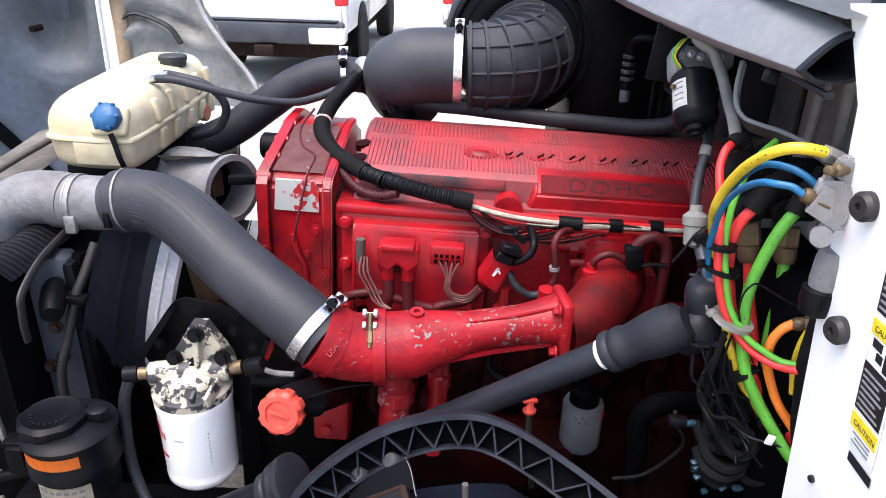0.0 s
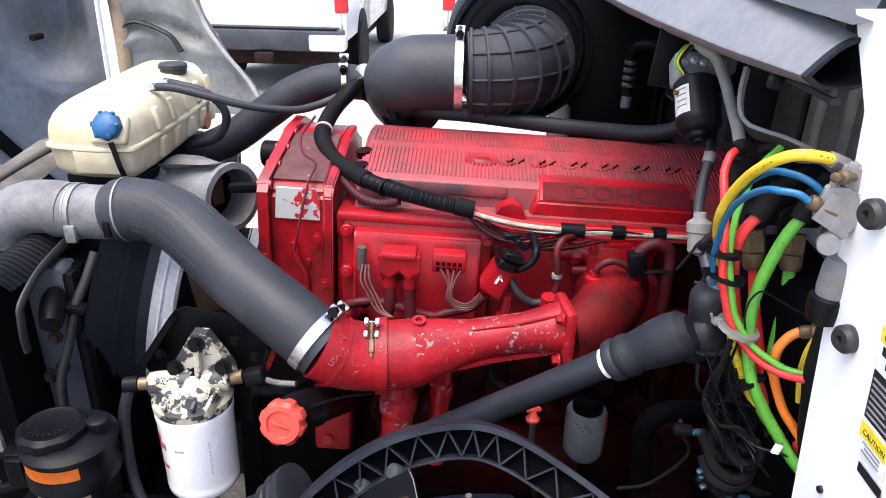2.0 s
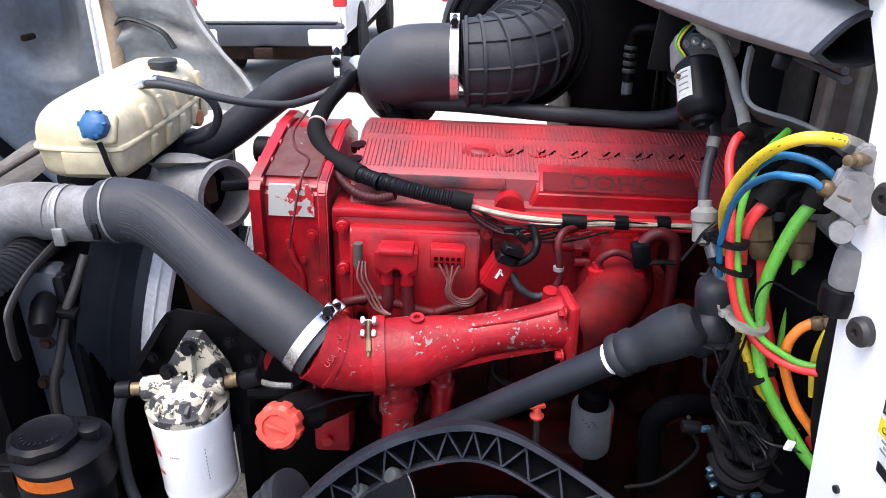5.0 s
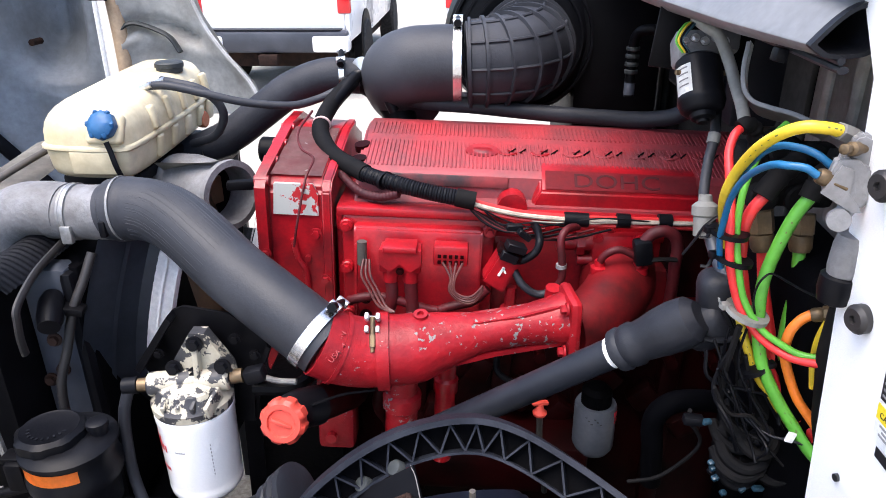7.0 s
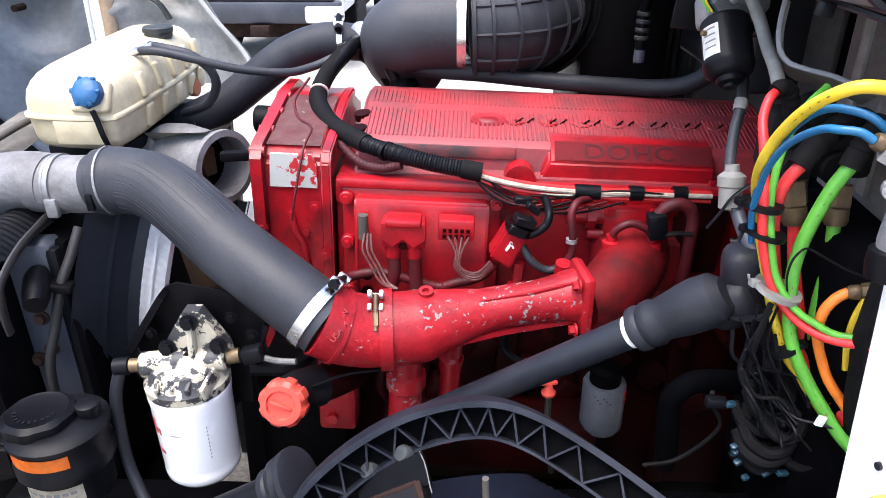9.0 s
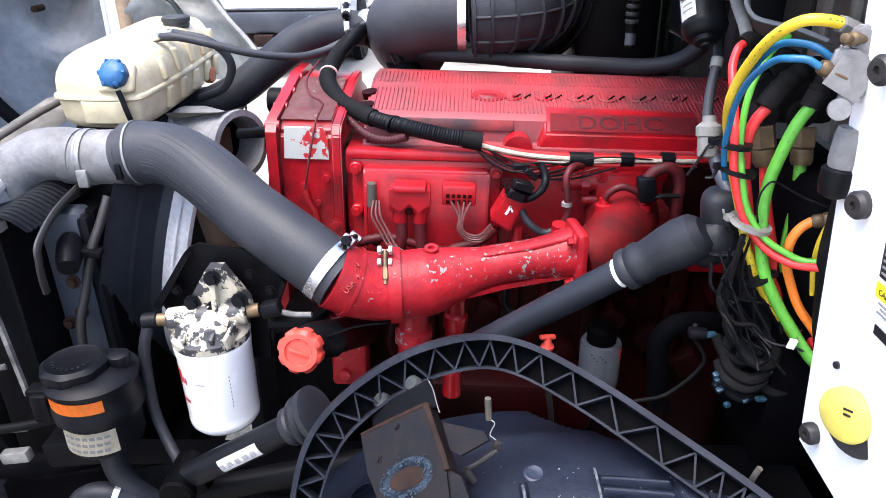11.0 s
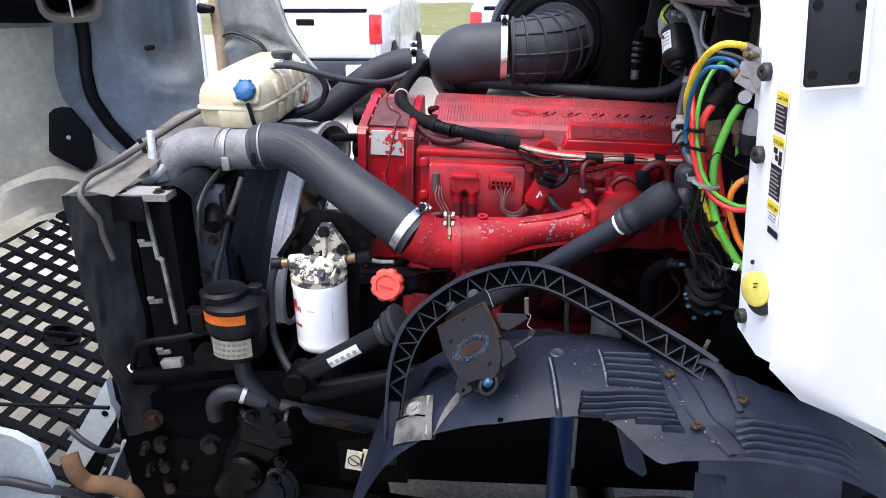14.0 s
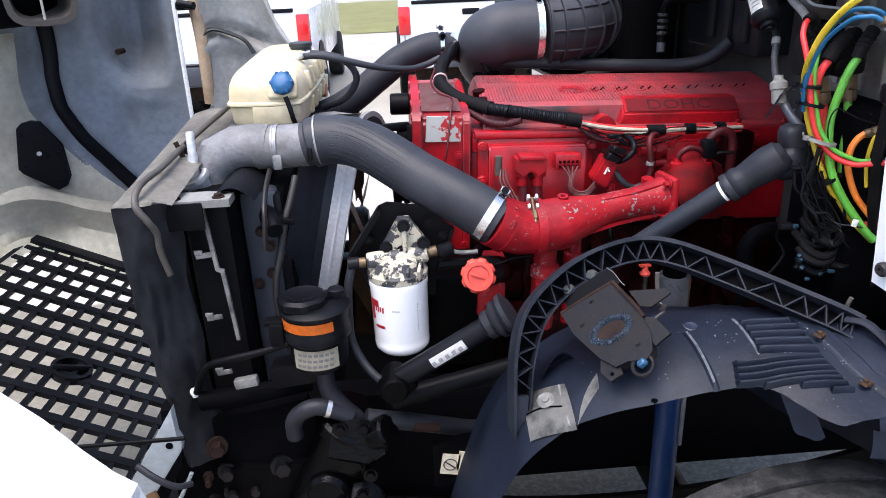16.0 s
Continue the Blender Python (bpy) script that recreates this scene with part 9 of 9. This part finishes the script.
for pts, r in (([(0.3705, 0.7495, 1.4615), (0.379, 0.753, 1.474), (0.398, 0.765, 1.489), (0.420, 0.778, 1.498), (0.44, 0.79, 1.50)], 0.0125), ([(0.4145, 0.735, 1.465), (0.420, 0.737, 1.479), (0.428, 0.741, 1.492), (0.445, 0.75, 1.51)], 0.0115), ([(0.352, 0.798, 1.527), (0.359, 0.801, 1.531), (0.370, 0.806, 1.525), (0.378, 0.812, 1.508), (0.385, 0.82, 1.49)], 0.0095)):
    ft = thing("air_fitting", pts[1], "black moulded air line elbow", "fitting", "air fittings")
    part("elbow", tube(B(), pts, r, 14, 8, shape=lambda u: 1.0 + 0.08 * math.sin(u * 40) * (u > 0.35)), DARK_LOOM, ft)
for p, q, r in (((0.393, 0.802, 1.425), (0.401, 0.790, 1.377), 0.0165), ((0.438, 0.787, 1.428), (0.438, 0.775, 1.383), 0.0155), ((0.452, 0.69, 1.347), (0.428, 0.700, 1.339), 0.0095), ((0.367, 0.582, 1.531), (0.343, 0.585, 1.541), 0.0085)):
    ft = thing("air_fitting", p, "dirty brass air line fitting", "fitting", "air fittings")
    p, q = Vector(p), Vector(q)
    part("nut", rod(B(), p, p.lerp(q, 0.55), r, seg=6, bev=0.0012), BRASS, ft)
    part("ferrule", lathe(B(), [(r * 0.72, 0), (r * 0.86, 0.002), (r * 0.86, (q - p).length * 0.34), (r * 0.70, (q - p).length * 0.46)], p.lerp(q, 0.54), q - p, 20), BRASS, ft)
mf = thing("valve_manifold", (0.43, 0.82, 1.46), "grimy black air valve body behind the lines", "valve")
bm = B()
box(bm, (0.425, 0.835, 1.462), (0.12, 0.05, 0.075), (0, 0, -6), 0.010)
for x, z in ((0.395, 1.44), (0.44, 1.44), (0.41, 1.50)):
    rod(bm, (x, 0.80, z), (x, 0.84, z), 0.019, seg=18, bev=0.003)
part("body", bm, DARK_LOOM, mf)
for x, z in ((0.378, 1.488), (0.455, 1.49), (0.418, 1.468)):
    part("valve_bolt", hexbolt(B(), (x, 0.808, z), (0, -1, 0.1), 0.006, 0.008), MOUNT, mf)
vb = thing("valve_block", (0.385, 0.585, 1.53), "grey cast aluminium air valve bolted to the cowl", "valve")


def vplace(u, v, w):
    return Vector((u + 0.35 * w, 0.588 + w - 0.10 * (u - 0.37), v))


bm = B()
prism(bm, [(0.366, 1.560), (0.366, 1.569), (0.370, 1.575), (0.377, 1.577), (0.386, 1.573), (0.391, 1.565), (0.393, 1.548), (0.397, 1.520), (0.392, 1.512)], vplace, -0.002, 0.012)
bmesh.ops.bevel(bm, geom=bm.edges[:], offset=0.0025, segments=2, affect="EDGES")
part("mount_plate", bm, ALLOY, vb, "pale cast mounting plate")
bm = B()
prism(bm, [(0.349, 1.527), (0.352, 1.535), (0.357, 1.557), (0.363, 1.560), (0.374, 1.553), (0.3875, 1.549), (0.392, 1.522), (0.386, 1.511), (0.378, 1.510)], vplace, -0.010, 0.006)
bmesh.ops.bevel(bm, geom=bm.edges[:], offset=0.003, segments=2, affect="EDGES")
part("casting", bm, ALLOY, vb, "faceted valve casting")
bm = B()
prism(bm, [(0.3495, 1.527), (0.379, 1.510), (0.386, 1.511), (0.372, 1.528), (0.372, 1.548), (0.362, 1.552)], vplace, -0.0135, -0.009)
part("casting_step", bm, ALLOY, vb)
bm = B()
lathe(bm, [(0.0045, -0.003), (0.0098, -0.003), (0.0098, 0.004), (0.0045, 0.004)], (0.3635, 0.574, 1.504), (-0.3, -0.95, 0.1), 24)
box(bm, (0.371, 0.580, 1.511), (0.016, 0.008, 0.020), (0, 35, 12), 0.003)
part("ear", bm, ALLOY_DUSTY, vb, "bolt ear")
part("bleed_fitting", lathe(B(), [(0.0, 0.0), (0.0028, 0.0), (0.0046, 0.001), (0.0046, 0.006), (0.0034, 0.008), (0.0034, 0.010), (0.0062, 0.0115), (0.0062, 0.019), (0.0045, 0.021), (0.0045, 0.030)], (0.3535, 0.574, 1.567), (0.85, 0.5, -0.12), 16), BRASS, vb, "small bleed fitting")
part("line_nut", rod(B(), (0.377, 0.606, 1.569), (0.360, 0.600, 1.576), 0.0083, seg=6, bev=0.001), GRIME, vb, "grey line nut")
part("bowl", lathe(B(), [(0.009, -0.022), (0.0130, -0.019), (0.0142, -0.012), (0.0142, 0.010), (0.0130, 0.018), (0.012, 0.020)], (0.389, 0.592, 1.462), (0.05, 0, 1), 24), ALLOY_DUSTY, vb, "pale valve bowl")
part("black_cap", lathe(B(), [(0.006, -0.030), (0.014, -0.026), (0.0165, -0.014), (0.0165, 0.0), (0.013, 0.003)], (0.388, 0.594, 1.440), (0.05, 0, 1), 20), PLASTIC, vb, "black lower cap")
for k in range(2):
    part("terminal", rod(B(), (0.398 + 0.010 * k, 0.60, 1.408), (0.400 + 0.010 * k, 0.60, 1.380), 0.0024, seg=8), BRASS, vb)
# relay and connector cluster below, behind the lines
cl = thing("wiring_cluster", (0.40, 0.70, 1.15), "tangle of black connectors and wires under the air lines", "wiring")
rnd = random.Random(11)
for k in range(14):
    x, y, z = 0.385 + rnd.uniform(0, 0.075), 0.75 + rnd.uniform(-0.015, 0.035), 1.065 + rnd.uniform(0, 0.085)
    d = Vector((rnd.uniform(-1, 1), rnd.uniform(-0.5, 0.2), rnd.uniform(-0.6, 0.6))).normalized()
    r = rnd.uniform(0.007, 0.012)
    part("connector", lathe(B(), [(r * 0.6, -0.018), (r * 0.9, -0.016), (r, -0.010), (r, 0.004), (r * 0.8, 0.007), (r * 0.75, 0.016), (r * 0.5, 0.018)], (x, y, z), d, 12), DARK_LOOM if k % 3 else PLASTIC, cl, "round black plug")
for k in range(7):
    x, y, z = 0.392 + rnd.uniform(0, 0.06), 0.728 + rnd.uniform(-0.01, 0.02), 1.068 + 0.013 * k
    w = rnd.uniform(0.022, 0.032)
    part("loom_loop", tube(B(), [(x - w, y + 0.03, z + 0.012), (x - w * 0.9, y + 0.006, z + 0.002), (x - 0.2 * w, y - 0.006, z - 0.006), (x + w * 0.6, y, z + 0.001), (x + w, y + 0.025, z + 0.016)], rnd.uniform(0.0055, 0.0085), 9, 6), DARK_LOOM, cl, "dusty taped loom loop")
for p, s in (((0.351, 0.74, 1.158), 0.013), ((0.366, 0.73, 1.092), 0.010), ((0.371, 0.73, 1.075), 0.010), ((0.424, 0.72, 1.068), 0.016), ((0.406, 0.725, 1.062), 0.010), ((0.362, 0.73, 1.10), 0.008), ((0.385, 0.73, 1.05), 0.009)):
    part("blue_clip", box(B(), p, (s, 0.008, 0.007), (10, rnd.uniform(-30, 30), 20), 0.002), CLIP_PALE, cl, "pale blue connector clip")
part("loose_plug", box(B(), (0.335, 0.745, 1.157), (0.026, 0.014, 0.013), (0, 4, 0), 0.003), PLASTIC, cl)
part("main_loom", tube(B(), [(0.372, 0.785, 1.30), (0.383, 0.778, 1.264), (0.403, 0.77, 1.221), (0.430, 0.76, 1.167), (0.466, 0.75, 1.112), (0.500, 0.738, 1.065), (0.52, 0.73, 1.031)], 0.0145, 12, 8, shape=lambda s: 1 + 0.04 * math.sin(s * 40)), DARK_LOOM, cl, "thick taped black loom")
part("flange_loom", tube(B(), [(0.432, 0.652, 1.435), (0.435, 0.660, 1.396), (0.436, 0.665, 1.353), (0.438, 0.670, 1.307), (0.450, 0.680, 1.256), (0.463, 0.690, 1.200), (0.483, 0.70, 1.141)], 0.0095, 12, 8), DARK_LOOM, cl, "taped loom beside the flange")
for k in range(15):
    p = Vector((0.335 + rnd.uniform(0, 0.05), 0.72 + rnd.uniform(-0.02, 0.05), 1.20 + rnd.uniform(0, 0.13)))
    q = Vector((0.375 + rnd.uniform(0, 0.07), 0.71 + rnd.uniform(-0.02, 0.04), 1.12 + rnd.uniform(0, 0.06)))
    m1 = p.lerp(q, 0.35) + Vector((rnd.uniform(-0.025, 0.01), rnd.uniform(-0.015, 0.015), rnd.uniform(-0.03, 0.0)))
    m2 = p.lerp(q, 0.75) + Vector((rnd.uniform(-0.02, 0.02), rnd.uniform(-0.015, 0.015), rnd.uniform(-0.02, 0.02)))
    part("wire", tube(B(), [p, m1, m2, q], rnd.choice((0.0018, 0.0026, 0.004)), 6, 6), PLASTIC if k % 4 else DARK_LOOM, cl)
# Plain box added to keep the space behind the wires dark.
part("backing", box(B(), (0.50, 0.82, 1.16), (0.14, 0.20, 0.44), (0, 0, 0), 0.02), BLACK_MATT, cl, "near black backing behind the wiring")
part("ring_terminal", lathe(B(), [(0.004, 0), (0.0075, 0), (0.0075, 0.002), (0.004, 0.002)], (0.390, 0.748, 1.212), (0, -1, 0.4), 16), PLASTIC_GREY, cl)
part("strap_end", tube(B(), [(0.327, 0.770, 1.276), (0.345, 0.765, 1.266), (0.375, 0.765, 1.268), (0.39, 0.765, 1.285)], 0.006, 8, flat=0.5), PLASTIC_GREY, cl)
part("white_tag", box(B(), (0.433, 0.690, 1.176), (0.010, 0.004, 0.014), (0, 15, 0), 0.001), PAPER, cl, "white plastic tag")
part("tag_wire", tube(B(), [(0.36, 0.76, 1.26), (0.37, 0.75, 1.21), (0.385, 0.72, 1.185), (0.41, 0.70, 1.172), (0.433, 0.692, 1.170), (0.455, 0.69, 1.164)], 0.0018, 6), PLASTIC_GREY, cl, "thin dusty wire")
part("heater_hose", tube(B(), [(0.42, 0.86, 1.10), (0.38, 0.855, 1.108), (0.34, 0.85, 1.105), (0.318, 0.85, 1.075), (0.322, 0.85, 1.02), (0.33, 0.86, 0.95)], 0.016, 14), BLACK_MATT, cl, "thick black hose loop")
for pts in ([(0.335, 0.76, 1.16), (0.352, 0.80, 1.113), (0.371, 0.80, 1.071), (0.325, 0.80, 1.015), (0.277, 0.80, 1.001)],):
    part("loose_cable", tube(B(), pts, 0.0030, 8), DARK_LOOM, cl)
# washer filler in the flange
wf = thing("washer_filler", (0.405, 0.53, 1.21), "yellow washer fluid cap in the cab flange", "filler cap")
q, ax = Vector((cx(1.213) - 0.006, 0.498, 1.219)), Vector((-0.9, -0.43, 0.1)).normalized()
part("cap", lathe(B(), [(0.026, 0), (0.028, 0.002), (0.028, 0.008), (0.024, 0.011), (0, 0.011)], q, ax, 30), CAP_YELLOW, wf, "yellow flip cap")
part("tab", box(B(), q + Vector((0.002, 0.022, -0.022)), (0.008, 0.036, 0.012), (0, 0, 0), 0.003), CAP_YELLOW, wf)
bm = B()
box(bm, q + ax * 0.0115 + Vector((0, -0.006, 0.006)), (0.001, 0.012, 0.002), (-25, 0, 0))
box(bm, q + ax * 0.0115 + Vector((0, -0.006, 0.012)), (0.001, 0.016, 0.002), (-25, 0, 0))
for k in range(4):
    box(bm, q + ax * 0.0115 + Vector((0, 0.008, -0.006 + 0.005 * k)), (0.001, 0.008, 0.0015), (30, 0, 0))
part("printed_symbol", bm, PRINT_BLACK, wf, "black washer symbol")
# Solid black plug paints the dark of the opening.
part("pocket", rod(B(), q - ax * 0.02 + Vector((0, -0.012, -0.008)), q - ax * 0.0 + Vector((0, -0.012, -0.008)), 0.030, seg=24), PRINT_BLACK, wf, "black plug standing in for the filler opening")
